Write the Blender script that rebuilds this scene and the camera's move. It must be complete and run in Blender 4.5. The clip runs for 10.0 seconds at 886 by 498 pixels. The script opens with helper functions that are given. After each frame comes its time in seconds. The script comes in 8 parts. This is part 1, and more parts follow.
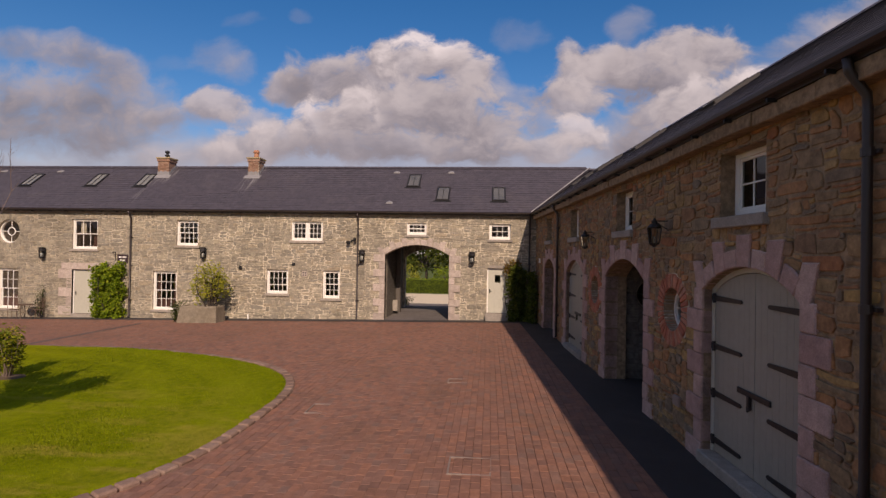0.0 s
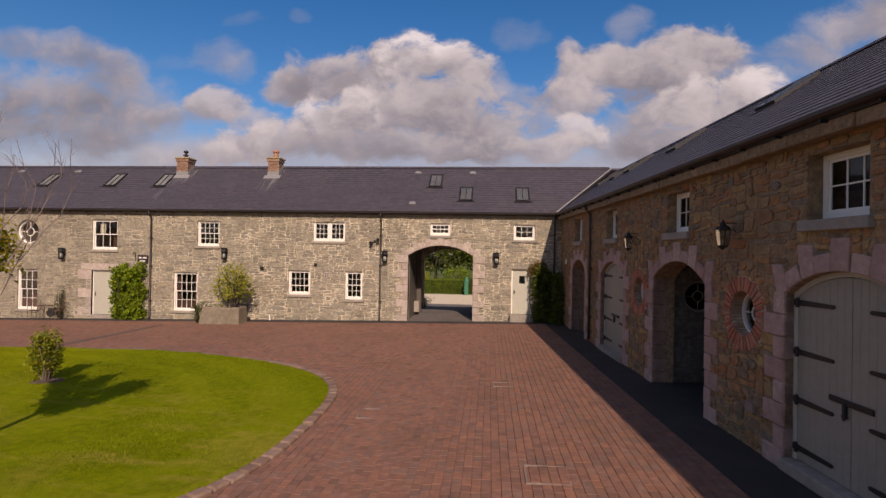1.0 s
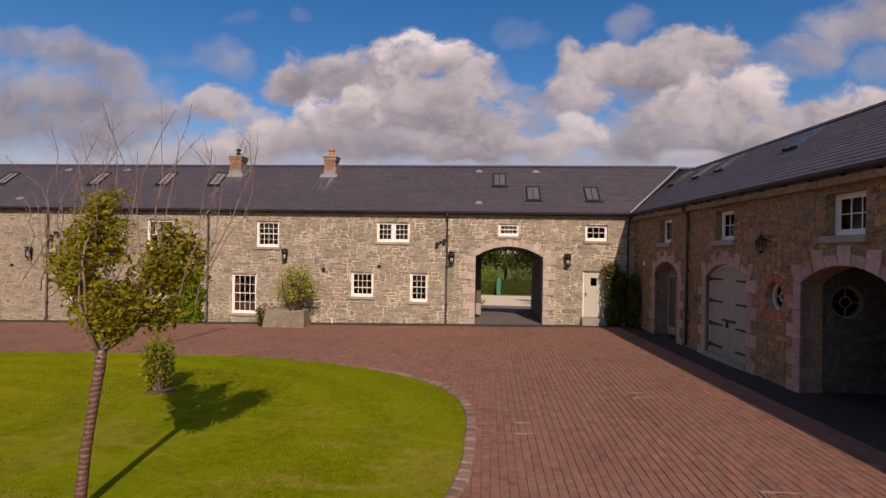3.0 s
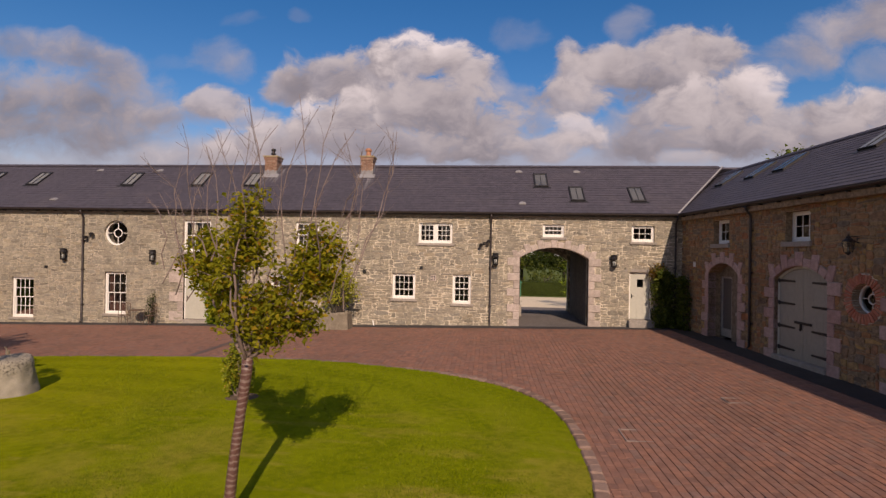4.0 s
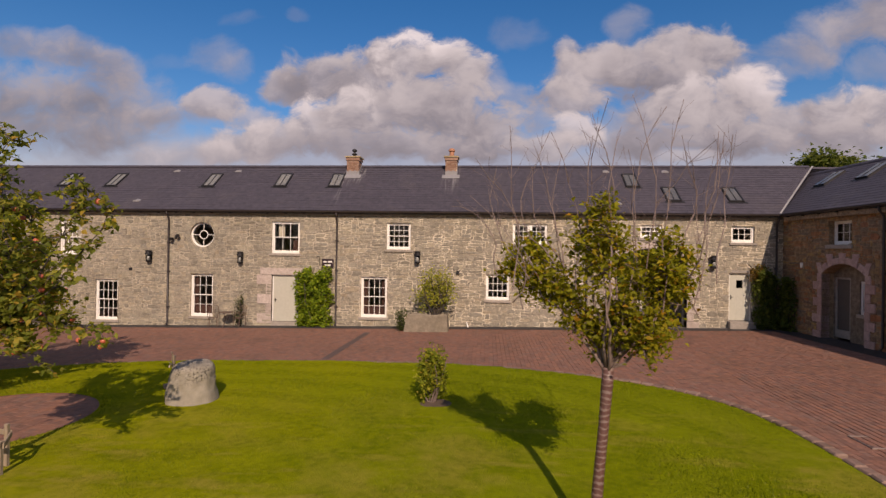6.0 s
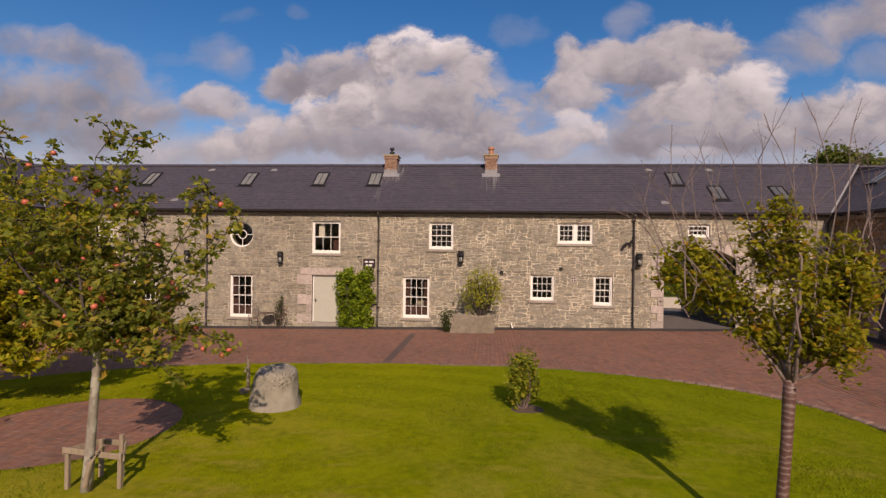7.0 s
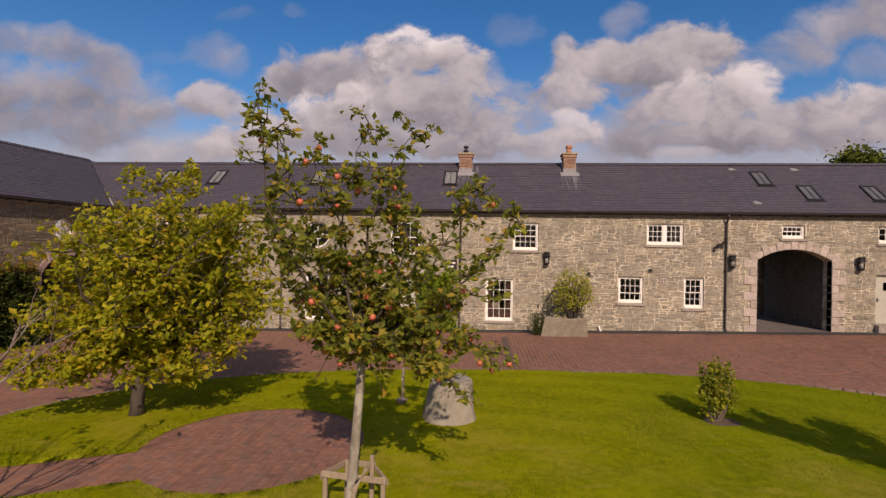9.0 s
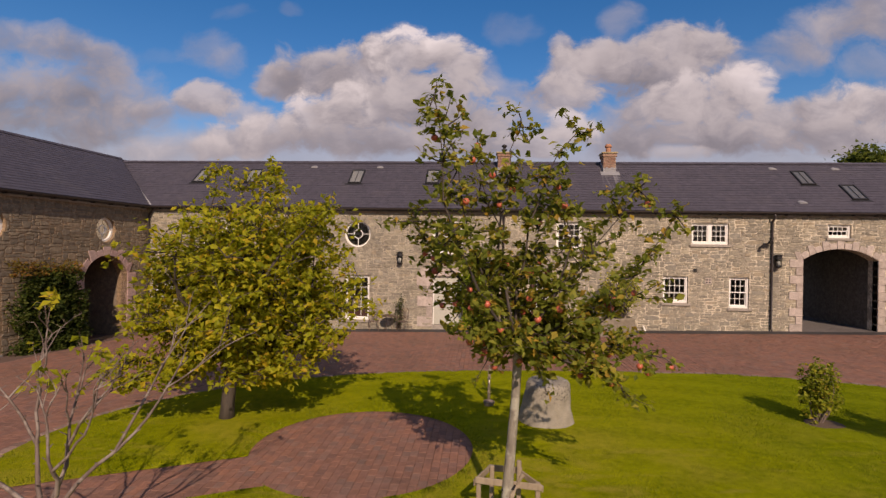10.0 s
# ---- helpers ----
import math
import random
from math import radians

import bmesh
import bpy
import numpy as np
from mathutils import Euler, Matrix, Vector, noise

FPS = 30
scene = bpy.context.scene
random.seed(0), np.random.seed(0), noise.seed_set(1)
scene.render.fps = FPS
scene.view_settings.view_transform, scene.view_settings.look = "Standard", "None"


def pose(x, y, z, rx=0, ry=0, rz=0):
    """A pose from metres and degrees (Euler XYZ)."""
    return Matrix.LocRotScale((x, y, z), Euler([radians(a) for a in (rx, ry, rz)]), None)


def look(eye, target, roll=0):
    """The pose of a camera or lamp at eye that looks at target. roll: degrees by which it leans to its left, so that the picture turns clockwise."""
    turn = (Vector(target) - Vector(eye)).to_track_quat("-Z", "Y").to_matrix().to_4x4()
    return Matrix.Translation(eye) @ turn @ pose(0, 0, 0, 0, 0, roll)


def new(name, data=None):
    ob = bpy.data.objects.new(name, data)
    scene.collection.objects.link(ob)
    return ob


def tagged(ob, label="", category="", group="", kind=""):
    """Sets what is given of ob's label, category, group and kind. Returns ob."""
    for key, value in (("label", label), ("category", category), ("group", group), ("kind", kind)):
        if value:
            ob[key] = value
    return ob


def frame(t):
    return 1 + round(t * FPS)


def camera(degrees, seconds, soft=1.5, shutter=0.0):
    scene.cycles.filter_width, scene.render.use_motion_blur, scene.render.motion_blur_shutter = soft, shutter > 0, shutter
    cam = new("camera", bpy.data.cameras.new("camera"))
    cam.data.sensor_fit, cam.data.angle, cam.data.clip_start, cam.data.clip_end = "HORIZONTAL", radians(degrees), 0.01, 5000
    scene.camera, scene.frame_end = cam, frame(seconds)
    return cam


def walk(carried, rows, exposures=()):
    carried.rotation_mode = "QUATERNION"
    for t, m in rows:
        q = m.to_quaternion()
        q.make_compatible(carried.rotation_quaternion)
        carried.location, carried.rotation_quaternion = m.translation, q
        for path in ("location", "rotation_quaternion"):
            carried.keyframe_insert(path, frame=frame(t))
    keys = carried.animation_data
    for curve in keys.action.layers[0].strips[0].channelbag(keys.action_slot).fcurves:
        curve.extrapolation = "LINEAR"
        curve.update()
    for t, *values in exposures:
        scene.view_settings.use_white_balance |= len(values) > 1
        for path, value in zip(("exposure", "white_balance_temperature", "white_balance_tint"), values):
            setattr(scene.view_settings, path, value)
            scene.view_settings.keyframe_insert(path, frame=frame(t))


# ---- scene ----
cam = camera(82.0, 10.0, soft=1.4, shutter=0.12)
PATH = [
    (0, (0.323, 0.808, 2.974), (0.142, 2.8, 2.99), 1.0),
    (0.5, (-0.169, 0.848, 2.982), (-0.349, 2.84, 2.997), 1.0),
    (1, (-0.785, 0.897, 3.01), (-0.967, 2.889, 3.024), 1.0),
    (1.5, (-1.526, 0.955, 3.026), (-1.705, 2.947, 3.039), 1.0),
    (2, (-2.259, 1.078, 3.053), (-2.441, 3.069, 3.065), 0.9),
    (2.2, (-2.573, 1.122, 3.058), (-2.756, 3.113, 3.062), 1.2),
    (3.3, (-4.532, 1.323, 3.051), (-4.713, 3.315, 3.064), 1.0),
    (3.5, (-4.936, 1.355, 3.049), (-5.117, 3.347, 3.063), 1.0),
    (4, (-5.98, 1.391, 3.04), (-6.158, 3.383, 3.053), 1.0),
    (4.5, (-7.054, 1.387, 3.027), (-7.227, 3.38, 3.04), 0.9),
    (5, (-8.177, 1.316, 3.013), (-8.349, 3.308, 3.025), 1.0),
    (5.5, (-9.287, 1.227, 3.027), (-9.459, 3.219, 3.038), 0.9),
    (5.7, (-9.718, 1.205, 3.033), (-9.89, 3.197, 3.045), 0.9),
    (6.8, (-11.889, 1.324, 3.121), (-12.067, 3.316, 3.123), 0.7),
    (7, (-12.294, 1.337, 3.127), (-12.47, 3.329, 3.128), 0.8),
    (7.5, (-13.319, 1.411, 3.144), (-13.488, 3.404, 3.142), 0.9),
    (8, (-14.297, 1.487, 3.149), (-14.463, 3.48, 3.146), 0.9),
    (8.5, (-15.282, 1.57, 3.156), (-15.445, 3.564, 3.154), 0.8),
    (9, (-16.247, 1.627, 3.142), (-16.41, 3.62, 3.14), 0.9),
    (9.5, (-17.334, 1.655, 3.132), (-17.491, 3.648, 3.128), 0.9),
    (10, (-18.3, 1.631, 3.128), (-18.451, 3.626, 3.123), 0.9),
]
walk(cam, [(t, look(eye, target, roll)) for t, eye, target, roll in PATH], ((0, 0.08, 7150, 27), (10, 0.08, 7150, 27)))

# ---- light ----
SUN = Vector((0.35, -1.4, 1.0)).normalized()
ELEV = math.asin(SUN.z)
sun = new("sun", bpy.data.lights.new("sun", "SUN"))
sun.data.energy, sun.data.angle, sun.data.color = 3.9, radians(0.6), (1.0, 0.88, 0.70)
sun.matrix_world = look((0, 0, 30), Vector((0, 0, 30)) - SUN)
scene.view_settings.exposure = 0.0


def nd(nt, kind, **kw):
    """A node with its settings and the values of its inputs."""
    n = nt.nodes.new(kind)
    for k, v in kw.items():
        if k.startswith("i_"):
            n.inputs[int(k[2:])].default_value = v
        elif k == "op":
            n.operation = v
        elif k == "blend":
            n.blend_type = v
        elif k == "dtype":
            n.data_type = v
        elif k == "clamp":
            n.use_clamp = v
    return n


def math_(nt, op, a, b=None, c=None, clamp=False):
    n = nd(nt, "ShaderNodeMath", op=op, clamp=clamp)
    for k, v in enumerate((a, b, c)):
        if v is None:
            continue
        if isinstance(v, (int, float)):
            n.inputs[k].default_value = v
        else:
            nt.links.new(v, n.inputs[k])
    return n.outputs[0]


def mixc(nt, fac, a, b, blend="MIX"):
    n = nd(nt, "ShaderNodeMix", dtype="RGBA", blend=blend)
    for k, v in ((0, fac), (6, a), (7, b)):
        if isinstance(v, (int, float)):
            n.inputs[k].default_value = v
        elif isinstance(v, tuple):
            n.inputs[k].default_value = (*v, 1)
        else:
            nt.links.new(v, n.inputs[k])
    return n.outputs[2]


def noise_(nt, vec, scale, detail=4, rough=0.55, dist=0.0):
    n = nd(nt, "ShaderNodeTexNoise")
    n.inputs["Scale"].default_value, n.inputs["Detail"].default_value = scale, detail
    n.inputs["Roughness"].default_value, n.inputs["Distortion"].default_value = rough, dist
    if vec is not None:
        nt.links.new(vec, n.inputs["Vector"])
    return n.outputs["Fac"]


def ramp_(nt, fac, *stops):
    n = nd(nt, "ShaderNodeValToRGB")
    e = n.color_ramp.elements
    while len(e) < len(stops):
        e.new(0.5)
    for k, (p, c) in enumerate(stops):
        e[k].position = p
        e[k].color = (*c, 1) if isinstance(c, tuple) else (c, c, c, 1)
    nt.links.new(fac, n.inputs[0])
    return n.outputs[0]


def maprange(nt, v, a, b, c=0.0, d=1.0, smooth=True):
    n = nd(nt, "ShaderNodeMapRange")
    n.interpolation_type = "SMOOTHSTEP" if smooth else "LINEAR"
    for k, x in zip((1, 2, 3, 4), (a, b, c, d)):
        n.inputs[k].default_value = x
    nt.links.new(v, n.inputs[0])
    return n.outputs[0]


# Clouds, far to near: each puff is (azimuth u, height v, half width, half height, density, brightness above, below).
LEFT_BANK = [
    (-0.981, 0.428, 0.123, 0.029, 0.80, 0.32, 0.27), (-0.872, 0.403, 0.089, 0.026, 0.85, 0.31, 0.26), (-0.790, 0.374, 0.065, 0.035, 0.85, 0.28, 0.25),
    (-1.112, 0.293, 0.165, 0.079, 0.92, 0.37, 0.27), (-0.942, 0.295, 0.154, 0.067, 0.92, 0.28, 0.25), (-0.809, 0.292, 0.116, 0.071, 0.92, 0.27, 0.25),
    (-0.733, 0.314, 0.062, 0.049, 0.45, 0.28, 0.30), (-0.733, 0.251, 0.093, 0.040, 0.75, 0.32, 0.27), (-0.929, 0.232, 0.167, 0.041, 0.80, 0.29, 0.27),
]
LEFT_PUFFS = [
    (-0.562, 0.402, 0.054, 0.035, 0.32, 0.37, 0.34), (-0.529, 0.374, 0.043, 0.028, 0.36, 0.36, 0.34), (-0.568, 0.298, 0.075, 0.032, 0.88, 0.46, 0.37),
    (-0.641, 0.280, 0.088, 0.026, 0.82, 0.41, 0.35), (-0.478, 0.267, 0.074, 0.030, 0.72, 0.42, 0.38), (-0.715, 0.287, 0.052, 0.023, 0.50, 0.37, 0.37),
    (-0.653, 0.194, 0.104, 0.026, 0.80, 0.48, 0.44), (-0.495, 0.219, 0.077, 0.041, 0.88, 0.52, 0.37), (-0.546, 0.196, 0.075, 0.023, 0.80, 0.48, 0.44),
    (-0.507, 0.469, 0.042, 0.014, 0.14, 0.40, 0.40), (-0.395, 0.475, 0.024, 0.014, 0.16, 0.40, 0.40), (-0.665, 0.390, 0.049, 0.014, 0.12, 0.40, 0.40),
]
MIDDLE_HEAP_BACK = [
    (-0.412, 0.336, 0.057, 0.037, 0.92, 0.40, 0.32), (-0.340, 0.355, 0.084, 0.052, 0.95, 0.43, 0.31), (-0.249, 0.341, 0.083, 0.065, 0.95, 0.40, 0.33),
    (-0.213, 0.387, 0.041, 0.045, 0.95, 0.43, 0.35), (-0.156, 0.385, 0.077, 0.056, 0.97, 0.76, 0.40), (-0.088, 0.387, 0.056, 0.047, 0.97, 0.72, 0.40),
    (-0.055, 0.355, 0.058, 0.064, 0.95, 0.52, 0.39), (-0.013, 0.334, 0.042, 0.044, 0.45, 0.42, 0.40),
]
MIDDLE_HEAP_FRONT = [
    (-0.226, 0.278, 0.105, 0.061, 0.97, 0.43, 0.33), (-0.342, 0.250, 0.068, 0.059, 0.95, 0.62, 0.38), (-0.278, 0.272, 0.060, 0.048, 0.95, 0.56, 0.37),
    (-0.141, 0.293, 0.081, 0.060, 0.97, 0.42, 0.31), (-0.077, 0.264, 0.094, 0.080, 0.97, 0.38, 0.29), (-0.007, 0.232, 0.082, 0.066, 0.95, 0.38, 0.31),
    (-0.434, 0.229, 0.088, 0.050, 0.90, 0.52, 0.37), (-0.192, 0.207, 0.216, 0.034, 0.95, 0.35, 0.33),
]
RIGHT_HEAP = [
    (0.042, 0.310, 0.066, 0.026, 0.50, 0.42, 0.42), (0.042, 0.429, 0.052, 0.026, 0.20, 0.38, 0.38), (0.262, 0.436, 0.032, 0.037, 0.42, 0.38, 0.36),
    (0.150, 0.393, 0.036, 0.033, 0.75, 0.42, 0.36), (0.216, 0.379, 0.057, 0.041, 0.93, 0.46, 0.37), (0.174, 0.355, 0.073, 0.052, 0.95, 0.45, 0.36),
    (0.279, 0.367, 0.065, 0.047, 0.95, 0.39, 0.31), (0.352, 0.386, 0.064, 0.054, 0.96, 0.45, 0.35), (0.414, 0.384, 0.063, 0.053, 0.96, 0.42, 0.33),
    (0.463, 0.356, 0.034, 0.045, 0.65, 0.38, 0.34), (0.342, 0.332, 0.124, 0.041, 0.97, 0.36, 0.30), (0.150, 0.305, 0.081, 0.041, 0.93, 0.43, 0.36),
    (0.094, 0.270, 0.037, 0.033, 0.55, 0.40, 0.38),
]
LOW_RIGHT = [
    (0.246, 0.229, 0.074, 0.065, 0.60, 0.38, 0.33), (0.161, 0.235, 0.058, 0.041, 0.90, 0.56, 0.39), (0.105, 0.208, 0.071, 0.033, 0.85, 0.47, 0.39),
    (0.319, 0.275, 0.056, 0.043, 0.92, 0.52, 0.37), (0.383, 0.284, 0.074, 0.047, 0.95, 0.52, 0.37), (0.485, 0.299, 0.059, 0.053, 0.97, 0.64, 0.39),
    (0.434, 0.266, 0.086, 0.051, 0.97, 0.46, 0.36),
]
FAR_RIGHT = [
    (0.544, 0.242, 0.076, 0.051, 0.95, 0.43, 0.36), (0.645, 0.278, 0.063, 0.048, 0.97, 0.60, 0.36), (0.723, 0.271, 0.070, 0.050, 0.97, 0.52, 0.36),
    (0.836, 0.269, 0.104, 0.062, 0.97, 0.52, 0.36), (0.662, 0.223, 0.122, 0.040, 0.95, 0.37, 0.33), (0.448, 0.215, 0.132, 0.040, 0.95, 0.37, 0.31),
    (0.307, 0.219, 0.067, 0.041, 0.90, 0.34, 0.31), (0.383, 0.184, 0.058, 0.015, 0.70, 0.48, 0.46),
]
VEIL = [
    (0.523, 0.344, 0.050, 0.019, 0.32, 0.38, 0.36), (0.565, 0.378, 0.064, 0.036, 0.50, 0.37, 0.35), (0.618, 0.408, 0.065, 0.046, 0.62, 0.37, 0.34),
    (0.677, 0.433, 0.064, 0.046, 0.66, 0.37, 0.34), (0.750, 0.448, 0.077, 0.066, 0.70, 0.37, 0.34), (0.723, 0.352, 0.068, 0.029, 0.42, 0.38, 0.36),
    # Two unseen puffs above the view, added for the rooflights to mirror.
    (0.550, 0.690, 0.400, 0.120, 0.95, 0.62, 0.50), (1.050, 0.620, 0.250, 0.120, 0.90, 0.56, 0.45),
]
CLOUDS = LEFT_BANK + LEFT_PUFFS + MIDDLE_HEAP_BACK + MIDDLE_HEAP_FRONT + RIGHT_HEAP + VEIL + LOW_RIGHT + FAR_RIGHT


def layered_clouds(nt, p):
    """Soft heaps laid over one another: returns how much of the sky is covered, and the brightness of the cover."""
    def vec(op, a, b):
        n = nd(nt, "ShaderNodeVectorMath", op=op)
        for k, v in enumerate((a, b)):
            if isinstance(v, tuple):
                n.inputs[k].default_value = v
            else:
                nt.links.new(v, n.inputs[k])
        return n
    warp = nd(nt, "ShaderNodeTexNoise")
    warp.inputs["Scale"].default_value, warp.inputs["Detail"].default_value = 7.0, 3
    nt.links.new(p, warp.inputs["Vector"])
    q = vec("ADD", p, vec("MULTIPLY", vec("SUBTRACT", warp.outputs["Color"], (0.5, 0.5, 0.5)).outputs[0], (0.10, 0.07, 0)).outputs[0]).outputs[0]
    st = vec("MULTIPLY", q, (1.0, 1.35, 1.0)).outputs[0]
    fine = math_(nt, "SUBTRACT", noise_(nt, st, 15.0, 10, 0.62, 0.08), 0.5)
    broad = math_(nt, "SUBTRACT", noise_(nt, st, 9.0, 5, 0.5), 0.5)
    edge = math_(nt, "MULTIPLY", fine, -2.5)
    relief = math_(nt, "ADD", math_(nt, "MULTIPLY", broad, 2.6), math_(nt, "MULTIPLY", fine, 2.5))
    sep = nd(nt, "ShaderNodeSeparateXYZ")
    nt.links.new(p, sep.inputs[0])
    # Haze over the roofs, and thin scattered cloud overhead and aside, unseen and added to neutralise the fill.
    aside = math_(nt, "MAXIMUM", maprange(nt, sep.outputs[1], 0.6, 1.0), maprange(nt, math_(nt, "ABSOLUTE", sep.outputs[0]), 1.25, 1.7))
    high = math_(nt, "MULTIPLY", aside, maprange(nt, broad, -0.16, 0.10))
    cover = math_(nt, "ADD", math_(nt, "MULTIPLY", maprange(nt, math_(nt, "ADD", sep.outputs[1], math_(nt, "MULTIPLY", broad, 0.12)), 0.265, 0.18), 0.72), math_(nt, "MULTIPLY", high, 0.5))
    bright = math_(nt, "ADD", 0.42, math_(nt, "MULTIPLY", broad, 0.25))
    for u, v, a, b, w, top, base in CLOUDS:
        e = vec("MULTIPLY", vec("SUBTRACT", q, (u, v, 0)).outputs[0], (0.9 / a, 0.9 / b, 0)).outputs[0]
        r2 = math_(nt, "ADD", vec("DOT_PRODUCT", e, e).outputs["Value"], edge)
        bank, soft = u < -0.6, w < 0.7
        al = maprange(nt, r2, 1.9 if bank else 1.35 if soft else 1.15, -0.5 if bank else -0.1 if soft else 0.25, 0.0, w * 0.94 if bank else w)
        side = math_(nt, "ADD", vec("DOT_PRODUCT", e, (0.2, 0.85, 0)).outputs["Value"], relief)
        br = maprange(nt, side, -1.05, 1.15, base - 0.08, top + 0.09)
        bright = math_(nt, "MULTIPLY_ADD", al, math_(nt, "SUBTRACT", br, bright), bright)
        cover = math_(nt, "MULTIPLY_ADD", al, math_(nt, "SUBTRACT", 1.0, cover), cover)
    return cover, bright


world = bpy.data.worlds.new("sky")
scene.world = world
world.use_nodes = True
nt = world.node_tree
nt.nodes.clear()
sky = nd(nt, "ShaderNodeTexSky")
sky.sky_type, sky.sun_disc = "NISHITA", False
sky.sun_elevation, sky.sun_rotation = ELEV, math.atan2(SUN.x, SUN.y)
sky.air_density, sky.dust_density, sky.ozone_density = 1.0, 0.4, 3.0
hsv = nd(nt, "ShaderNodeHueSaturation")
hsv.inputs["Saturation"].default_value, hsv.inputs["Value"].default_value = 1.38, 0.098
nt.links.new(sky.outputs[0], hsv.inputs["Color"])
tc = nd(nt, "ShaderNodeTexCoord")
sp = nd(nt, "ShaderNodeSeparateXYZ")
nt.links.new(tc.outputs["Generated"], sp.inputs[0])
ahead = math_(nt, "MAXIMUM", math_(nt, "ABSOLUTE", sp.outputs[1]), 0.12)
uv = nd(nt, "ShaderNodeCombineXYZ")
nt.links.new(math_(nt, "DIVIDE", sp.outputs[0], ahead), uv.inputs[0])
nt.links.new(math_(nt, "DIVIDE", sp.outputs[2], ahead), uv.inputs[1])
cover, bright = layered_clouds(nt, uv.outputs[0])
cloud = ramp_(nt, bright, (0.22, (0.195, 0.197, 0.222)), (0.34, (0.305, 0.302, 0.325)), (0.48, (0.45, 0.442, 0.45)), (0.75, (0.70, 0.685, 0.68)))
sky_col = mixc(nt, cover, hsv.outputs[0], cloud)
bg = nd(nt, "ShaderNodeBackground")
bg.inputs["Strength"].default_value = 1.0
nt.links.new(sky_col, bg.inputs["Color"])
out = nd(nt, "ShaderNodeOutputWorld")
nt.links.new(bg.outputs[0], out.inputs[0])

# ---- materials ----


def material(name, rough=0.7, metal=0.0, spec=0.5):
    m = bpy.data.materials.new(name)
    m.use_nodes = True
    t = m.node_tree
    b = t.nodes["Principled BSDF"]
    b.inputs["Roughness"].default_value, b.inputs["Metallic"].default_value = rough, metal
    b.inputs["Specular IOR Level"].default_value = spec
    return m, t, b


def rnd(t):
    """A random number for each piece, whether it is an object or an island of a joined mesh."""
    o, g = nd(t, "ShaderNodeObjectInfo"), nd(t, "ShaderNodeNewGeometry")
    return math_(t, "FRACT", math_(t, "ADD", o.outputs["Random"], g.outputs["Random Per Island"]))


def pos(t):
    return nd(t, "ShaderNodeNewGeometry").outputs["Position"]


def bump(t, b, height, strength=0.3, dist=0.02):
    n = nd(t, "ShaderNodeBump")
    n.inputs["Strength"].default_value, n.inputs["Distance"].default_value = strength, dist
    t.links.new(height, n.inputs["Height"])
    t.links.new(n.outputs[0], b.inputs["Normal"])


def stony(name, stops, mott=0.5, grain=45, rough=0.85, bumps=0.5, stain=(0.5, 0.5, 0.5), spec=0.3):
    """Stone in pieces of differing colour, mottled inside each, with broad weather stains."""
    m, t, b = material(name, rough, spec=spec)
    p = pos(t)
    r = rnd(t)
    base = ramp_(t, r, *stops)
    n1 = noise_(t, p, 7, 5, 0.6)
    n2 = noise_(t, p, grain, 4, 0.6)
    n3 = noise_(t, p, 0.55, 4, 0.5)
    c = mixc(t, mott, base, ramp_(t, n1, (0.25, 0.28), (0.5, 0.5), (0.78, 0.8)), "OVERLAY")
    c = mixc(t, 0.45, c, ramp_(t, n2, (0.3, 0.3), (0.7, 0.72)), "OVERLAY")
    c = mixc(t, math_(t, "MULTIPLY", maprange(t, n3, 0.45, 0.75), 0.45), c, mixc(t, 1.0, c, stain, "MULTIPLY"))
    t.links.new(c, b.inputs["Base Color"])
    bump(t, b, math_(t, "ADD", n2, math_(t, "MULTIPLY", n1, 1.5)), bumps, 0.012)
    return m


M_STONE = stony("rubble_stone", [(0.0, (0.196, 0.176, 0.137)), (0.25, (0.260, 0.230, 0.173)), (0.5, (0.304, 0.270, 0.201)), (0.72, (0.230, 0.211, 0.169)), (0.88, (0.353, 0.309, 0.223)), (1.0, (0.284, 0.235, 0.164))], 0.7, 30, stain=(0.72, 0.70, 0.66))
M_STONE_W = stony("brown_rubble_stone", [(0.0, (0.150, 0.122, 0.088)), (0.3, (0.210, 0.170, 0.118)), (0.55, (0.245, 0.195, 0.130)), (0.8, (0.180, 0.148, 0.108)), (1.0, (0.270, 0.200, 0.125))], 0.75, 26, stain=(0.68, 0.65, 0.6))
M_STONE_E = stony("warm_rubble_stone", [(0.0, (0.160, 0.118, 0.079)), (0.18, (0.345, 0.170, 0.072)), (0.34, (0.262, 0.170, 0.088)), (0.5, (0.180, 0.145, 0.108)), (0.64, (0.370, 0.235, 0.088)), (0.78, (0.236, 0.161, 0.095)), (0.9, (0.322, 0.134, 0.059)), (1.0, (0.333, 0.220, 0.111))], 0.9, 22, stain=(0.60, 0.57, 0.54))


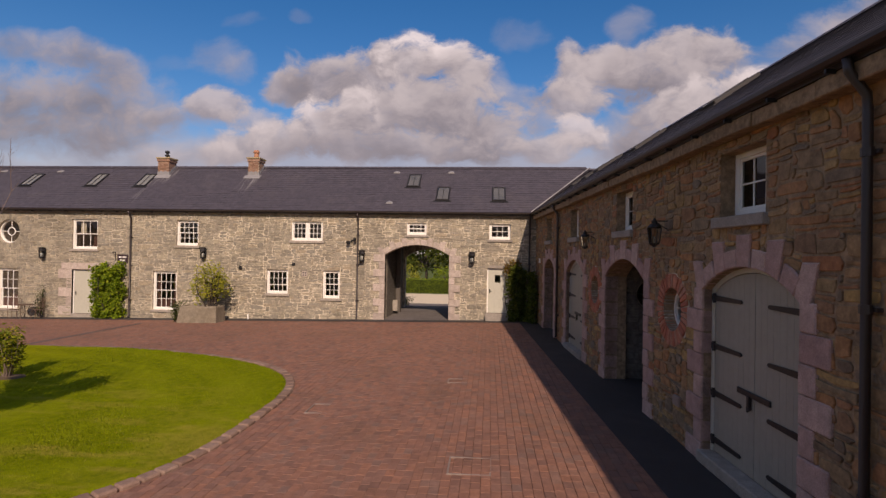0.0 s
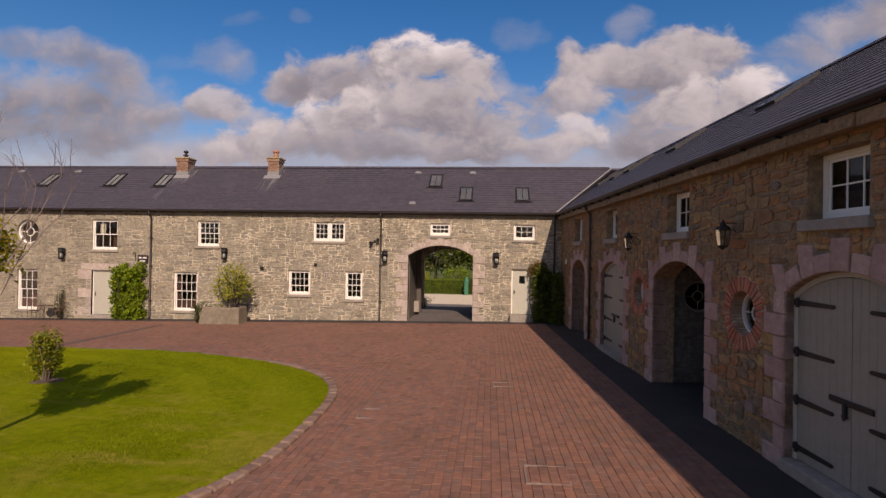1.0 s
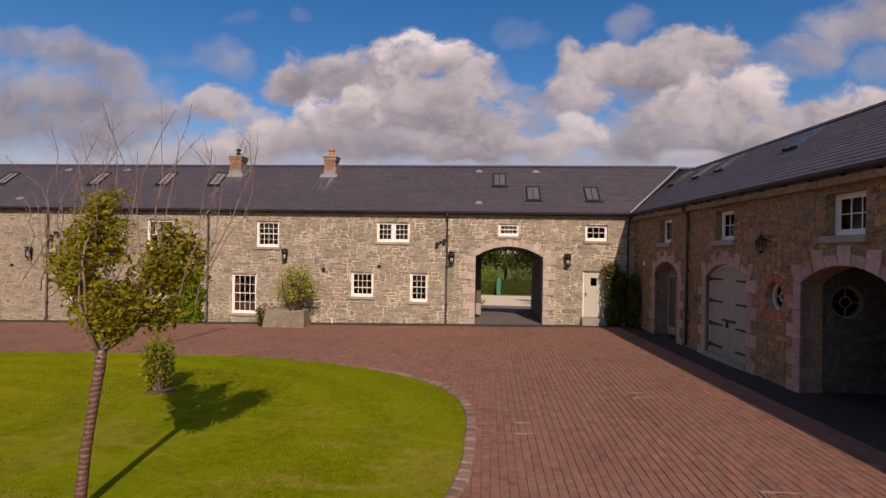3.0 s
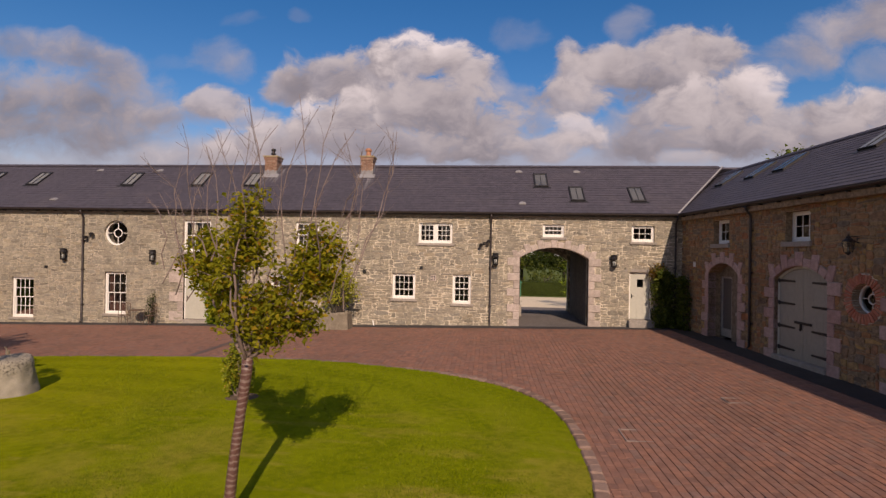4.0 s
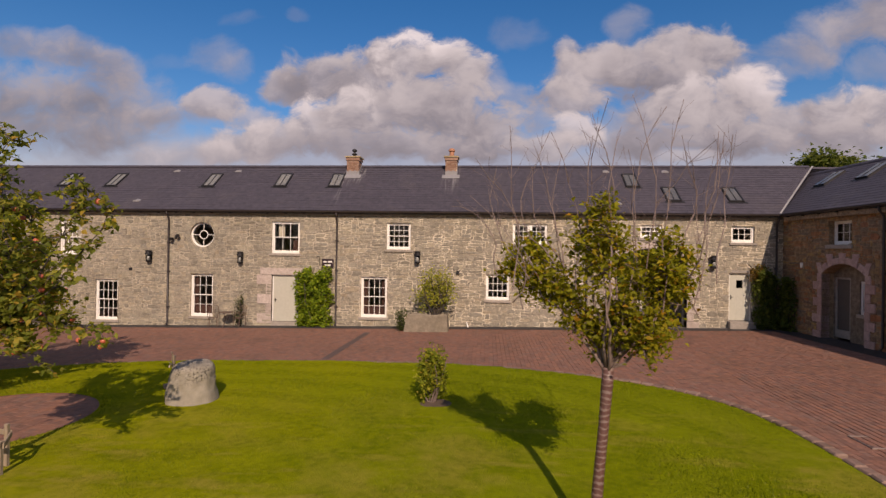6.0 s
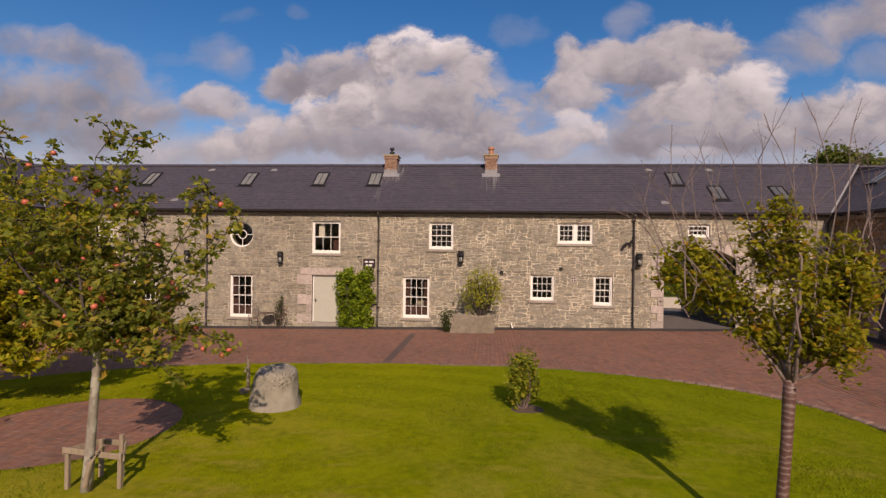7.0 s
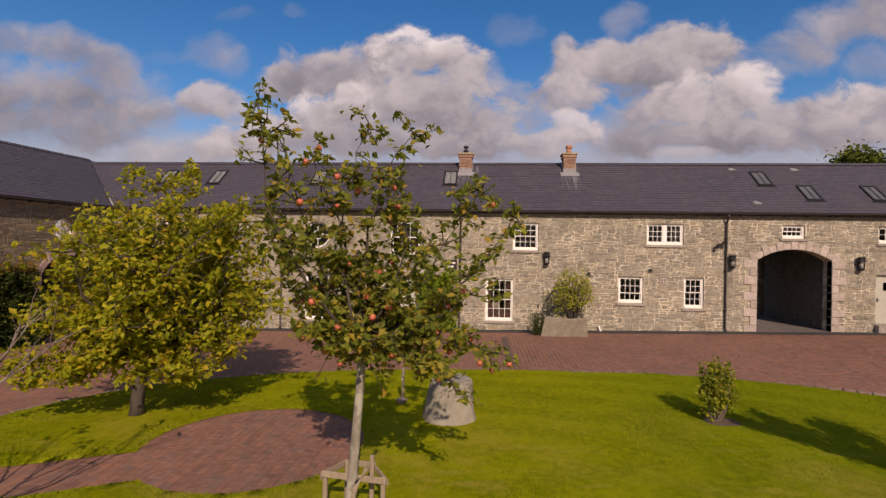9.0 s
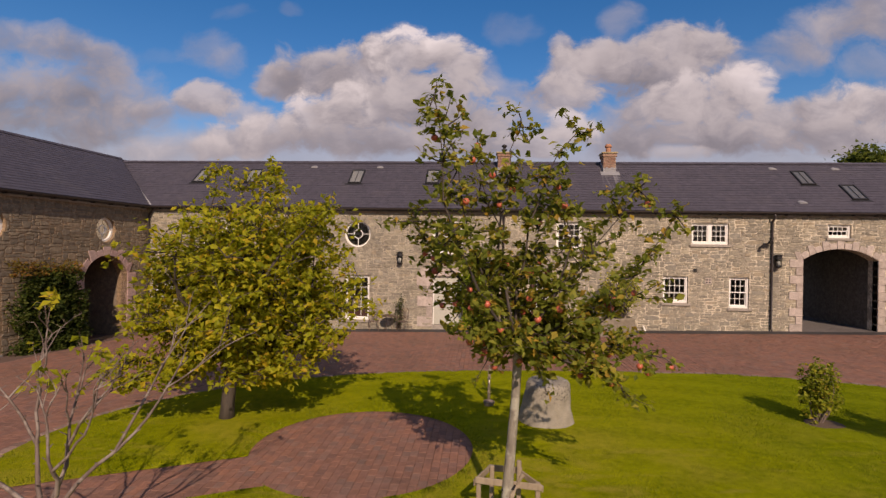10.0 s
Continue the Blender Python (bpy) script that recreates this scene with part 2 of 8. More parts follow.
def mortar():
    """Lime pointing: dull and stone-coloured in places, freshly pale in others."""
    m, t, b = material("lime_mortar", 0.9, spec=0.2)
    p = pos(t)
    n1, n2, n3 = noise_(t, p, 1.5, 5, 0.65), noise_(t, p, 9, 4, 0.6), noise_(t, p, 60, 3, 0.6)
    k = maprange(t, math_(t, "ADD", n1, math_(t, "MULTIPLY", math_(t, "SUBTRACT", n2, 0.5), 0.9)), 0.38, 0.64)
    # The western half was pointed earlier and has dulled.
    sx = nd(t, "ShaderNodeSeparateXYZ")
    t.links.new(p, sx.inputs[0])
    k = math_(t, "MULTIPLY", k, maprange(t, math_(t, "ADD", sx.outputs[0], math_(t, "MULTIPLY", n1, 6.0)), -20.0, -8.0, 0.5, 1.0))
    c = mixc(t, k, (0.27, 0.235, 0.185), (0.62, 0.54, 0.41))
    c = mixc(t, 0.4, c, ramp_(t, n3, (0.3, 0.32), (0.7, 0.68)), "OVERLAY")
    t.links.new(c, b.inputs["Base Color"])
    bump(t, b, n3, 0.4, 0.008)
    return m


M_MORTAR = mortar()
# Rubble darkened to carry the shade inside the archway and the recess.
M_SHADE_STONE = stony("shade_toned_stone", [(0.0, (0.12, 0.105, 0.09)), (1.0, (0.16, 0.14, 0.115))], 0.9, 12, bumps=0.8)
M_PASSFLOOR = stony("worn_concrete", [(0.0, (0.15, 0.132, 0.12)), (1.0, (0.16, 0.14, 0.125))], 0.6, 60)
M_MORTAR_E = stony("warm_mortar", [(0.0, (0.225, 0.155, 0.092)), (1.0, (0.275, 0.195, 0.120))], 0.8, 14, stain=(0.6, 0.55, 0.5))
M_SAND = stony("pink_sandstone", [(0.0, (0.35, 0.222, 0.195)), (0.5, (0.41, 0.278, 0.240)), (1.0, (0.45, 0.325, 0.280))], 0.5, 60, stain=(0.72, 0.68, 0.68))
M_SANDF = stony("buff_sandstone", [(0.0, (0.33, 0.275, 0.235)), (0.5, (0.40, 0.338, 0.29)), (1.0, (0.45, 0.375, 0.325))], 0.5, 60, stain=(0.75, 0.72, 0.7))
M_SILL = stony("sill_stone", [(0.0, (0.28, 0.25, 0.215)), (1.0, (0.34, 0.30, 0.25))], 0.4, 60, stain=(0.6, 0.58, 0.55))
M_CHIM = stony("chimney_brick", [(0.0, (0.21, 0.115, 0.078)), (0.5, (0.27, 0.158, 0.108)), (1.0, (0.315, 0.205, 0.148))], 0.5, 70, stain=(0.7, 0.66, 0.62))
M_BRICK = stony("red_brick", [(0.0, (0.36, 0.12, 0.07)), (0.5, (0.46, 0.17, 0.10)), (1.0, (0.40, 0.20, 0.13))], 0.5, 70, stain=(0.7, 0.66, 0.62))
M_PAVER = stony("clay_paver", [(0.0, (0.172, 0.092, 0.069)), (0.25, (0.234, 0.114, 0.077)), (0.5, (0.208, 0.112, 0.083)), (0.75, (0.260, 0.123, 0.079)), (0.9, (0.224, 0.125, 0.092)), (1.0, (0.182, 0.109, 0.085))], 0.45, 60, rough=0.8, stain=(0.66, 0.72, 0.66))
M_KERB = stony("kerb_sett", [(0.0, (0.185, 0.116, 0.088)), (0.5, (0.222, 0.144, 0.110)), (1.0, (0.262, 0.178, 0.138))], 0.5, 60, stain=(0.66, 0.7, 0.62))
M_CAP = stony("lichened_capping", [(0.0, (0.30, 0.23, 0.12)), (1.0, (0.36, 0.28, 0.16))], 0.5, 60)


def boulder_mat():
    """Pale granite, pitted dark in its upper part and spotted with lichen."""
    m, t, b = material("weathered_granite", 0.9, spec=0.2)
    p = pos(t)
    n1, n2, n3, n4 = noise_(t, p, 3, 4, 0.6), noise_(t, p, 26, 4, 0.6), noise_(t, p, 13, 3, 0.5, 0.4), noise_(t, p, 90, 3, 0.6)
    c = ramp_(t, n1, (0.3, (0.24, 0.215, 0.165)), (0.7, (0.35, 0.315, 0.25)))
    c = mixc(t, 0.5, c, ramp_(t, n4, (0.3, 0.3), (0.7, 0.7)), "OVERLAY")
    s = nd(t, "ShaderNodeSeparateXYZ")
    t.links.new(p, s.inputs[0])
    rough_part = math_(t, "MULTIPLY", maprange(t, s.outputs[2], -0.05, 0.25), maprange(t, n1, 0.38, 0.58, 0.3, 1.0))
    pits = math_(t, "MULTIPLY", maprange(t, n2, 0.53, 0.60), rough_part)
    spots = math_(t, "MULTIPLY", maprange(t, n3, 0.60, 0.68), rough_part)
    c = mixc(t, math_(t, "MULTIPLY", spots, 0.7), c, (0.50, 0.47, 0.40))
    c = mixc(t, math_(t, "MULTIPLY", pits, 0.9), c, (0.075, 0.066, 0.05))
    t.links.new(c, b.inputs["Base Color"])
    bump(t, b, math_(t, "SUBTRACT", math_(t, "MULTIPLY", n4, 0.4), pits), 0.7, 0.02)
    return m


M_BOULDER = boulder_mat()
M_TROUGH = stony("trough_stone", [(0.0, (0.205, 0.172, 0.127)), (1.0, (0.238, 0.201, 0.148))], 0.6, 40, stain=(0.62, 0.6, 0.52))


def slate():
    m, t, b = material("slate", 0.6, spec=0.3)
    p, r = pos(t), rnd(t)
    base = ramp_(t, r, (0.0, (0.058, 0.053, 0.066)), (0.5, (0.063, 0.057, 0.071)), (1.0, (0.069, 0.062, 0.077)))
    n1, n2 = noise_(t, p, 5, 5, 0.6), noise_(t, p, 0.7, 4, 0.6)
    c = mixc(t, 0.5, base, ramp_(t, n1, (0.3, 0.3), (0.7, 0.7)), "OVERLAY")
    c = mixc(t, math_(t, "MULTIPLY", maprange(t, n2, 0.5, 0.8), 0.35), c, (0.115, 0.10, 0.10))
    # Pale lime runs on the slates below the two chimneys.
    s = nd(t, "ShaderNodeSeparateXYZ")
    t.links.new(p, s.inputs[0])
    runs = None
    for cx, half, reach in ((-12.2, 0.55, 25.2), (-17.15, 0.75, 25.7), (-17.62, 0.20, 23.5)):
        a = math_(t, "ABSOLUTE", math_(t, "SUBTRACT", s.outputs[0], cx))
        k = math_(t, "MULTIPLY", maprange(t, a, half, half * 0.4), maprange(t, s.outputs[1], reach, 26.7))
        runs = k if runs is None else math_(t, "ADD", runs, k)
    sc = nd(t, "ShaderNodeVectorMath", op="MULTIPLY")
    t.links.new(p, sc.inputs[0])
    sc.inputs[1].default_value = (9, 0.9, 0.0)
    streak = maprange(t, noise_(t, sc.outputs[0], 1.0, 5, 0.65), 0.46, 0.66)
    c = mixc(t, math_(t, "MULTIPLY", math_(t, "MULTIPLY", runs, streak), 0.6), c, (0.30, 0.29, 0.29))
    t.links.new(c, b.inputs["Base Color"])
    bump(t, b, n1, 0.25, 0.006)
    return m


M_SLATE = slate()


def plain(name, col, rough=0.6, metal=0.0, var=0.25, scale=9, spec=0.5, bumps=0.08):
    """Paint or metal with slight unevenness and dirt."""
    m, t, b = material(name, rough, metal, spec)
    p = pos(t)
    n1, n2 = noise_(t, p, scale, 5, 0.6), noise_(t, p, 1.3, 4, 0.6)
    c = mixc(t, var, (*col,), ramp_(t, n1, (0.3, 0.32), (0.7, 0.66)), "OVERLAY")
    c = mixc(t, math_(t, "MULTIPLY", maprange(t, n2, 0.5, 0.8), var), c, mixc(t, 1.0, c, (0.72, 0.69, 0.64), "MULTIPLY"))
    t.links.new(c, b.inputs["Base Color"])
    r = math_(t, "ADD", math_(t, "MULTIPLY", math_(t, "SUBTRACT", n1, 0.5), 0.3), rough)
    t.links.new(r, b.inputs["Roughness"])
    bump(t, b, n1, bumps, 0.01)
    return m


M_WHITE = plain("white_paint", (0.78, 0.76, 0.70), 0.45, var=0.15)
M_DOOR = plain("grey_green_paint", (0.45, 0.44, 0.365), 0.5, var=0.18)
# Darker copy of the door paint; the gates' shade is in its colour.
M_GATE_SHADED = plain("shaded_gate_paint", (0.28, 0.27, 0.225), 0.5, var=0.22)
M_IRON = plain("black_iron", (0.022, 0.021, 0.022), 0.5, 0.3)
M_GUTTER = plain("dark_gutter_paint", (0.035, 0.026, 0.024), 0.45)
M_LEAD = plain("lead_flashing", (0.27, 0.265, 0.265), 0.6, 0.0, var=0.4)
M_DULLLEAD = plain("dull_lead", (0.24, 0.235, 0.24), 0.6, 0.0, var=0.4)
M_STEEL = plain("galvanised_steel", (0.25, 0.195, 0.165), 0.55, 0.1, var=0.5)
M_DRAIN = plain("drain_iron", (0.10, 0.066, 0.055), 0.7, 0.0, var=0.5)
M_ROOM = plain("interior_plaster", (0.70, 0.68, 0.64), 0.9)
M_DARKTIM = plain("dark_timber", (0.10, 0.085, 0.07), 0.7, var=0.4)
M_CLAYPOT = plain("terracotta", (0.40, 0.19, 0.11), 0.8, var=0.4)
M_CURTAIN = plain("pale_blind", (0.62, 0.56, 0.44), 0.9)
M_DRAPE = plain("dull_red_cloth", (0.085, 0.038, 0.028), 0.9, var=0.5)
# Grey of the sky's reflection, laid under the north rooflight panes.
M_SKY_SHEEN = plain("grey_sky_sheen", (0.42, 0.41, 0.40), 0.9, var=0.3)
M_SIGN = plain("plum_sign_paint", (0.035, 0.02, 0.025), 0.4)
M_LETTER = plain("sign_letter_paint", (0.7, 0.68, 0.64), 0.5)
M_PIPE = plain("brass_pipe", (0.42, 0.36, 0.28), 0.4, 0.6)
M_APPLE = plain("apple_skin", (0.52, 0.13, 0.075), 0.35, var=0.6, scale=25)
M_GREENBOX = plain("green_post_paint", (0.03, 0.16, 0.09), 0.5)


def asphalt(name="asphalt", k=1.0):
    m, t, b = material(name, 0.85, spec=0.5 * k)
    p = pos(t)
    n1, n2 = noise_(t, p, 120, 3, 0.7), noise_(t, p, 1.2, 5, 0.6)
    c = ramp_(t, n1, (0.3, (0.024 * k, 0.021 * k, 0.020 * k)), (0.75, (0.052 * k, 0.046 * k, 0.043 * k)))
    c = mixc(t, math_(t, "MULTIPLY", maprange(t, n2, 0.42, 0.7), 0.5), c, (0.06 * k, 0.053 * k, 0.05 * k))
    t.links.new(c, b.inputs["Base Color"])
    bump(t, b, n1, 0.4, 0.006)
    return m


def ground_mat():
    """Sand bed under the paving, field grass beyond the buildings, a gravel lane behind the archway."""
    m, t, b = material("ground", 0.95, spec=0.2)
    p = pos(t)
    s = nd(t, "ShaderNodeSeparateXYZ")
    t.links.new(p, s.inputs[0])
    n1, n2, n3 = noise_(t, p, 30, 5, 0.65), noise_(t, p, 0.5, 5, 0.6), noise_(t, p, 3, 5, 0.6)
    sand = ramp_(t, n1, (0.3, (0.10, 0.066, 0.052)), (0.7, (0.15, 0.10, 0.08)))
    grass = ramp_(t, n3, (0.3, (0.055, 0.085, 0.016)), (0.7, (0.11, 0.14, 0.03)))
    gravel = ramp_(t, n1, (0.3, (0.56, 0.47, 0.33)), (0.7, (0.72, 0.62, 0.46)))
    y = math_(t, "ADD", s.outputs[1], math_(t, "MULTIPLY", math_(t, "SUBTRACT", n3, 0.5), 1.2))
    lane = math_(t, "MULTIPLY", maprange(t, y, 41.0, 41.8), maprange(t, y, 51.6, 51.0))
    back = maprange(t, y, 30.6, 30.65)
    c = mixc(t, math_(t, "MULTIPLY", back, maprange(t, y, 51.0, 51.5)), sand, grass)
    c = mixc(t, lane, c, gravel)
    far = math_(t, "MAXIMUM", maprange(t, y, -2.0, -3.0), maprange(t, math_(t, "ABSOLUTE", math_(t, "ADD", s.outputs[0], 15.5)), 27.0, 28.0))
    c = mixc(t, math_(t, "MULTIPLY", far, math_(t, "SUBTRACT", 1.0, lane)), c, grass)
    t.links.new(c, b.inputs["Base Color"])
    bump(t, b, n1, 0.4, 0.02)
    return m


def lawn_mat(name="mown_grass"):
    m, t, b = material(name, 0.95, spec=0.04)
    p = pos(t)
    s = nd(t, "ShaderNodeSeparateXYZ")
    t.links.new(p, s.inputs[0])
    n0, n1, n2, n3 = noise_(t, p, 90, 4, 0.7), noise_(t, p, 6, 5, 0.65), noise_(t, p, 0.9, 4, 0.55), noise_(t, p, 0.38, 4, 0.5)
    c = ramp_(t, n1, (0.25, (0.098, 0.132, 0.001)), (0.5, (0.158, 0.194, 0.002)), (0.75, (0.216, 0.25, 0.003)))
    c = mixc(t, 0.5, c, ramp_(t, n0, (0.25, 0.25), (0.75, 0.75)), "OVERLAY")
    # Mowing bands that follow the oval edge.
    dx = math_(t, "DIVIDE", math_(t, "ADD", s.outputs[0], 16.25), 11.4)
    dy = math_(t, "DIVIDE", math_(t, "SUBTRACT", s.outputs[1], 10.5), 6.1)
    rad = math_(t, "SQRT", math_(t, "ADD", math_(t, "MULTIPLY", dx, dx), math_(t, "MULTIPLY", dy, dy)))
    band = math_(t, "SINE", math_(t, "ADD", math_(t, "MULTIPLY", rad, 36.0), math_(t, "MULTIPLY", n2, 7.0)))
    c = mixc(t, math_(t, "MULTIPLY", maprange(t, band, -0.8, 0.9), 0.34), c, (0.235, 0.275, 0.006))
    # The middle and western lawn has yellowed in the dry.
    tired = math_(t, "MULTIPLY", maprange(t, math_(t, "ADD", s.outputs[0], math_(t, "MULTIPLY", n2, 4.0)), -8.5, -13.5), maprange(t, n3, 0.25, 0.6, 0.55, 1.0))
    c = mixc(t, math_(t, "MULTIPLY", tired, 0.42), c, mixc(t, 1.0, c, (1.75, 1.38, 1.0), "MULTIPLY"))
    dry = math_(t, "MULTIPLY", maprange(t, n3, 0.42, 0.60), maprange(t, n2, 0.38, 0.60))
    sw = nd(t, "ShaderNodeVectorMath", op="MULTIPLY")
    t.links.new(p, sw.inputs[0])
    sw.inputs[1].default_value = (0.55, 1.9, 1.0)
    swath = maprange(t, noise_(t, sw.outputs[0], 1.1, 5, 0.6), 0.50, 0.68)
    dry = math_(t, "MAXIMUM", math_(t, "MULTIPLY", dry, 0.8), swath)
    dry = math_(t, "MULTIPLY", dry, maprange(t, s.outputs[1], 14.0, 9.0, 0.05, 1.0))
    dry = math_(t, "MULTIPLY", dry, maprange(t, n1, 0.3, 0.6, 0.5, 1.0))
    c = mixc(t, math_(t, "MULTIPLY", dry, 0.62), c, (0.33, 0.262, 0.045))
    t.links.new(c, b.inputs["Base Color"])
    bump(t, b, math_(t, "ADD", n0, n1), 0.7, 0.03)
    return m


# The second asphalt is a darker copy that carries the east wing's shade.
M_ASPHALT, M_ASPHALT_SHADED, M_GROUND, M_LAWN = asphalt(), asphalt("shaded_asphalt", 0.85), ground_mat(), lawn_mat()


def leaf(name, stops, trans=0.5, spec=0.22):
    m, t, b = material(name, 0.55, spec=spec)
    r = nd(t, "ShaderNodeNewGeometry").outputs["Random Per Island"]
    c = ramp_(t, r, *stops)
    c = mixc(t, 0.4, c, ramp_(t, noise_(t, pos(t), 1.6, 3, 0.5), (0.3, 0.34), (0.7, 0.68)), "OVERLAY")
    t.links.new(c, b.inputs["Base Color"])
    tr = nd(t, "ShaderNodeBsdfTranslucent")
    t.links.new(c, tr.inputs[0])
    mx = nd(t, "ShaderNodeMixShader")
    mx.inputs[0].default_value = trans
    t.links.new(b.outputs[0], mx.inputs[1]), t.links.new(tr.outputs[0], mx.inputs[2])
    t.links.new(mx.outputs[0], t.nodes["Material Output"].inputs[0])
    return m


L_CHERRY = leaf("cherry_leaf", [(0.0, (0.155, 0.165, 0.010)), (0.4, (0.270, 0.270, 0.014)), (0.75, (0.385, 0.365, 0.018)), (0.92, (0.44, 0.33, 0.02)), (1.0, (0.44, 0.22, 0.02))], 0.58)
L_APPLE = leaf("apple_leaf", [(0.0, (0.115, 0.150, 0.018)), (0.5, (0.235, 0.262, 0.034)), (0.85, (0.390, 0.365, 0.052)), (1.0, (0.54, 0.33, 0.05))], 0.58)
L_SHRUB = leaf("shrub_leaf", [(0.0, (0.12, 0.16, 0.012)), (0.5, (0.24, 0.275, 0.02)), (0.85, (0.39, 0.385, 0.035)), (1.0, (0.5, 0.36, 0.045))])
L_PLUM = leaf("plum_leaf", [(0.0, (0.225, 0.255, 0.013)), (0.5, (0.385, 0.390, 0.019)), (0.85, (0.52, 0.47, 0.027)), (1.0, (0.60, 0.40, 0.032))], 0.58)
L_IVY = leaf("climber_leaf", [(0.0, (0.106, 0.174, 0.011)), (0.5, (0.194, 0.282, 0.015)), (1.0, (0.353, 0.415, 0.026))])
L_BUSH = leaf("bush_leaf", [(0.0, (0.204, 0.239, 0.026)), (0.5, (0.360, 0.369, 0.044)), (1.0, (0.540, 0.500, 0.068))])
L_DARK = leaf("dark_leaf", [(0.0, (0.028, 0.046, 0.009)), (0.5, (0.056, 0.085, 0.013)), (1.0, (0.112, 0.130, 0.022))])
L_WOOD = leaf("woodland_leaf", [(0.0, (0.051, 0.075, 0.012)), (0.5, (0.102, 0.135, 0.019)), (1.0, (0.204, 0.225, 0.036))])
L_AUTUMN = leaf("turning_leaf", [(0.0, (0.12, 0.10, 0.015)), (0.5, (0.24, 0.18, 0.03)), (1.0, (0.30, 0.13, 0.03))])
M_GRASSBLADE = leaf("grass_blade", [(0.0, (0.119, 0.152, 0.001)), (0.5, (0.158, 0.195, 0.001)), (0.9, (0.198, 0.237, 0.002)), (1.0, (0.296, 0.247, 0.028))], 0.3)


def bark(name, a, b_, scale=14, ring=None, lichen=None):
    m, t, b = material(name, 0.75 if ring is None else 0.45)
    p = pos(t)
    sc = nd(t, "ShaderNodeVectorMath", op="MULTIPLY")
    t.links.new(p, sc.inputs[0])
    sc.inputs[1].default_value = (1, 1, 0.25) if ring is None else (1, 1, 1)
    n1, n2 = noise_(t, sc.outputs[0], scale, 6, 0.65), noise_(t, p, 5, 4, 0.6)
    c = ramp_(t, n1, (0.3, a), (0.7, b_))
    if ring is not None:
        s = nd(t, "ShaderNodeSeparateXYZ")
        t.links.new(p, s.inputs[0])
        z = math_(t, "ADD", s.outputs[2], math_(t, "MULTIPLY", n2, 0.16))
        w = math_(t, "SINE", math_(t, "MULTIPLY", z, 92.0))
        w = math_(t, "ADD", w, math_(t, "MULTIPLY", math_(t, "SUBTRACT", noise_(t, p, 9, 3, 0.5), 0.5), 1.6))
        c = mixc(t, maprange(t, w, 0.35, 0.8), c, ring)
    if lichen is not None:
        c = mixc(t, maprange(t, n2, 0.48, 0.6), c, lichen)
    t.links.new(c, b.inputs["Base Color"])
    bump(t, b, n1, 0.6, 0.02)
    return m


B_CHERRY = bark("banded_bark", (0.085, 0.038, 0.03), (0.135, 0.065, 0.05), ring=(0.20, 0.14, 0.115))
B_GREY = bark("grey_bark", (0.15, 0.13, 0.10), (0.30, 0.265, 0.21), lichen=(0.36, 0.34, 0.27))
B_DARK = bark("dark_bark", (0.035, 0.028, 0.022), (0.085, 0.065, 0.05))
B_TWIG = bark("brown_twig", (0.14, 0.10, 0.085), (0.24, 0.18, 0.15))
B_PALE = bark("lichened_bark", (0.10, 0.07, 0.055), (0.19, 0.14, 0.115), lichen=(0.25, 0.205, 0.17))
M_STAKE = bark("weathered_stake", (0.22, 0.17, 0.115), (0.34, 0.27, 0.185))


def glass(name="window_glass", ior=1.5):
    m = bpy.data.materials.new(name)
    m.use_nodes = True
    t = m.node_tree
    t.nodes.clear()
    tr, gl, fr, mx, o = (nd(t, k) for k in ("ShaderNodeBsdfTransparent", "ShaderNodeBsdfGlossy", "ShaderNodeFresnel", "ShaderNodeMixShader", "ShaderNodeOutputMaterial"))
    tr.inputs[0].default_value, gl.inputs["Roughness"].default_value, fr.inputs[0].default_value = (0.72, 0.74, 0.74, 1), 0.02, ior
    b = nd(t, "ShaderNodeBump")
    b.inputs["Strength"].default_value, b.inputs["Distance"].default_value = 0.05, 0.01
    t.links.new(noise_(t, pos(t), 3, 2), b.inputs["Height"])
    t.links.new(b.outputs[0], gl.inputs["Normal"])
    t.links.new(fr.outputs[0], mx.inputs[0]), t.links.new(tr.outputs[0], mx.inputs[1]), t.links.new(gl.outputs[0], mx.inputs[2])
    t.links.new(mx.outputs[0], o.inputs[0])
    return m


M_GLASS = glass()
M_ROOFGLASS = glass("coated_glass", 2.3)
M_LAMPGLASS = glass("thin_glass", 1.2)

# ---- building blocks ----
RNG = np.random.default_rng(7)


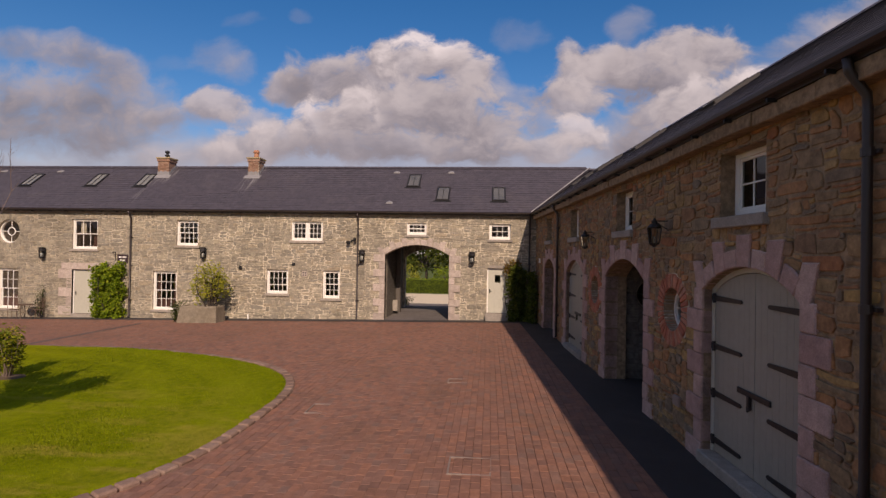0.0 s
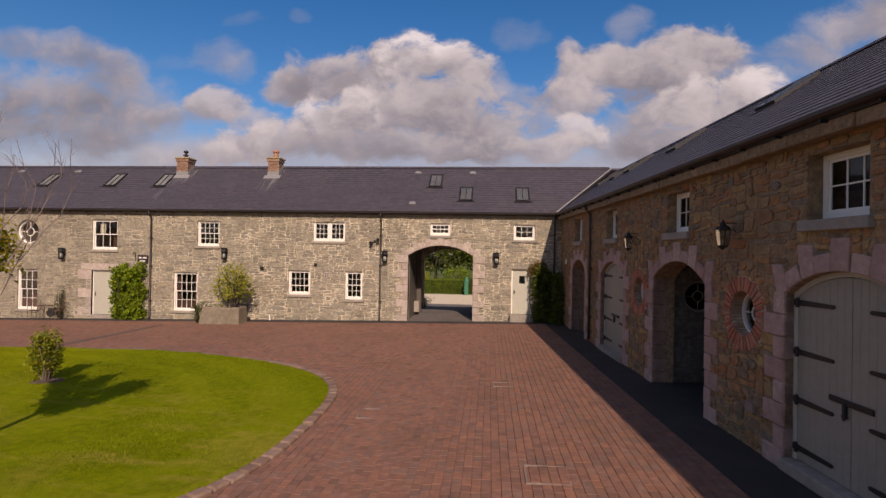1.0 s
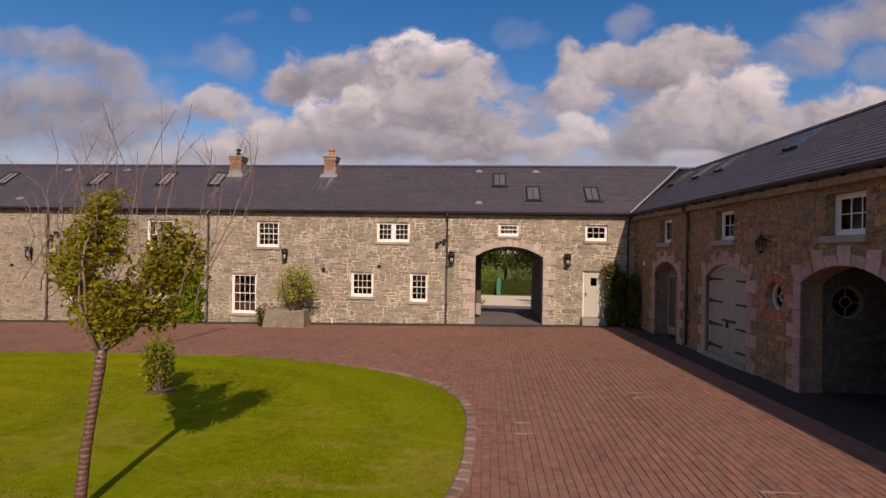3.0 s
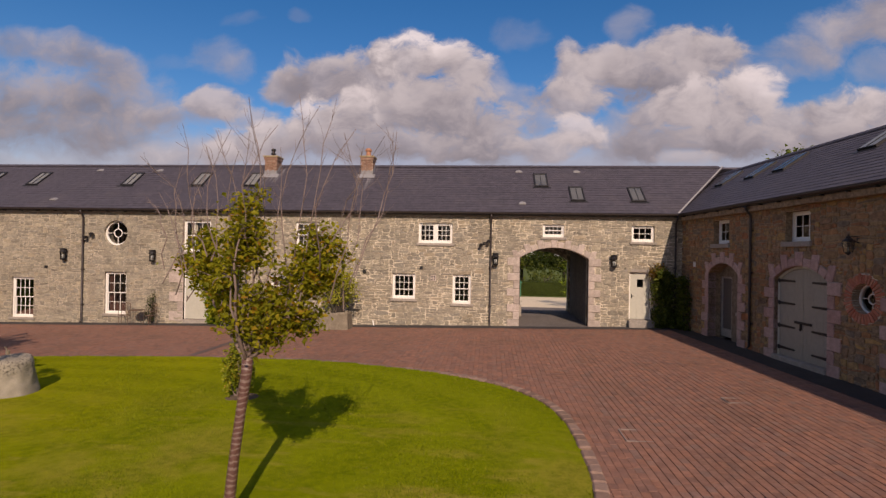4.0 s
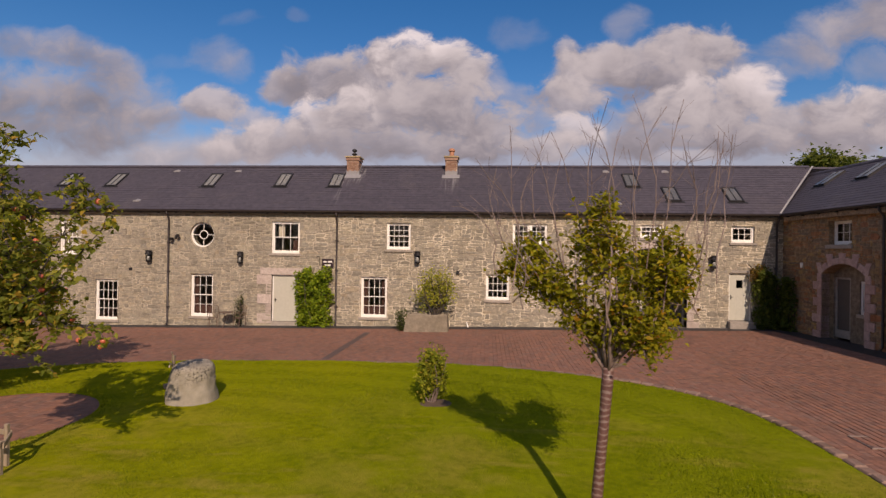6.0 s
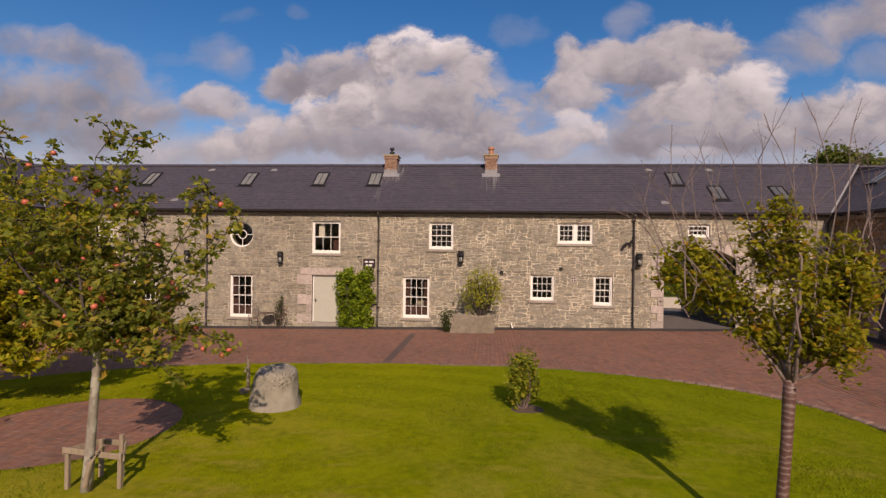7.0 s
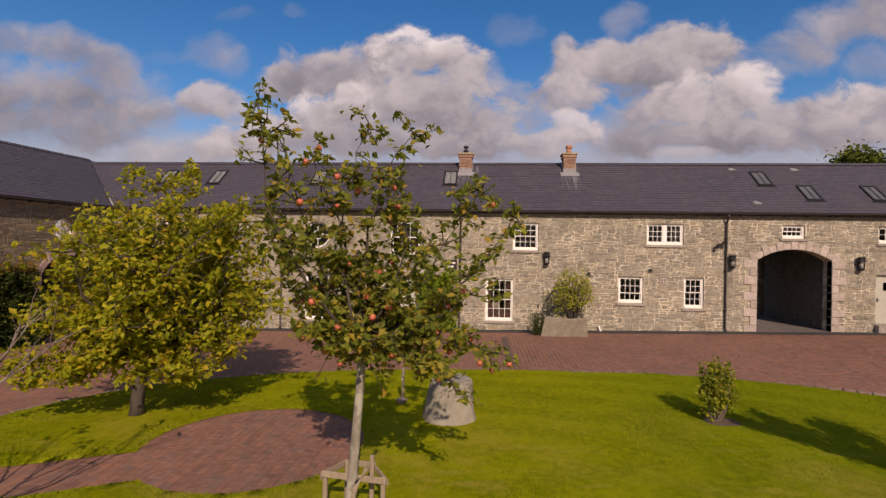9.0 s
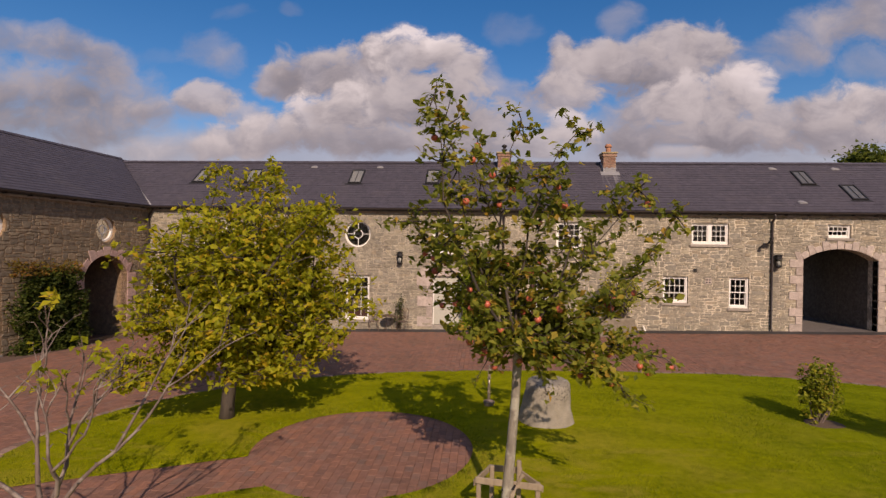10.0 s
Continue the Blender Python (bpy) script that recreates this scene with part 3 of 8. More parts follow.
class MB:
    """A mesh in the making: corners and faces."""

    def __init__(self):
        self.v, self.f = [], []

    def add(self, verts, faces):
        k = len(self.v)
        self.v.extend(tuple(p) for p in verts)
        self.f.extend(tuple(i + k for i in f) for f in faces)
        return self

    def box(self, x0, x1, y0, y1, z0, z1, c=0.0, fn=None):
        """A box with chamfered edges c; fn maps its corners into the world."""
        X, Y, Z = (x0, x1), (y0, y1), (z0, z1)
        if c <= 0:
            vs = [(X[i], Y[j], Z[k]) for i in (0, 1) for j in (0, 1) for k in (0, 1)]
            fs = [(0, 1, 3, 2), (4, 6, 7, 5), (0, 4, 5, 1), (2, 3, 7, 6), (0, 2, 6, 4), (1, 5, 7, 3)]
        else:
            c = min(c, 0.45 * min(abs(x1 - x0), abs(y1 - y0), abs(z1 - z0)))
            vs, ix = [], {}
            for i in (0, 1):
                for j in (0, 1):
                    for k in (0, 1):
                        sx, sy, sz = (1 - 2 * i) * c, (1 - 2 * j) * c, (1 - 2 * k) * c
                        for a in range(3):
                            ix[i, j, k, a] = len(vs)
                            vs.append((X[i] + (sx if a != 0 else 0), Y[j] + (sy if a != 1 else 0), Z[k] + (sz if a != 2 else 0)))
            fs = []
            for a in range(3):
                for side in (0, 1):
                    loop = []
                    for p, q in ((0, 0), (1, 0), (1, 1), (0, 1)):
                        key = [p, q]
                        key.insert(a, side)
                        loop.append(ix[key[0], key[1], key[2], a])
                    flip = (side == 1) == (a == 1)
                    fs.append(tuple(loop[::-1] if not flip else loop))
            for a, b, c_ in ((0, 1, 2), (1, 2, 0), (2, 0, 1)):
                for p in (0, 1):
                    for q in (0, 1):
                        k0, k1 = [0, 0, 0], [0, 0, 0]
                        k0[a], k0[b], k0[c_] = p, q, 0
                        k1[a], k1[b], k1[c_] = p, q, 1
                        fs.append((ix[(*k0, a)], ix[(*k1, a)], ix[(*k1, b)], ix[(*k0, b)]))
            for i in (0, 1):
                for j in (0, 1):
                    for k in (0, 1):
                        fs.append((ix[i, j, k, 0], ix[i, j, k, 1], ix[i, j, k, 2]))
        if fn:
            vs = [fn(*p) for p in vs]
        return self.add(vs, fs)

    def prism(self, poly, d0, d1, fn, inset=0.0):
        """A plate over the outline poly (s, z) from depth d0 to d1, its front edge chamfered."""
        n = len(poly)
        cs, cz = sum(p[0] for p in poly) / n, sum(p[1] for p in poly) / n
        rings = [(poly, d0), (poly, d1)]
        if inset > 0:
            inner = []
            for s, z in poly:
                l = math.hypot(s - cs, z - cz) or 1
                k = max(0.0, 1 - inset * 1.3 / l)
                inner.append((cs + (s - cs) * k, cz + (z - cz) * k))
            rings = [(poly, d0), (poly, d1 - inset * 0.8), (inner, d1)]
        vs = [fn(s, z, d) for ring, d in rings for s, z in ring]
        fs = []
        for r in range(len(rings) - 1):
            for i in range(n):
                j = (i + 1) % n
                fs.append((r * n + i, r * n + j, (r + 1) * n + j, (r + 1) * n + i))
        fs.append(tuple((len(rings) - 1) * n + i for i in range(n)))
        fs.append(tuple(range(n))[::-1])
        return self.add(vs, fs)

    def tube(self, pts, radii, n=8, cap=True):
        """A round tube through pts."""
        pts = [Vector(p) for p in pts]
        if isinstance(radii, (int, float)):
            radii = [radii] * len(pts)
        k = len(self.v)
        ref = Vector((0.31, 0.17, 0.93)).normalized()
        for i, p in enumerate(pts):
            d = (pts[min(i + 1, len(pts) - 1)] - pts[max(i - 1, 0)]).normalized()
            a = d.cross(ref)
            if a.length < 0.05:
                a = d.cross(Vector((1, 0, 0)))
            a.normalize()
            b = d.cross(a)
            for j in range(n):
                w = 2 * math.pi * j / n
                self.v.append(tuple(p + (a * math.cos(w) + b * math.sin(w)) * radii[i]))
        for i in range(len(pts) - 1):
            for j in range(n):
                q = (j + 1) % n
                self.f.append((k + i * n + j, k + i * n + q, k + (i + 1) * n + q, k + (i + 1) * n + j))
        if cap:
            self.f.append(tuple(k + j for j in range(n))[::-1])
            self.f.append(tuple(k + (len(pts) - 1) * n + j for j in range(n)))
        return self

    def ring(self, c, r0, r1, d0, d1, fn, n=40, a0=0.0, a1=2 * math.pi):
        """A flat ring round c between the radii r0 and r1."""
        closed = a1 - a0 > 6.28
        m = n if closed else n + 1
        vs = []
        for i in range(m):
            w = a0 + (a1 - a0) * i / n
            for r, d in ((r0, d0), (r1, d0), (r1, d1), (r0, d1)):
                vs.append(fn(c[0] + r * math.cos(w), c[1] + r * math.sin(w), d))
        fs = []
        for i in range(n):
            j = (i + 1) % m
            for q in range(4):
                p = (q + 1) % 4
                fs.append((i * 4 + q, i * 4 + p, j * 4 + p, j * 4 + q))
        return self.add(vs, fs)

    def lathe(self, prof, n=16, at=(0, 0, 0)):
        """A turned body from (radius, height) pairs."""
        vs, fs = [], []
        for r, h in prof:
            for j in range(n):
                w = 2 * math.pi * j / n
                vs.append((at[0] + r * math.cos(w), at[1] + r * math.sin(w), at[2] + h))
        for i in range(len(prof) - 1):
            for j in range(n):
                q = (j + 1) % n
                fs.append((i * n + j, i * n + q, (i + 1) * n + q, (i + 1) * n + j))
        fs.append(tuple(range(n))[::-1])
        fs.append(tuple((len(prof) - 1) * n + j for j in range(n)))
        return self.add(vs, fs)


def world_loc(ob):
    p = Vector((0, 0, 0))
    while ob is not None:
        p += ob.location
        ob = ob.parent
    return p


def mesh_of(name, mb, mat, base=None, smooth=False):
    me = bpy.data.meshes.new(name)
    v = mb.v
    if base is not None and len(v):
        v = np.asarray(v, float) - np.array(base)
        v = v.tolist()
    me.from_pydata(v, [], mb.f)
    me.materials.append(mat)
    if smooth:
        me.polygons.foreach_set("use_smooth", [True] * len(me.polygons))
    me.update()
    return me


def part(name, mb, mat, parent, label="", smooth=False, kind=""):
    """One mesh under a thing or part; its corners are given in the world."""
    ob = new(name, mesh_of(name, mb, mat, world_loc(parent), smooth))
    ob.parent = parent
    return tagged(ob, label, kind=kind)


def thing(name, at, label, category, group="", kind=""):
    """The empty at the base of a thing."""
    ob = new(name)
    ob.empty_display_size = 0.2
    ob.location = at
    return tagged(ob, label, category, group, kind)


def solid(name, mb, mat, label, category, group="", kind="", smooth=False):
    """A thing of one mesh, given in the world."""
    v = np.asarray(mb.v, float)
    base = ((v[:, 0].min() + v[:, 0].max()) / 2, (v[:, 1].min() + v[:, 1].max()) / 2, v[:, 2].min())
    ob = new(name, mesh_of(name, mb, mat, base, smooth))
    ob.location = base
    return tagged(ob, label, category, group, kind)


YARD_X = (-60, -34, -25, -17, -11.4, -6, -3.4, 0, 3, 20)
YARD_Z = (-0.66, -0.62, -0.50, -0.42, -0.30, -0.37, -0.37, -0.15, -0.06, -0.06)


def zg(x, y):
    """The height of the yard, which falls gently to the west."""
    if y > 31.0:
        k = min(1.0, (y - 31.0) / 7.0)
        return zg(x, 31.0) * (1 - k) - 1.1 * k
    k = min(1.0, max(0.0, (y - 15.5) / 7.0))
    near = float(np.interp(x, YARD_X, YARD_Z))
    return near * (1 - k) + (-0.12 + 0.022 * min(4.0, max(-40.0, x))) * k


class Wall:
    def __init__(self, o, u, n):
        self.o, self.u, self.n = Vector((*o, 0)), Vector((*u, 0)).normalized(), Vector((*n, 0)).normalized()

    def p(self, s, z, d=0.0):
        q = self.o + self.u * s + self.n * d
        return (q.x, q.y, z)

    def b(self, s, d, z):
        return self.p(s, z, d)

    def ground(self, s, d=0.0):
        q = self.o + self.u * s + self.n * d
        return zg(q.x, q.y)


NORTH = Wall((2.47, 24.56), (-1, 0), (0, -1))
EAST = Wall((2.47, 24.56), (0.068, -0.9977), (-0.9977, -0.068))
WEST = Wall((-33.97, 24.56), (-0.0698, -0.9976), (0.9976, -0.0698))
EAVES, RIDGE_Y, RIDGE_Z = 4.88, 27.5, 7.46


def fx(x):
    return 2.47 - x


def arc(s0, s1, spring, crown, n=14):
    """Points of a low arch from s1 over the crown to s0."""
    h, w = crown - spring, (s1 - s0) / 2
    r = (w * w + h * h) / (2 * h)
    cz, cs, a = crown - r, (s0 + s1) / 2, math.asin(w / r)
    return [(cs + r * math.sin(a - 2 * a * i / n), cz + r * math.cos(a - 2 * a * i / n)) for i in range(n + 1)], (cs, cz, r, a)


def arch_poly(s0, s1, base, spring, crown):
    return [(s0, base), (s1, base)] + arc(s0, s1, spring, crown)[0]


def circle_poly(c, z, r, n=36):
    return [(c + r * math.cos(2 * math.pi * i / n), z + r * math.sin(2 * math.pi * i / n)) for i in range(n)]


def wall_mesh(name, W, outline, holes, thick, mat, label):
    """A wall with its openings cut through."""
    from mathutils.geometry import tessellate_polygon
    loops = [outline] + holes
    flat = [p for l in loops for p in l]
    tris = tessellate_polygon([[Vector((s, z, 0)) for s, z in l] for l in loops])
    mb = MB()
    n = len(flat)
    vs = [W.p(s, z, 0) for s, z in flat] + [W.p(s, z, -thick) for s, z in flat]
    fs = [tuple(t) for t in tris] + [tuple(i + n for i in t)[::-1] for t in tris]
    k = 0
    for l in loops:
        for i in range(len(l)):
            j = (i + 1) % len(l)
            fs.append((k + i, k + j, k + j + n, k + i + n))
        k += len(l)
    mb.add(vs, fs)
    me = mesh_of(name, mb, mat)
    bm = bmesh.new()
    bm.from_mesh(me)
    bmesh.ops.recalc_face_normals(bm, faces=bm.faces)
    bm.to_mesh(me)
    bm.free()
    ob = new(name, me)
    return tagged(ob, label, "wall", kind="structure")


def rubble(W, s0, s1, z0, z1, rects, shapes, cw, ch, seed, tall=(0.34, 0.42, 0.19, 0.05), wild=0.0):
    """Uneven squared rubble: outlines of stones that fill a wall round its openings."""
    r = random.Random(seed)
    nx, nz = int(round((s1 - s0) / cw)), int(round((z1 - z0) / ch))
    occ = np.zeros((nx, nz), bool)
    for i in range(nx):
        for j in range(nz):
            s, z = s0 + (i + 0.5) * cw, z0 + (j + 0.5) * ch
            if any(a < s < b and c < z < d for a, b, c, d in rects) or any(f(s, z) for f in shapes):
                occ[i, j] = True

    def warp(s, z):
        a = noise.noise((s * 3.1 + seed, z * 3.1, 1.7))
        b = noise.noise((s * 2.3 + seed, z * 4.3, 9.2))
        c = noise.noise((s * 9.0, z * 9.0, seed + 4.0))
        e = noise.noise((s * 1.1, z * 1.6, seed + 7.0))
        return s + a * cw * 0.6 + c * cw * 0.35 + e * wild * 0.5, z + b * ch * 0.75 - c * ch * 0.35 + e * wild

    stones = []
    for j in range(nz):
        for i in range(nx):
            if occ[i, j]:
                continue
            h = r.choices((1, 2, 3, 4), tall)[0]
            w = r.choices((1, 2, 3, 4, 5, 6), (0.08, 0.20, 0.26, 0.22, 0.15, 0.09))[0]
            if h >= 3:
                w = max(w, 2)
            h = min(h, nz - j)
            while h > 1 and occ[i, j:j + h].any():
                h -= 1
            k = 1
            while k < w and i + k < nx and not occ[i + k, j:j + h].any():
                k += 1
            w = k
            occ[i:i + w, j:j + h] = True
            a, b, c, d = s0 + i * cw, s0 + (i + w) * cw, z0 + j * ch, z0 + (j + h) * ch
            ms, mz = (a + b) / 2, (c + d) / 2
            poly = []
            for s, z, corner in ((a, c, 1), (ms, c, 0), (b, c, 1), (b, mz, 0), (b, d, 1), (ms, d, 0), (a, d, 1), (a, mz, 0)):
                s, z = warp(s, z)
                gap = 0.007 + 0.007 * r.random() + 0.012 * max(0.0, noise.noise((s * 0.9, z * 0.9, seed + 2.0)) + 0.15)
                s += gap * (1 if s < ms else -1) if abs(s - ms) > 0.02 else 0
                z += gap * (1 if z < mz else -1) if abs(z - mz) > 0.02 else 0
                if corner:
                    pull = 0.05 + 0.3 * r.random() ** 1.5
                    s, z = s + (ms - s) * pull * 0.6, z + (mz - z) * pull
                for ra, rb, rc, rd in rects:
                    if ra < s < rb and rc < z < rd:
                        e = min((s - ra, 0), (rb - s, 1), (z - rc, 2), (rd - z, 3))[1]
                        s, z = ((ra, z), (rb, z), (s, rc), (s, rd))[e]
                poly.append((s, z))
            stones.append((ms, mz, poly, 0.008 + 0.016 * r.random()))
    return stones


def stonework(W, wall, stones, mat, near=None):
    """The stones of a wall: those of a stretch as pieces of their own, the rest in one mesh."""
    rest, count = MB(), 0
    for ms, mz, poly, d in stones:
        if near and near(ms, mz) and count < 300:
            count += 1
            mb = MB().prism(poly, -0.004, d + 0.006, W.p, 0.008)
            part("stone", mb, mat, wall)
        else:
            rest.prism(poly, -0.004, d, W.p, 0.007)
    part("rubble_facing", rest, mat, wall, kind="stuff")


# ---- windows, doors, arches ----
COUNT = {"window": 0, "door": 0}


def window(W, s0, s1, z0, z1, cols, top, bottom, label, recess=0.10, sash=True, twin=False, sill=0.09, sillz=0.09, blind=None, drape=()):
    """A painted timber window in a wall's opening, with its panes, bars and stone sill."""
    COUNT["window"] += 1
    ob = thing("window_%d" % COUNT["window"], W.p((s0 + s1) / 2, z0), label, "window", kind="structure")
    d = -recess
    fw = 0.075
    fr = MB()
    fr.box(s0, s0 + fw, d - 0.09, d, z0, z1, 0.006, W.b).box(s1 - fw, s1, d - 0.09, d, z0, z1, 0.006, W.b)
    fr.box(s0 + fw, s1 - fw, d - 0.09, d, z1 - fw, z1, 0.006, W.b).box(s0 + fw, s1 - fw, d - 0.09, d + 0.02, z0, z0 + fw * 1.3, 0.006, W.b)
    part("window_frame", fr, M_WHITE, ob)
    lights = [(s0 + fw, s1 - fw)]
    if twin:
        m = (s0 + s1) / 2
        lights = [(s0 + fw, m - 0.07), (m + 0.07, s1 - fw)]
        part("mullion", MB().box(m - 0.07, m + 0.07, d - 0.08, d - 0.005, z0 + fw * 1.3, z1 - fw, 0.006, W.b), M_WHITE, ob)
    a0, a1 = z0 + fw * 1.3, z1 - fw
    rows = top + bottom
    for l0, l1 in lights:
        parts_ = [(a0, a1, rows, d - 0.03)]
        if sash and bottom:
            mid = a0 + (a1 - a0) * bottom / rows
            parts_ = [(mid - 0.02, a1, top, d - 0.025), (a0, mid + 0.02, bottom, d - 0.06)]
        for q0, q1, nr, dd in parts_:
            st = 0.04
            sm = MB()
            sm.box(l0, l0 + st, dd - 0.03, dd, q0, q1, 0.004, W.b).box(l1 - st, l1, dd - 0.03, dd, q0, q1, 0.004, W.b)
            sm.box(l0 + st, l1 - st, dd - 0.03, dd, q0, q0 + st, 0.004, W.b).box(l0 + st, l1 - st, dd - 0.03, dd, q1 - st, q1, 0.004, W.b)
            sh = part("sash" if sash else "casement", sm, M_WHITE, ob)
            g0, g1, h0, h1 = l0 + st, l1 - st, q0 + st, q1 - st
            for i in range(1, cols):
                x = g0 + (g1 - g0) * i / cols
                part("glazing_bar", MB().box(x - 0.011, x + 0.011, dd - 0.025, dd - 0.004, h0, h1, 0.003, W.b), M_WHITE, sh)
            for j in range(1, nr):
                z = h0 + (h1 - h0) * j / nr
                part("glazing_bar", MB().box(g0, g1, dd - 0.024, dd - 0.005, z - 0.011, z + 0.011, 0.003, W.b), M_WHITE, sh)
            for i in range(cols):
                for j in range(nr):
                    x0, x1 = g0 + (g1 - g0) * i / cols, g0 + (g1 - g0) * (i + 1) / cols
                    y0, y1 = h0 + (h1 - h0) * j / nr, h0 + (h1 - h0) * (j + 1) / nr
                    t = RNG.normal(0, 0.0016)
                    mb = MB().add([W.p(x0, y0, dd - 0.018 + t), W.p(x1, y0, dd - 0.018 - t), W.p(x1, y1, dd - 0.018), W.p(x0, y1, dd - 0.018 - t)], [(0, 1, 2, 3)])
                    pane = part("pane", mb, M_GLASS, sh)
                    pane.visible_shadow = False
    if drape:
        for a, b, c, e, cloth in drape:
            mb, n = MB(), 24
            q0, q1 = s0 + fw + (s1 - s0 - 2 * fw) * a, s0 + fw + (s1 - s0 - 2 * fw) * b
            for k in range(n + 1):
                dd = d - 0.20 + 0.025 * math.sin(k * 1.7)
                mb.v += [W.p(q0 + (q1 - q0) * k / n, z, dd) for z in (a0 + (a1 - a0) * c, a0 + (a1 - a0) * e)]
            mb.v += [(x, y + 0.006, z) for x, y, z in mb.v]
            m = 2 * n + 2
            mb.f += [(o + 2 * k, o + 2 * k + 2, o + 2 * k + 3, o + 2 * k + 1) for o in (0, m) for k in range(n)]
            part("curtain", mb, cloth, ob, "pleated cloth curtain", True)
    if blind:
        part("blind", MB().box(s0 + fw, s1 - fw, d - 0.16, d - 0.15, a0 + (a1 - a0) * blind, a1, 0, W.b), M_CURTAIN, ob, "pale sheet drawn behind the panes")
    if sill:
        part("window_sill", MB().box(s0 - 0.10, s1 + 0.08, -recess - 0.02, sill, z0 - 0.025 - sillz, z0 - 0.004, 0.012, W.b), M_SILL, ob, "weathered stone sill")
    return ob


def oculus(W, c, z, r, label, recess=0.16, rim=0.07, paint=None):
    """A round window: painted ring, inner ring and four spokes."""
    COUNT["window"] += 1
    ob = thing("window_%d" % COUNT["window"], W.p(c, z - r), label, "window", kind="structure")
    d = -recess
    paint = paint or M_WHITE
    part("window_frame", MB().ring((c, z), r - rim, r, d - 0.08, d + 0.02, W.p), paint, ob)
    ri = r * 0.33
    part("inner_ring", MB().ring((c, z), ri - 0.028 * r, ri + 0.028 * r, d - 0.05, d - 0.01, W.p, 28), paint, ob)
    for k in range(4):
        a = math.pi / 2 * k
        co, si = math.cos(a), math.sin(a)
        q = lambda u, v, h: W.p(c + co * u - si * v, z + si * u + co * v, h)
        part("spoke", MB().box(ri + 0.016, r - rim + 0.004, -0.022 * r, 0.022 * r, d - 0.045, d - 0.015, 0.003, q), paint, ob)
    pts = circle_poly(c, z, r - rim, 28)
    pane = part("pane", MB().add([W.p(s, h, d - 0.03) for s, h in pts], [tuple(range(28))]), M_GLASS, ob)
    pane.visible_shadow = False
    return ob


def voussoirs(W, s0, s1, spring, crown, n, t_long, t_short, d, mat, parent, name="voussoir"):
    """The stones of an arch, tall and short by turns."""
    _, (cs, cz, r, a) = arc(s0, s1, spring, crown)
    ext = a + 0.10
    for i in range(n):
        w0, w1 = -ext + 2 * ext * i / n + 0.004, -ext + 2 * ext * (i + 1) / n - 0.004
        t = t_long if i % 2 == n // 2 % 2 else t_short
        ins = [(cs + r * math.sin(w0 + (w1 - w0) * k / 3), cz + r * math.cos(w0 + (w1 - w0) * k / 3)) for k in range(4)]
        outs = [(cs + (r + t_short) * math.sin(w0 + (w1 - w0) * k / 3), cz + (r + t_short) * math.cos(w0 + (w1 - w0) * k / 3)) for k in range(4)]
        if t > t_short:
            top = max(q[1] for q in outs) + (t - t_short) * RNG.uniform(0.85, 1.1)
            outs = [(outs[0][0], top), (outs[3][0], top)]
        part(name, MB().prism(ins + outs[::-1], -0.30, d + RNG.uniform(-0.006, 0.008), W.p, 0.014), mat, parent)


def quoins(W, s_in, side, z0, z1, h, short, long, d, mat, parent):
    """Jamb stones beside an opening, long and short by turns; side is -1 or 1 along the wall."""
    n = max(1, round((z1 - z0) / h))
    hh = (z1 - z0) / n
    for i in range(n):
        w = (long if i % 2 == 0 else short) + RNG.uniform(-0.02, 0.02)
        a, b = sorted((s_in, s_in + side * w))
        part("jamb_stone", MB().box(a, b, -0.30, d + RNG.uniform(-0.006, 0.008), z0 + i * hh + 0.004, z0 + (i + 1) * hh - 0.004, 0.014, W.b), mat, parent)


def strap_hinge(W, s, z, length, side, d, parent):
    hg = MB()
    e = s + side * length
    k = side
    poly = [(s, z - 0.042), (e - k * 0.03, z - 0.026), (e, z), (e - k * 0.03, z + 0.026), (s, z + 0.042)]
    hg.prism(poly if side > 0 else poly[::-1], d, d + 0.02, W.p, 0.003)
    hg.tube([W.p(s, z - 0.07, d + 0.016), W.p(s, z + 0.07, d + 0.016)], 0.026, 8)
    hg.box(s - side * 0.07 if side > 0 else s, s if side > 0 else s - side * 0.07, d, d + 0.02, z - 0.05, z + 0.05, 0.004, W.b)
    part("strap_hinge", hg, M_IRON, parent, "black iron strap hinge")


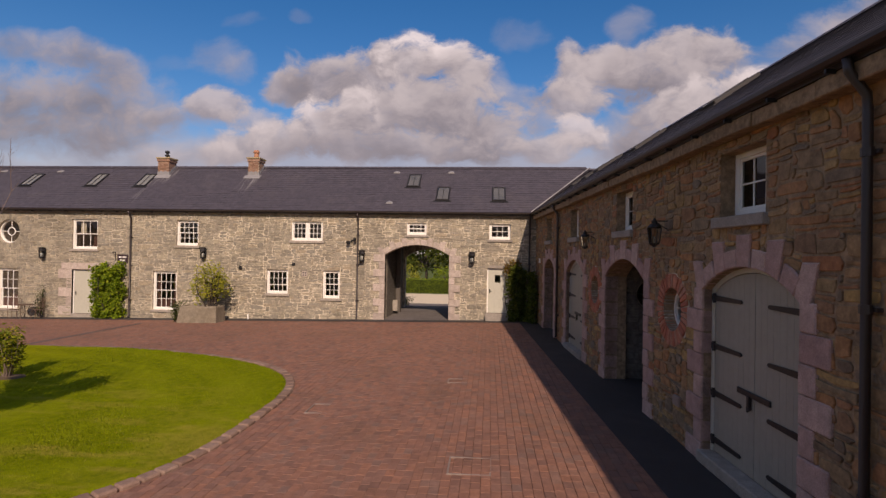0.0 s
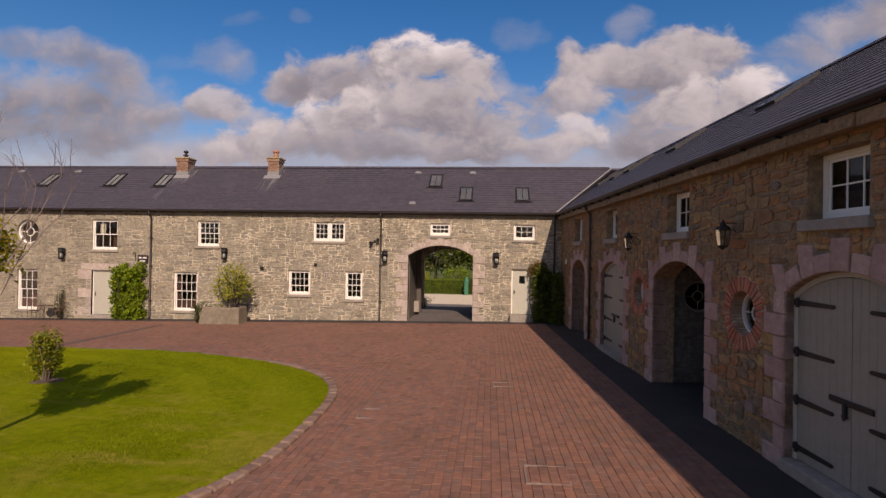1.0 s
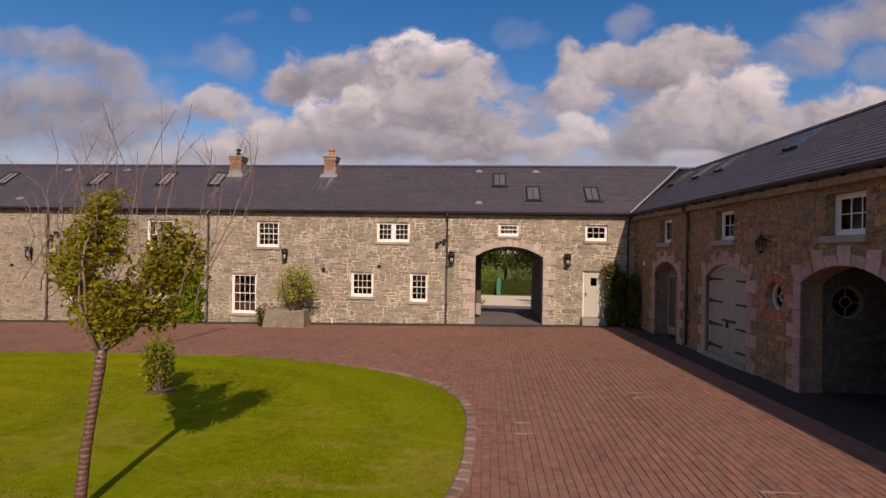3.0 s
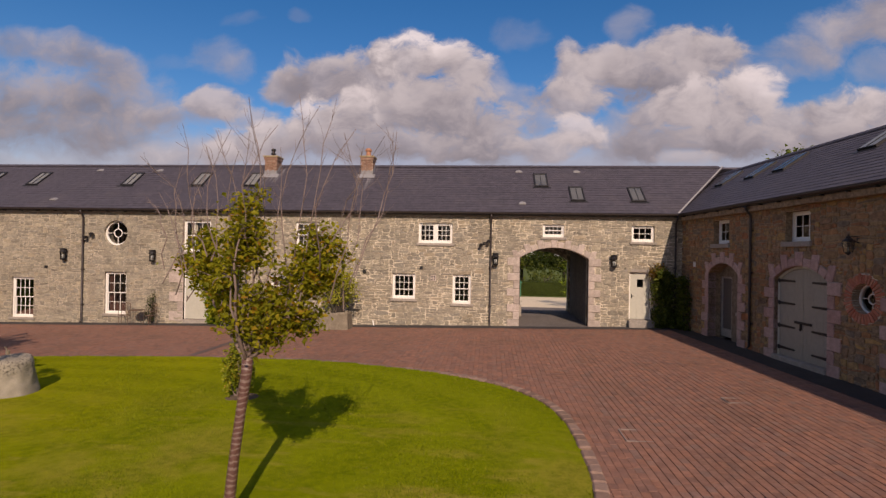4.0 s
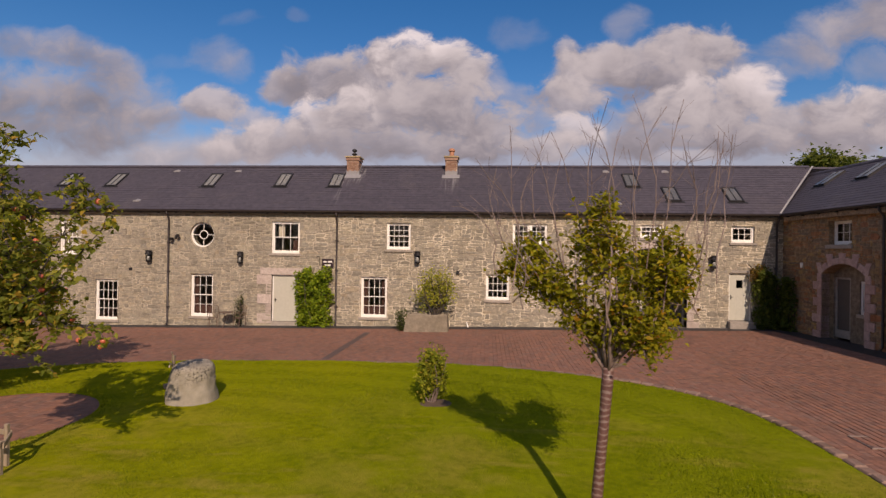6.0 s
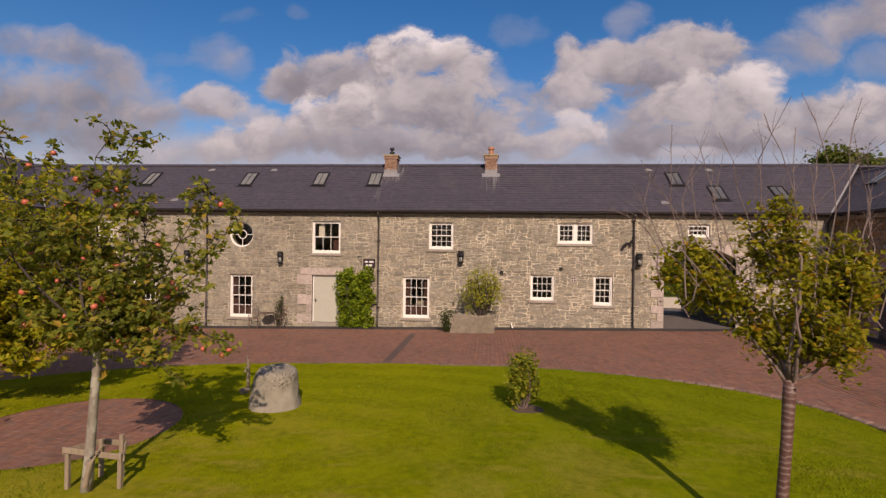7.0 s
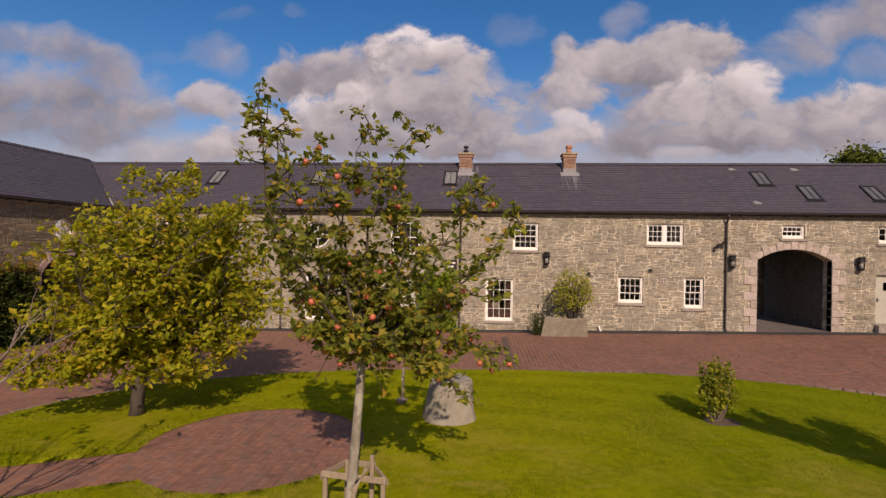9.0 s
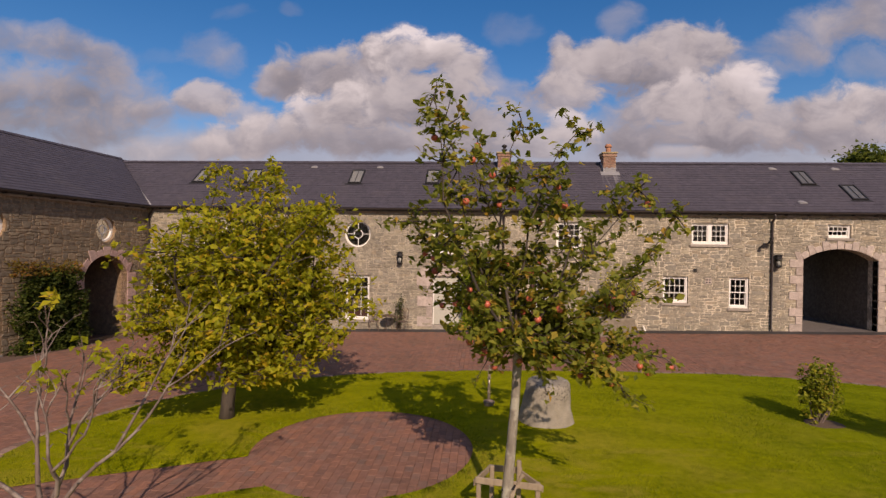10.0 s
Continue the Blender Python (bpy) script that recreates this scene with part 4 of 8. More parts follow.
def gate(W, s0, s1, base, spring, crown, recess, label, hz):
    """A pair of boarded leaves under a low arch, with strap hinges and a bar latch."""
    COUNT["door"] += 1
    ob = thing("door_%d" % COUNT["door"], W.p((s0 + s1) / 2, base), label, "double door", kind="structure")
    _, (cs, cz, r, a) = arc(s0, s1, spring, crown)
    top = lambda s: cz + math.sqrt(max(r * r - (s - cs) ** 2, 0.01))
    d = -recess
    fr = MB()
    fr.box(s0, s0 + 0.07, d - 0.08, d + 0.02, base, spring + 0.02, 0.008, W.b).box(s1 - 0.07, s1, d - 0.08, d + 0.02, base, spring + 0.02, 0.008, W.b)
    pts = arc(s0, s1, spring, crown, 20)[0]
    ins = [(cs + (p[0] - cs) * 0.965, p[1] - 0.07) for p in pts]
    for i in range(20):
        fr.prism([pts[i], pts[i + 1], ins[i + 1], ins[i]], d - 0.08, d + 0.02, W.p)
    part("door_frame", fr, M_DOOR, ob)
    m = (s0 + s1) / 2
    for q0, q1, side in ((s0 + 0.075, m - 0.004, 1), (m + 0.004, s1 - 0.075, -1)):
        n = 8
        leaf_ = thing("door_leaf", (0, 0, 0), "", "")
        leaf_.parent = ob
        leaf_.location = Vector(W.p((q0 + q1) / 2, base + 0.02, d)) - ob.location
        for i in range(n):
            a0, a1 = q0 + (q1 - q0) * i / n + 0.0015, q0 + (q1 - q0) * (i + 1) / n - 0.0015
            poly = [(a0, base + 0.03), (a1, base + 0.03), (a1, top(a1) - 0.08), (a0, top(a0) - 0.08)]
            part("plank", MB().prism(poly, d - 0.05, d, W.p, 0.004), M_GATE_SHADED, leaf_)
        for z in hz:
            strap_hinge(W, q0 if side > 0 else q1, z, 0.72, side, d + 0.001, ob)
    z = base + 1.1
    lt = MB().box(m - 0.36, m + 0.36, d + 0.004, d + 0.03, z - 0.038, z + 0.038, 0.006, W.b)
    lt.box(m - 0.10, m - 0.05, d + 0.002, d + 0.05, z - 0.20, z - 0.02, 0.006, W.b)
    lt.tube([W.p(m - 0.12, z - 0.17, d + 0.03), W.p(m - 0.07, z - 0.22, d + 0.05), W.p(m - 0.02, z - 0.17, d + 0.03)], 0.012, 8)
    part("latch", lt, M_IRON, ob, "black iron bar latch")
    part("threshold", MB().box(s0, s1, d - 0.1, 0.10, base - 0.15, base + 0.02, 0.015, W.b), M_SILL, ob, "stone threshold")
    return ob


def door(W, s0, s1, z0, z1, label, recess=0.10, hinge=1, glass_=None, step=None):
    """A flush painted door in its frame."""
    COUNT["door"] += 1
    ob = thing("door_%d" % COUNT["door"], W.p((s0 + s1) / 2, z0), label, "door", kind="structure")
    d = -recess
    fr = MB()
    fr.box(s0, s0 + 0.06, d - 0.09, d + 0.01, z0, z1, 0.006, W.b).box(s1 - 0.06, s1, d - 0.09, d + 0.01, z0, z1, 0.006, W.b)
    fr.box(s0 + 0.06, s1 - 0.06, d - 0.09, d + 0.01, z1 - 0.06, z1, 0.006, W.b)
    part("door_frame", fr, M_WHITE, ob)
    a, b, c, e = s0 + 0.064, s1 - 0.064, z0 + 0.01, z1 - 0.064
    lf = MB()
    if glass_:
        g0, g1, h0, h1 = glass_
        lf.box(a, g0, d - 0.06, d - 0.015, c, e, 0.004, W.b).box(g1, b, d - 0.06, d - 0.015, c, e, 0.004, W.b)
        lf.box(g0, g1, d - 0.06, d - 0.015, c, h0, 0.002, W.b).box(g0, g1, d - 0.06, d - 0.015, h1, e, 0.002, W.b)
    else:
        lf.box(a, b, d - 0.06, d - 0.015, c, e, 0.005, W.b)
    lv = part("door_leaf", lf, M_DOOR, ob)
    if glass_:
        pane = part("pane", MB().box(g0, g1, d - 0.042, d - 0.036, h0, h1, 0, W.b), M_GLASS, lv)
        pane.visible_shadow = False
    x = b - 0.07 if hinge < 0 else a + 0.07
    kn = MB().tube([W.p(x, z0 + 1.02, d - 0.016), W.p(x, z0 + 1.02, d + 0.035)], 0.011, 8)
    kn.tube([W.p(x, z0 + 1.02, d + 0.03), W.p(x + 0.09 * hinge, z0 + 1.02, d + 0.035)], 0.010, 8)
    kn.box(x - 0.025, x + 0.025, d - 0.016, d - 0.008, z0 + 0.92, z0 + 1.10, 0.003, W.b)
    part("door_handle", kn, M_IRON, lv, "black lever handle")
    part("threshold", MB().box(s0, s1, -0.35, 0.02, z0 - 0.62, z0 - 0.005, 0.01, W.b), M_SILL, ob, "stone threshold")
    if step:
        part("step", MB().box(s0 - 0.06, s1 + 0.06, 0.022, step, z0 - 0.35, z0 - 0.02, 0.015, W.b), M_SILL, ob, "stone doorstep")
    return ob

# ---- ground ----
def ground_sheet():
    xs = sorted({*np.linspace(-44, 14, 117).tolist(), -900, -300, -120, -70, 40, 90, 300, 900})
    ys = sorted({*np.linspace(-6, 54, 121).tolist(), -900, -300, -100, -40, 60, 90, 160, 300, 900})
    mb = MB()
    for y in ys:
        for x in xs:
            mb.v.append((x, y, zg(x, y) - 0.10 if -3 < y < 30.5 and -36 < x < 5 else zg(x, y) - 0.02 - (0.12 if -3 < y < 30.6 else 0.0)))
    n = len(xs)
    for j in range(len(ys) - 1):
        for i in range(n - 1):
            mb.f.append((j * n + i, j * n + i + 1, (j + 1) * n + i + 1, (j + 1) * n + i))
    ob = new("ground", mesh_of("ground", mb, M_GROUND, smooth=True))
    return tagged(ob, "sand bed, field grass and pale gravel lane", "ground", kind="structure")


GROUND = ground_sheet()
LC, LA, LB = (-16.25, 10.5), 11.9, 6.1
LA_W, N_E, N_W = 10.15, 3.0, 2.05


def oval(w, grow=0.0):
    """A point of the lawn's edge: fuller to the east than to the west."""
    c, s = math.cos(w), math.sin(w)
    n = N_E if c > 0 else N_W
    e = 2 / n
    return (LC[0] + ((LA if c > 0 else LA_W) + grow) * math.copysign(abs(c) ** e, c), LC[1] + (LB + grow) * math.copysign(abs(s) ** e, s))


def oval_in(x, y, grow=0.0):
    n = N_E if x > LC[0] else N_W
    return (abs(x - LC[0]) / ((LA if x > LC[0] else LA_W) + grow)) ** n + (abs(y - LC[1]) / (LB + grow)) ** n


CIRC, CIRC_R = (-20.35, 10.6), 1.95
PATH_A, PATH_B, PATH_W = Vector((-20.3, 10.2)), Vector((-27.2, 7.0)), 0.62


def on_circle_path(x, y, grow=0.0):
    if math.hypot(x - CIRC[0], y - CIRC[1]) < CIRC_R + grow:
        return True
    ab = PATH_B - PATH_A
    t = min(1, max(0, (Vector((x, y)) - PATH_A).dot(ab) / ab.length_squared))
    return (Vector((x, y)) - PATH_A - ab * t).length < PATH_W + grow


def lawn():
    """The mown oval, slightly uneven, cut out round the paved circle and its path."""
    idx, mb = {}, MB()
    st = 0.16
    nx, ny = int(2 * LA / st) + 4, int(2 * LB / st) + 4

    def vert(i, j):
        if (i, j) not in idx:
            x, y = LC[0] + (i - nx / 2) * st, LC[1] + (j - ny / 2) * st
            r = oval_in(x, y, 0.09)
            under = oval_in(x, y) > 1
            if r > 1:
                n = N_E if x > LC[0] else N_W
                k = r ** (-1 / n)
                x, y = LC[0] + (x - LC[0]) * k, LC[1] + (y - LC[1]) * k
            d = math.hypot(x - CIRC[0], y - CIRC[1])
            if abs(d - CIRC_R) < st * 0.75 and d > 0:
                x, y = CIRC[0] + (x - CIRC[0]) * CIRC_R / d, CIRC[1] + (y - CIRC[1]) * CIRC_R / d
            ab = PATH_B - PATH_A
            t = min(1, max(0, (Vector((x, y)) - PATH_A).dot(ab) / ab.length_squared))
            o = Vector((x, y)) - PATH_A - ab * t
            if d > CIRC_R + 0.05 and o.length > 0 and abs(o.length - PATH_W) < st * 0.75:
                x, y = (PATH_A + ab * t + o * (PATH_W / o.length))[:]
            idx[i, j] = len(mb.v)
            h = noise.noise((x * 0.5, y * 0.5, 3)) * 0.03 + noise.noise((x * 3, y * 3, 5)) * 0.008
            lip = min(1.0, max(0.0, min(d - CIRC_R, o.length - PATH_W)) / 0.5)
            mb.v.append((x, y, zg(x, y) + (-0.006 if under else 0.008 + 0.027 * lip + h * (0.15 + 0.85 * lip))))
        return idx[i, j]

    for i in range(nx):
        for j in range(ny):
            x, y = LC[0] + (i + 0.5 - nx / 2) * st, LC[1] + (j + 0.5 - ny / 2) * st
            if oval_in(x, y, 0.11) < 1.0 and not on_circle_path(x, y):
                mb.f.append((vert(i, j), vert(i + 1, j), vert(i + 1, j + 1), vert(i, j + 1)))
    ob = new("lawn", mesh_of("lawn", mb, M_LAWN, smooth=True))
    return tagged(ob, "oval mown lawn with pale dry patches", "lawn", kind="structure")


LAWN = lawn()


def grass(n=130000):
    """Short blades all over the lawn."""
    r = np.random.default_rng(3)
    x = r.uniform(LC[0] - LA, LC[0] + LA, n * 2)
    y = r.uniform(5.0, LC[1] + LB, n * 2)
    keep = [i for i in range(n * 2) if oval_in(x[i], y[i], -0.02) < 1 and not on_circle_path(x[i], y[i], 0.02)][:n]
    vs, fs = [], []
    for i in keep:
        px, py = x[i], y[i]
        w, h, a, t = 0.006 + 0.006 * r.random(), 0.018 + 0.032 * r.random(), r.random() * 6.283, r.random() * 6.283
        z = zg(px, py) + 0.015
        lean = 0.025 * r.random()
        k = len(vs)
        vs += [(px - w * math.cos(a), py - w * math.sin(a), z), (px + w * math.cos(a), py + w * math.sin(a), z), (px + lean * math.cos(t), py + lean * math.sin(t), z + h)]
        fs.append((k, k + 1, k + 2))
    mb = MB()
    mb.v, mb.f = vs, fs
    ob = new("grass", mesh_of("grass", mb, M_GRASSBLADE))
    return tagged(ob, "short bright green mown grass blades", "grass", kind="stuff")


grass()


def kerb():
    """Small setts laid end to end round the lawn."""
    ob = thing("kerb", (LC[0], LC[1], zg(*LC)), "low kerb of worn pinkish stone setts round the lawn", "kerb", kind="structure")
    pts = [oval(2 * math.pi * i / 4000, 0.11) for i in range(4001)]
    out, acc = [0], 0.0
    for i in range(1, len(pts)):
        acc += math.dist(pts[i - 1], pts[i])
        if acc > 0.29:
            out.append(i)
            acc = 0.0
    rest, k = MB(), 0
    for a, b in zip(out, out[1:]):
        p, q = Vector(pts[a]), Vector(pts[b])
        m, d = (p + q) / 2, (q - p)
        u = d.normalized()
        n = Vector((-u.y, u.x))
        h = d.length / 2 - 0.006
        z = zg(m.x, m.y)
        tilt = RNG.normal(0, 0.006)
        wd = 0.108 + RNG.uniform(-0.008, 0.008)
        fn = lambda s, t, zz: (m.x + u.x * s + n.x * t, m.y + u.y * s + n.y * t, zz + tilt * s * 4)
        rise = 0.008 + 0.052 * min(1.0, max(0.0, (m.x + 8.5) / 2.5))
        mb = MB().box(-h, h, -wd, wd, z - 0.08, z + rise + RNG.uniform(-0.008, 0.008), 0.026, fn)
        if m.x > -16 and m.y > 6 and k < 300:
            part("sett", mb, M_KERB, ob)
            k += 1
        else:
            rest.add(mb.v, mb.f)
    part("sett_run", rest, M_KERB, ob, kind="stuff")


kerb()


def strip(name, pts_a, pts_b, mat, label, cat, dz):
    mb = MB()
    for (ax, ay), (bx, by) in zip(pts_a, pts_b):
        for k in range(21):
            x, y = ax + (bx - ax) * k / 20, ay + (by - ay) * k / 20
            mb.v.append((x, y, zg(x, y) + dz))
    for i in range(len(pts_a) - 1):
        for k in range(20):
            mb.f.append((i * 21 + k, i * 21 + k + 1, (i + 1) * 21 + k + 1, (i + 1) * 21 + k))
    ob = new(name, mesh_of(name, mb, mat, smooth=True))
    return tagged(ob, label, cat, kind="structure")


def wall_xy(W, s, d):
    q = W.p(s, 0, d)
    return q[0], q[1]


ASPH = 0.80
strip("asphalt_strip", [wall_xy(EAST, s, -0.28) for s in np.linspace(-0.2, 27, 40)], [wall_xy(EAST, s, ASPH + 0.012 * s) for s in np.linspace(-0.2, 27, 40)], M_ASPHALT_SHADED, "asphalt margin along the shaded wing, darkened for its shade", "pavement", 0.007)
strip("asphalt_margin", [(x, 24.75) for x in np.linspace(3.2, -34.5, 50)], [(x, 23.78) for x in np.linspace(3.2, -34.5, 50)], M_ASPHALT, "dark asphalt margin along the house wall", "pavement", 0.007)
strip("passage_floor", [(x, 41.4) for x in np.linspace(-8.0, 2.0, 12)], [(x, 24.4) for x in np.linspace(-8.0, 2.0, 12)], M_PASSFLOOR, "worn asphalt floor of the archway passage", "floor", 0.011)
strip("alcove_floor", [wall_xy(EAST, s, -4.2) for s in np.linspace(10.2, 14, 8)], [wall_xy(EAST, s, 0.02) for s in np.linspace(10.2, 14, 8)], M_ASPHALT_SHADED, "dark asphalt floor of the recess", "floor", 0.011)


def paver_ok(x, y):
    if oval_in(x, y, 0.13) < 1:
        return on_circle_path(x, y, 0.16) and (x - CIRC[0]) ** 2 + (y - CIRC[1]) ** 2 < 45
    s = (Vector((x, y, 0)) - EAST.o).dot(EAST.u)
    if (Vector((x, y, 0)) - EAST.o).dot(EAST.n) < ASPH + 0.012 * s - 0.2 or y > 23.95:
        return False
    return (Vector((x, y, 0)) - WEST.o).dot(WEST.n) > 1.0


def pavement():
    """Clay pavers in running bond, the rows going away from the camera."""
    ob = thing("pavement", (0, 0, zg(0, 0)), "yard of worn red clay pavers in running rows", "pavement", kind="structure")
    r = random.Random(5)
    pw, pl, g = 0.138, 0.206, 0.0021
    vs, fs, near = [], [], 0
    i = 0
    x = -33.0
    shared = {}
    while x < 3.7:
        y = -2.0 - r.random() * pl
        while y < 23.95:
            cx, cy = x + pw / 2, y + pl / 2
            if paver_ok(cx, cy):
                dz = r.uniform(-0.003, 0.003)
                t1, t2 = r.gauss(0, 0.0016), r.gauss(0, 0.0016)
                z = zg(cx, cy)
                a, b, c, d = x + g, x + pw - g, y + g, y + pl - g
                e = 0.0035
                q = [(a, c, z - 0.03), (b, c, z - 0.03), (b, d, z - 0.03), (a, d, z - 0.03),
                     (a, c, z + dz - e - t1), (b, c, z + dz - e + t2), (b, d, z + dz - e + t1), (a, d, z + dz - e - t2),
                     (a + e, c + e, z + dz - t1), (b - e, c + e, z + dz + t2), (b - e, d - e, z + dz + t1), (a + e, d - e, z + dz - t2)]
                fq = [(0, 1, 5, 4), (1, 2, 6, 5), (2, 3, 7, 6), (3, 0, 4, 7), (4, 5, 9, 8), (5, 6, 10, 9), (6, 7, 11, 10), (7, 4, 8, 11), (8, 9, 10, 11)]
                if -1.6 < cx < 1.0 and 6.3 < cy < 9.6 and near < 300:
                    near += 1
                    key = near % 6
                    if key not in shared:
                        mb = MB().add([(px - cx, py - cy, pz - z) for px, py, pz in q], fq)
                        shared[key] = mesh_of("paver", mb, M_PAVER)
                    po = new("paver", shared[key])
                    po.parent = ob
                    po.location = Vector((cx, cy, z)) - ob.location
                else:
                    k = len(vs)
                    vs += q
                    fs += [tuple(w + k for w in f) for f in fq]
            y += pl
        x += pw
    mb = MB()
    mb.v, mb.f = vs, fs
    part("paver_field", mb, M_PAVER, ob, kind="stuff")


def flat_frame(x0, x1, y0, y1, w, label):
    ob = thing("manhole_cover", ((x0 + x1) / 2, (y0 + y1) / 2, zg(x0, y0)), label, "manhole cover", "manhole covers in the yard")
    z = zg((x0 + x1) / 2, (y0 + y1) / 2) + 0.008
    for a, b, c, d in ((x0, x1, y0, y0 + w), (x0, x1, y1 - w, y1), (x0, x0 + w, y0 + w, y1 - w), (x1 - w, x1, y0 + w, y1 - w)):
        part("edge_strip", MB().box(a, b, c, d, z - 0.03, z + 0.0, 0.002), M_STEEL, ob)


flat_frame(-0.23, 0.40, 8.02, 8.64, 0.024, "square inset manhole frame of galvanised steel among pavers")
flat_frame(-3.41, -2.82, 11.0, 11.64, 0.024, "square inset manhole frame of dull steel among pavers")
flat_frame(-0.64, -0.05, 13.2, 13.6, 0.02, "small inset manhole frame of galvanised steel among pavers")

dr = MB()
for k in range(24):
    y = 16.95 + k * 0.24
    z = zg(-15.4, y)
    dr.box(-15.52, -15.26, y, y + 0.235, z - 0.05, z + 0.006, 0.004)
solid("drain_channel", dr, M_DRAIN, "dark patched drain channel across the paving", "drain", kind="structure")

# ---- north range ----
N_WIN = [  # x0, x1, z0, z1, columns, rows above, rows below, sash, twin, blind
    (-20.52, -19.15, 2.86, 4.37, 3, 1, 1, True, False, None), (-16.18, -14.94, -0.06, 1.84, 4, 2, 2, True, False, None), (-15.00, -13.87, 3.12, 4.36, 4, 2, 2, True, False, None),
    (-9.19, -7.63, 3.45, 4.38, 3, 3, 0, False, True, None), (-10.37, -9.30, 0.88, 2.04, 4, 2, 1, True, False, None), (-7.59, -6.75, 0.71, 2.04, 3, 2, 2, True, False, None),
    (-3.57, -2.62, 3.80, 4.38, 4, 1, 1, True, False, None), (0.31, 1.29, 3.64, 4.37, 3, 2, 0, False, False, None), (-24.50, -23.37, -0.22, 1.82, 3, 2, 2, True, False, None),
    (-29.38, -28.20, -0.51, 1.47, 4, 2, 2, True, False, None), (-31.30, -30.16, 2.66, 4.33, 4, 2, 2, True, False, 0.05),
]
N_DOOR = [(-20.47, -19.18, -0.36, 1.84), (0.24, 1.20, 0.23, 2.30), (-33.60, -32.60, -0.72, 1.50)]
N_ARCH = (fx(-1.54), fx(-4.57), -0.5, 2.86, 3.33)
N_OC = (fx(-23.96), 3.70, 0.60)


def rect_poly(a, b, c, d):
    return [(a, c), (b, c), (b, d), (a, d)]


def in_arch(s0, s1, spring, crown, side, ring):
    _, (cs, cz, r, a) = arc(s0, s1, spring, crown)

    def f(s, z):
        if z < spring:
            return s0 - side < s < s1 + side
        return s0 - side < s < s1 + side and math.hypot(s - cs, z - cz) < r + ring
    return f


n_rects = [(fx(w[1]), fx(w[0]), w[2], w[3]) for w in N_WIN] + [(fx(d[1]), fx(d[0]), d[2] - 0.6, d[3]) for d in N_DOOR]
n_holes = [rect_poly(*r) for r in n_rects] + [arch_poly(*N_ARCH), circle_poly(N_OC[0], N_OC[1], N_OC[2])]
for h in n_holes:
    for i, (s, z) in enumerate(h):
        if z < -0.95:
            h[i] = (s, -0.96)
WALL_N = wall_mesh("wall_north", NORTH, [(-3.2, -1.6), (41.0, -1.6), (41.0, EAVES), (-3.2, EAVES)], n_holes, 0.55, M_MORTAR, "long two-storey wall of grey-buff rubble stone, sunlit")
DRAPES = {-20.52: [(0.62, 0.86, 0.5, 0.98, M_CURTAIN), (0.0, 0.28, 0.0, 0.46, M_DRAPE)], -16.18: [(0.0, 1.0, 0.0, 0.27, M_DRAPE), (0.0, 0.2, 0.27, 1.0, M_DRAPE), (0.8, 1.0, 0.27, 1.0, M_DRAPE)],
    -24.50: [(0.0, 1.0, 0.0, 0.25, M_DRAPE), (0.8, 1.0, 0.25, 1.0, M_DRAPE)]}
for w in N_WIN:
    window(NORTH, fx(w[1]), fx(w[0]), w[2], w[3], w[4], w[5], w[6], "white painted %s window with small panes in stone wall" % ("double casement" if w[8] else "sash" if w[7] else "casement"), 0.09, w[7], w[8], 0.07, 0.09, w[9], DRAPES.get(w[0], ()))
oculus(NORTH, *N_OC, "round white window with four spokes in stone wall", 0.13)
door(NORTH, fx(-19.18), fx(-20.47), -0.36, 1.84, "plain pale grey-green painted door, closed", 0.10, -1)
door(NORTH, fx(1.20), fx(0.24), 0.23, 2.30, "pale grey-green painted door with small square light, closed", 0.10, -1, (fx(0.86), fx(0.60), 1.64, 1.99), 0.28)
door(NORTH, fx(-32.60), fx(-33.60), -0.72, 1.50, "pale grey-green painted door beside the corner, closed", 0.10, -1)

arch_n = thing("archway", NORTH.p((N_ARCH[0] + N_ARCH[1]) / 2, -0.2), "wide carriage archway with pinkish dressed sandstone surround", "archway", kind="structure")
voussoirs(NORTH, N_ARCH[0], N_ARCH[1], N_ARCH[3], N_ARCH[4], 13, 0.36, 0.26, 0.035, M_SANDF, arch_n)
quoins(NORTH, N_ARCH[0], -1, NORTH.ground(N_ARCH[0]) - 0.05, N_ARCH[3], 0.36, 0.28, 0.55, 0.05, M_SANDF, arch_n)
quoins(NORTH, N_ARCH[1], 1, NORTH.ground(N_ARCH[1]) - 0.05, N_ARCH[3], 0.36, 0.28, 0.55, 0.05, M_SANDF, arch_n)
# Dressed stones round the plain door.
surround = thing("door_surround", NORTH.p(fx(-19.8), -0.4), "dressed buff sandstone lintel and jambs", "door surround", kind="structure")
part("lintel", MB().box(fx(-18.95), fx(-21.05), -0.25, 0.022, 1.845, 2.17, 0.012, NORTH.b), M_SANDF, surround)
quoins(NORTH, fx(-20.47), 1, -0.45, 1.84, 0.42, 0.28, 0.72, 0.022, M_SANDF, surround)
quoins(NORTH, fx(-19.18), -1, -0.45, 1.84, 0.42, 0.2, 0.3, 0.022, M_SANDF, surround)
lint = thing("door_lintel", NORTH.p(fx(0.72), 2.3), "rough stone lintel over the small door", "lintel", kind="structure")
part("lintel_stone", MB().box(fx(1.45), fx(0.05), -0.2, 0.02, 2.31, 2.44, 0.012, NORTH.b), M_SILL, lint)
ring_o = thing("oculus_surround", NORTH.p(N_OC[0], 3.0), "thin radiating stones round the circular window", "window surround", kind="structure")
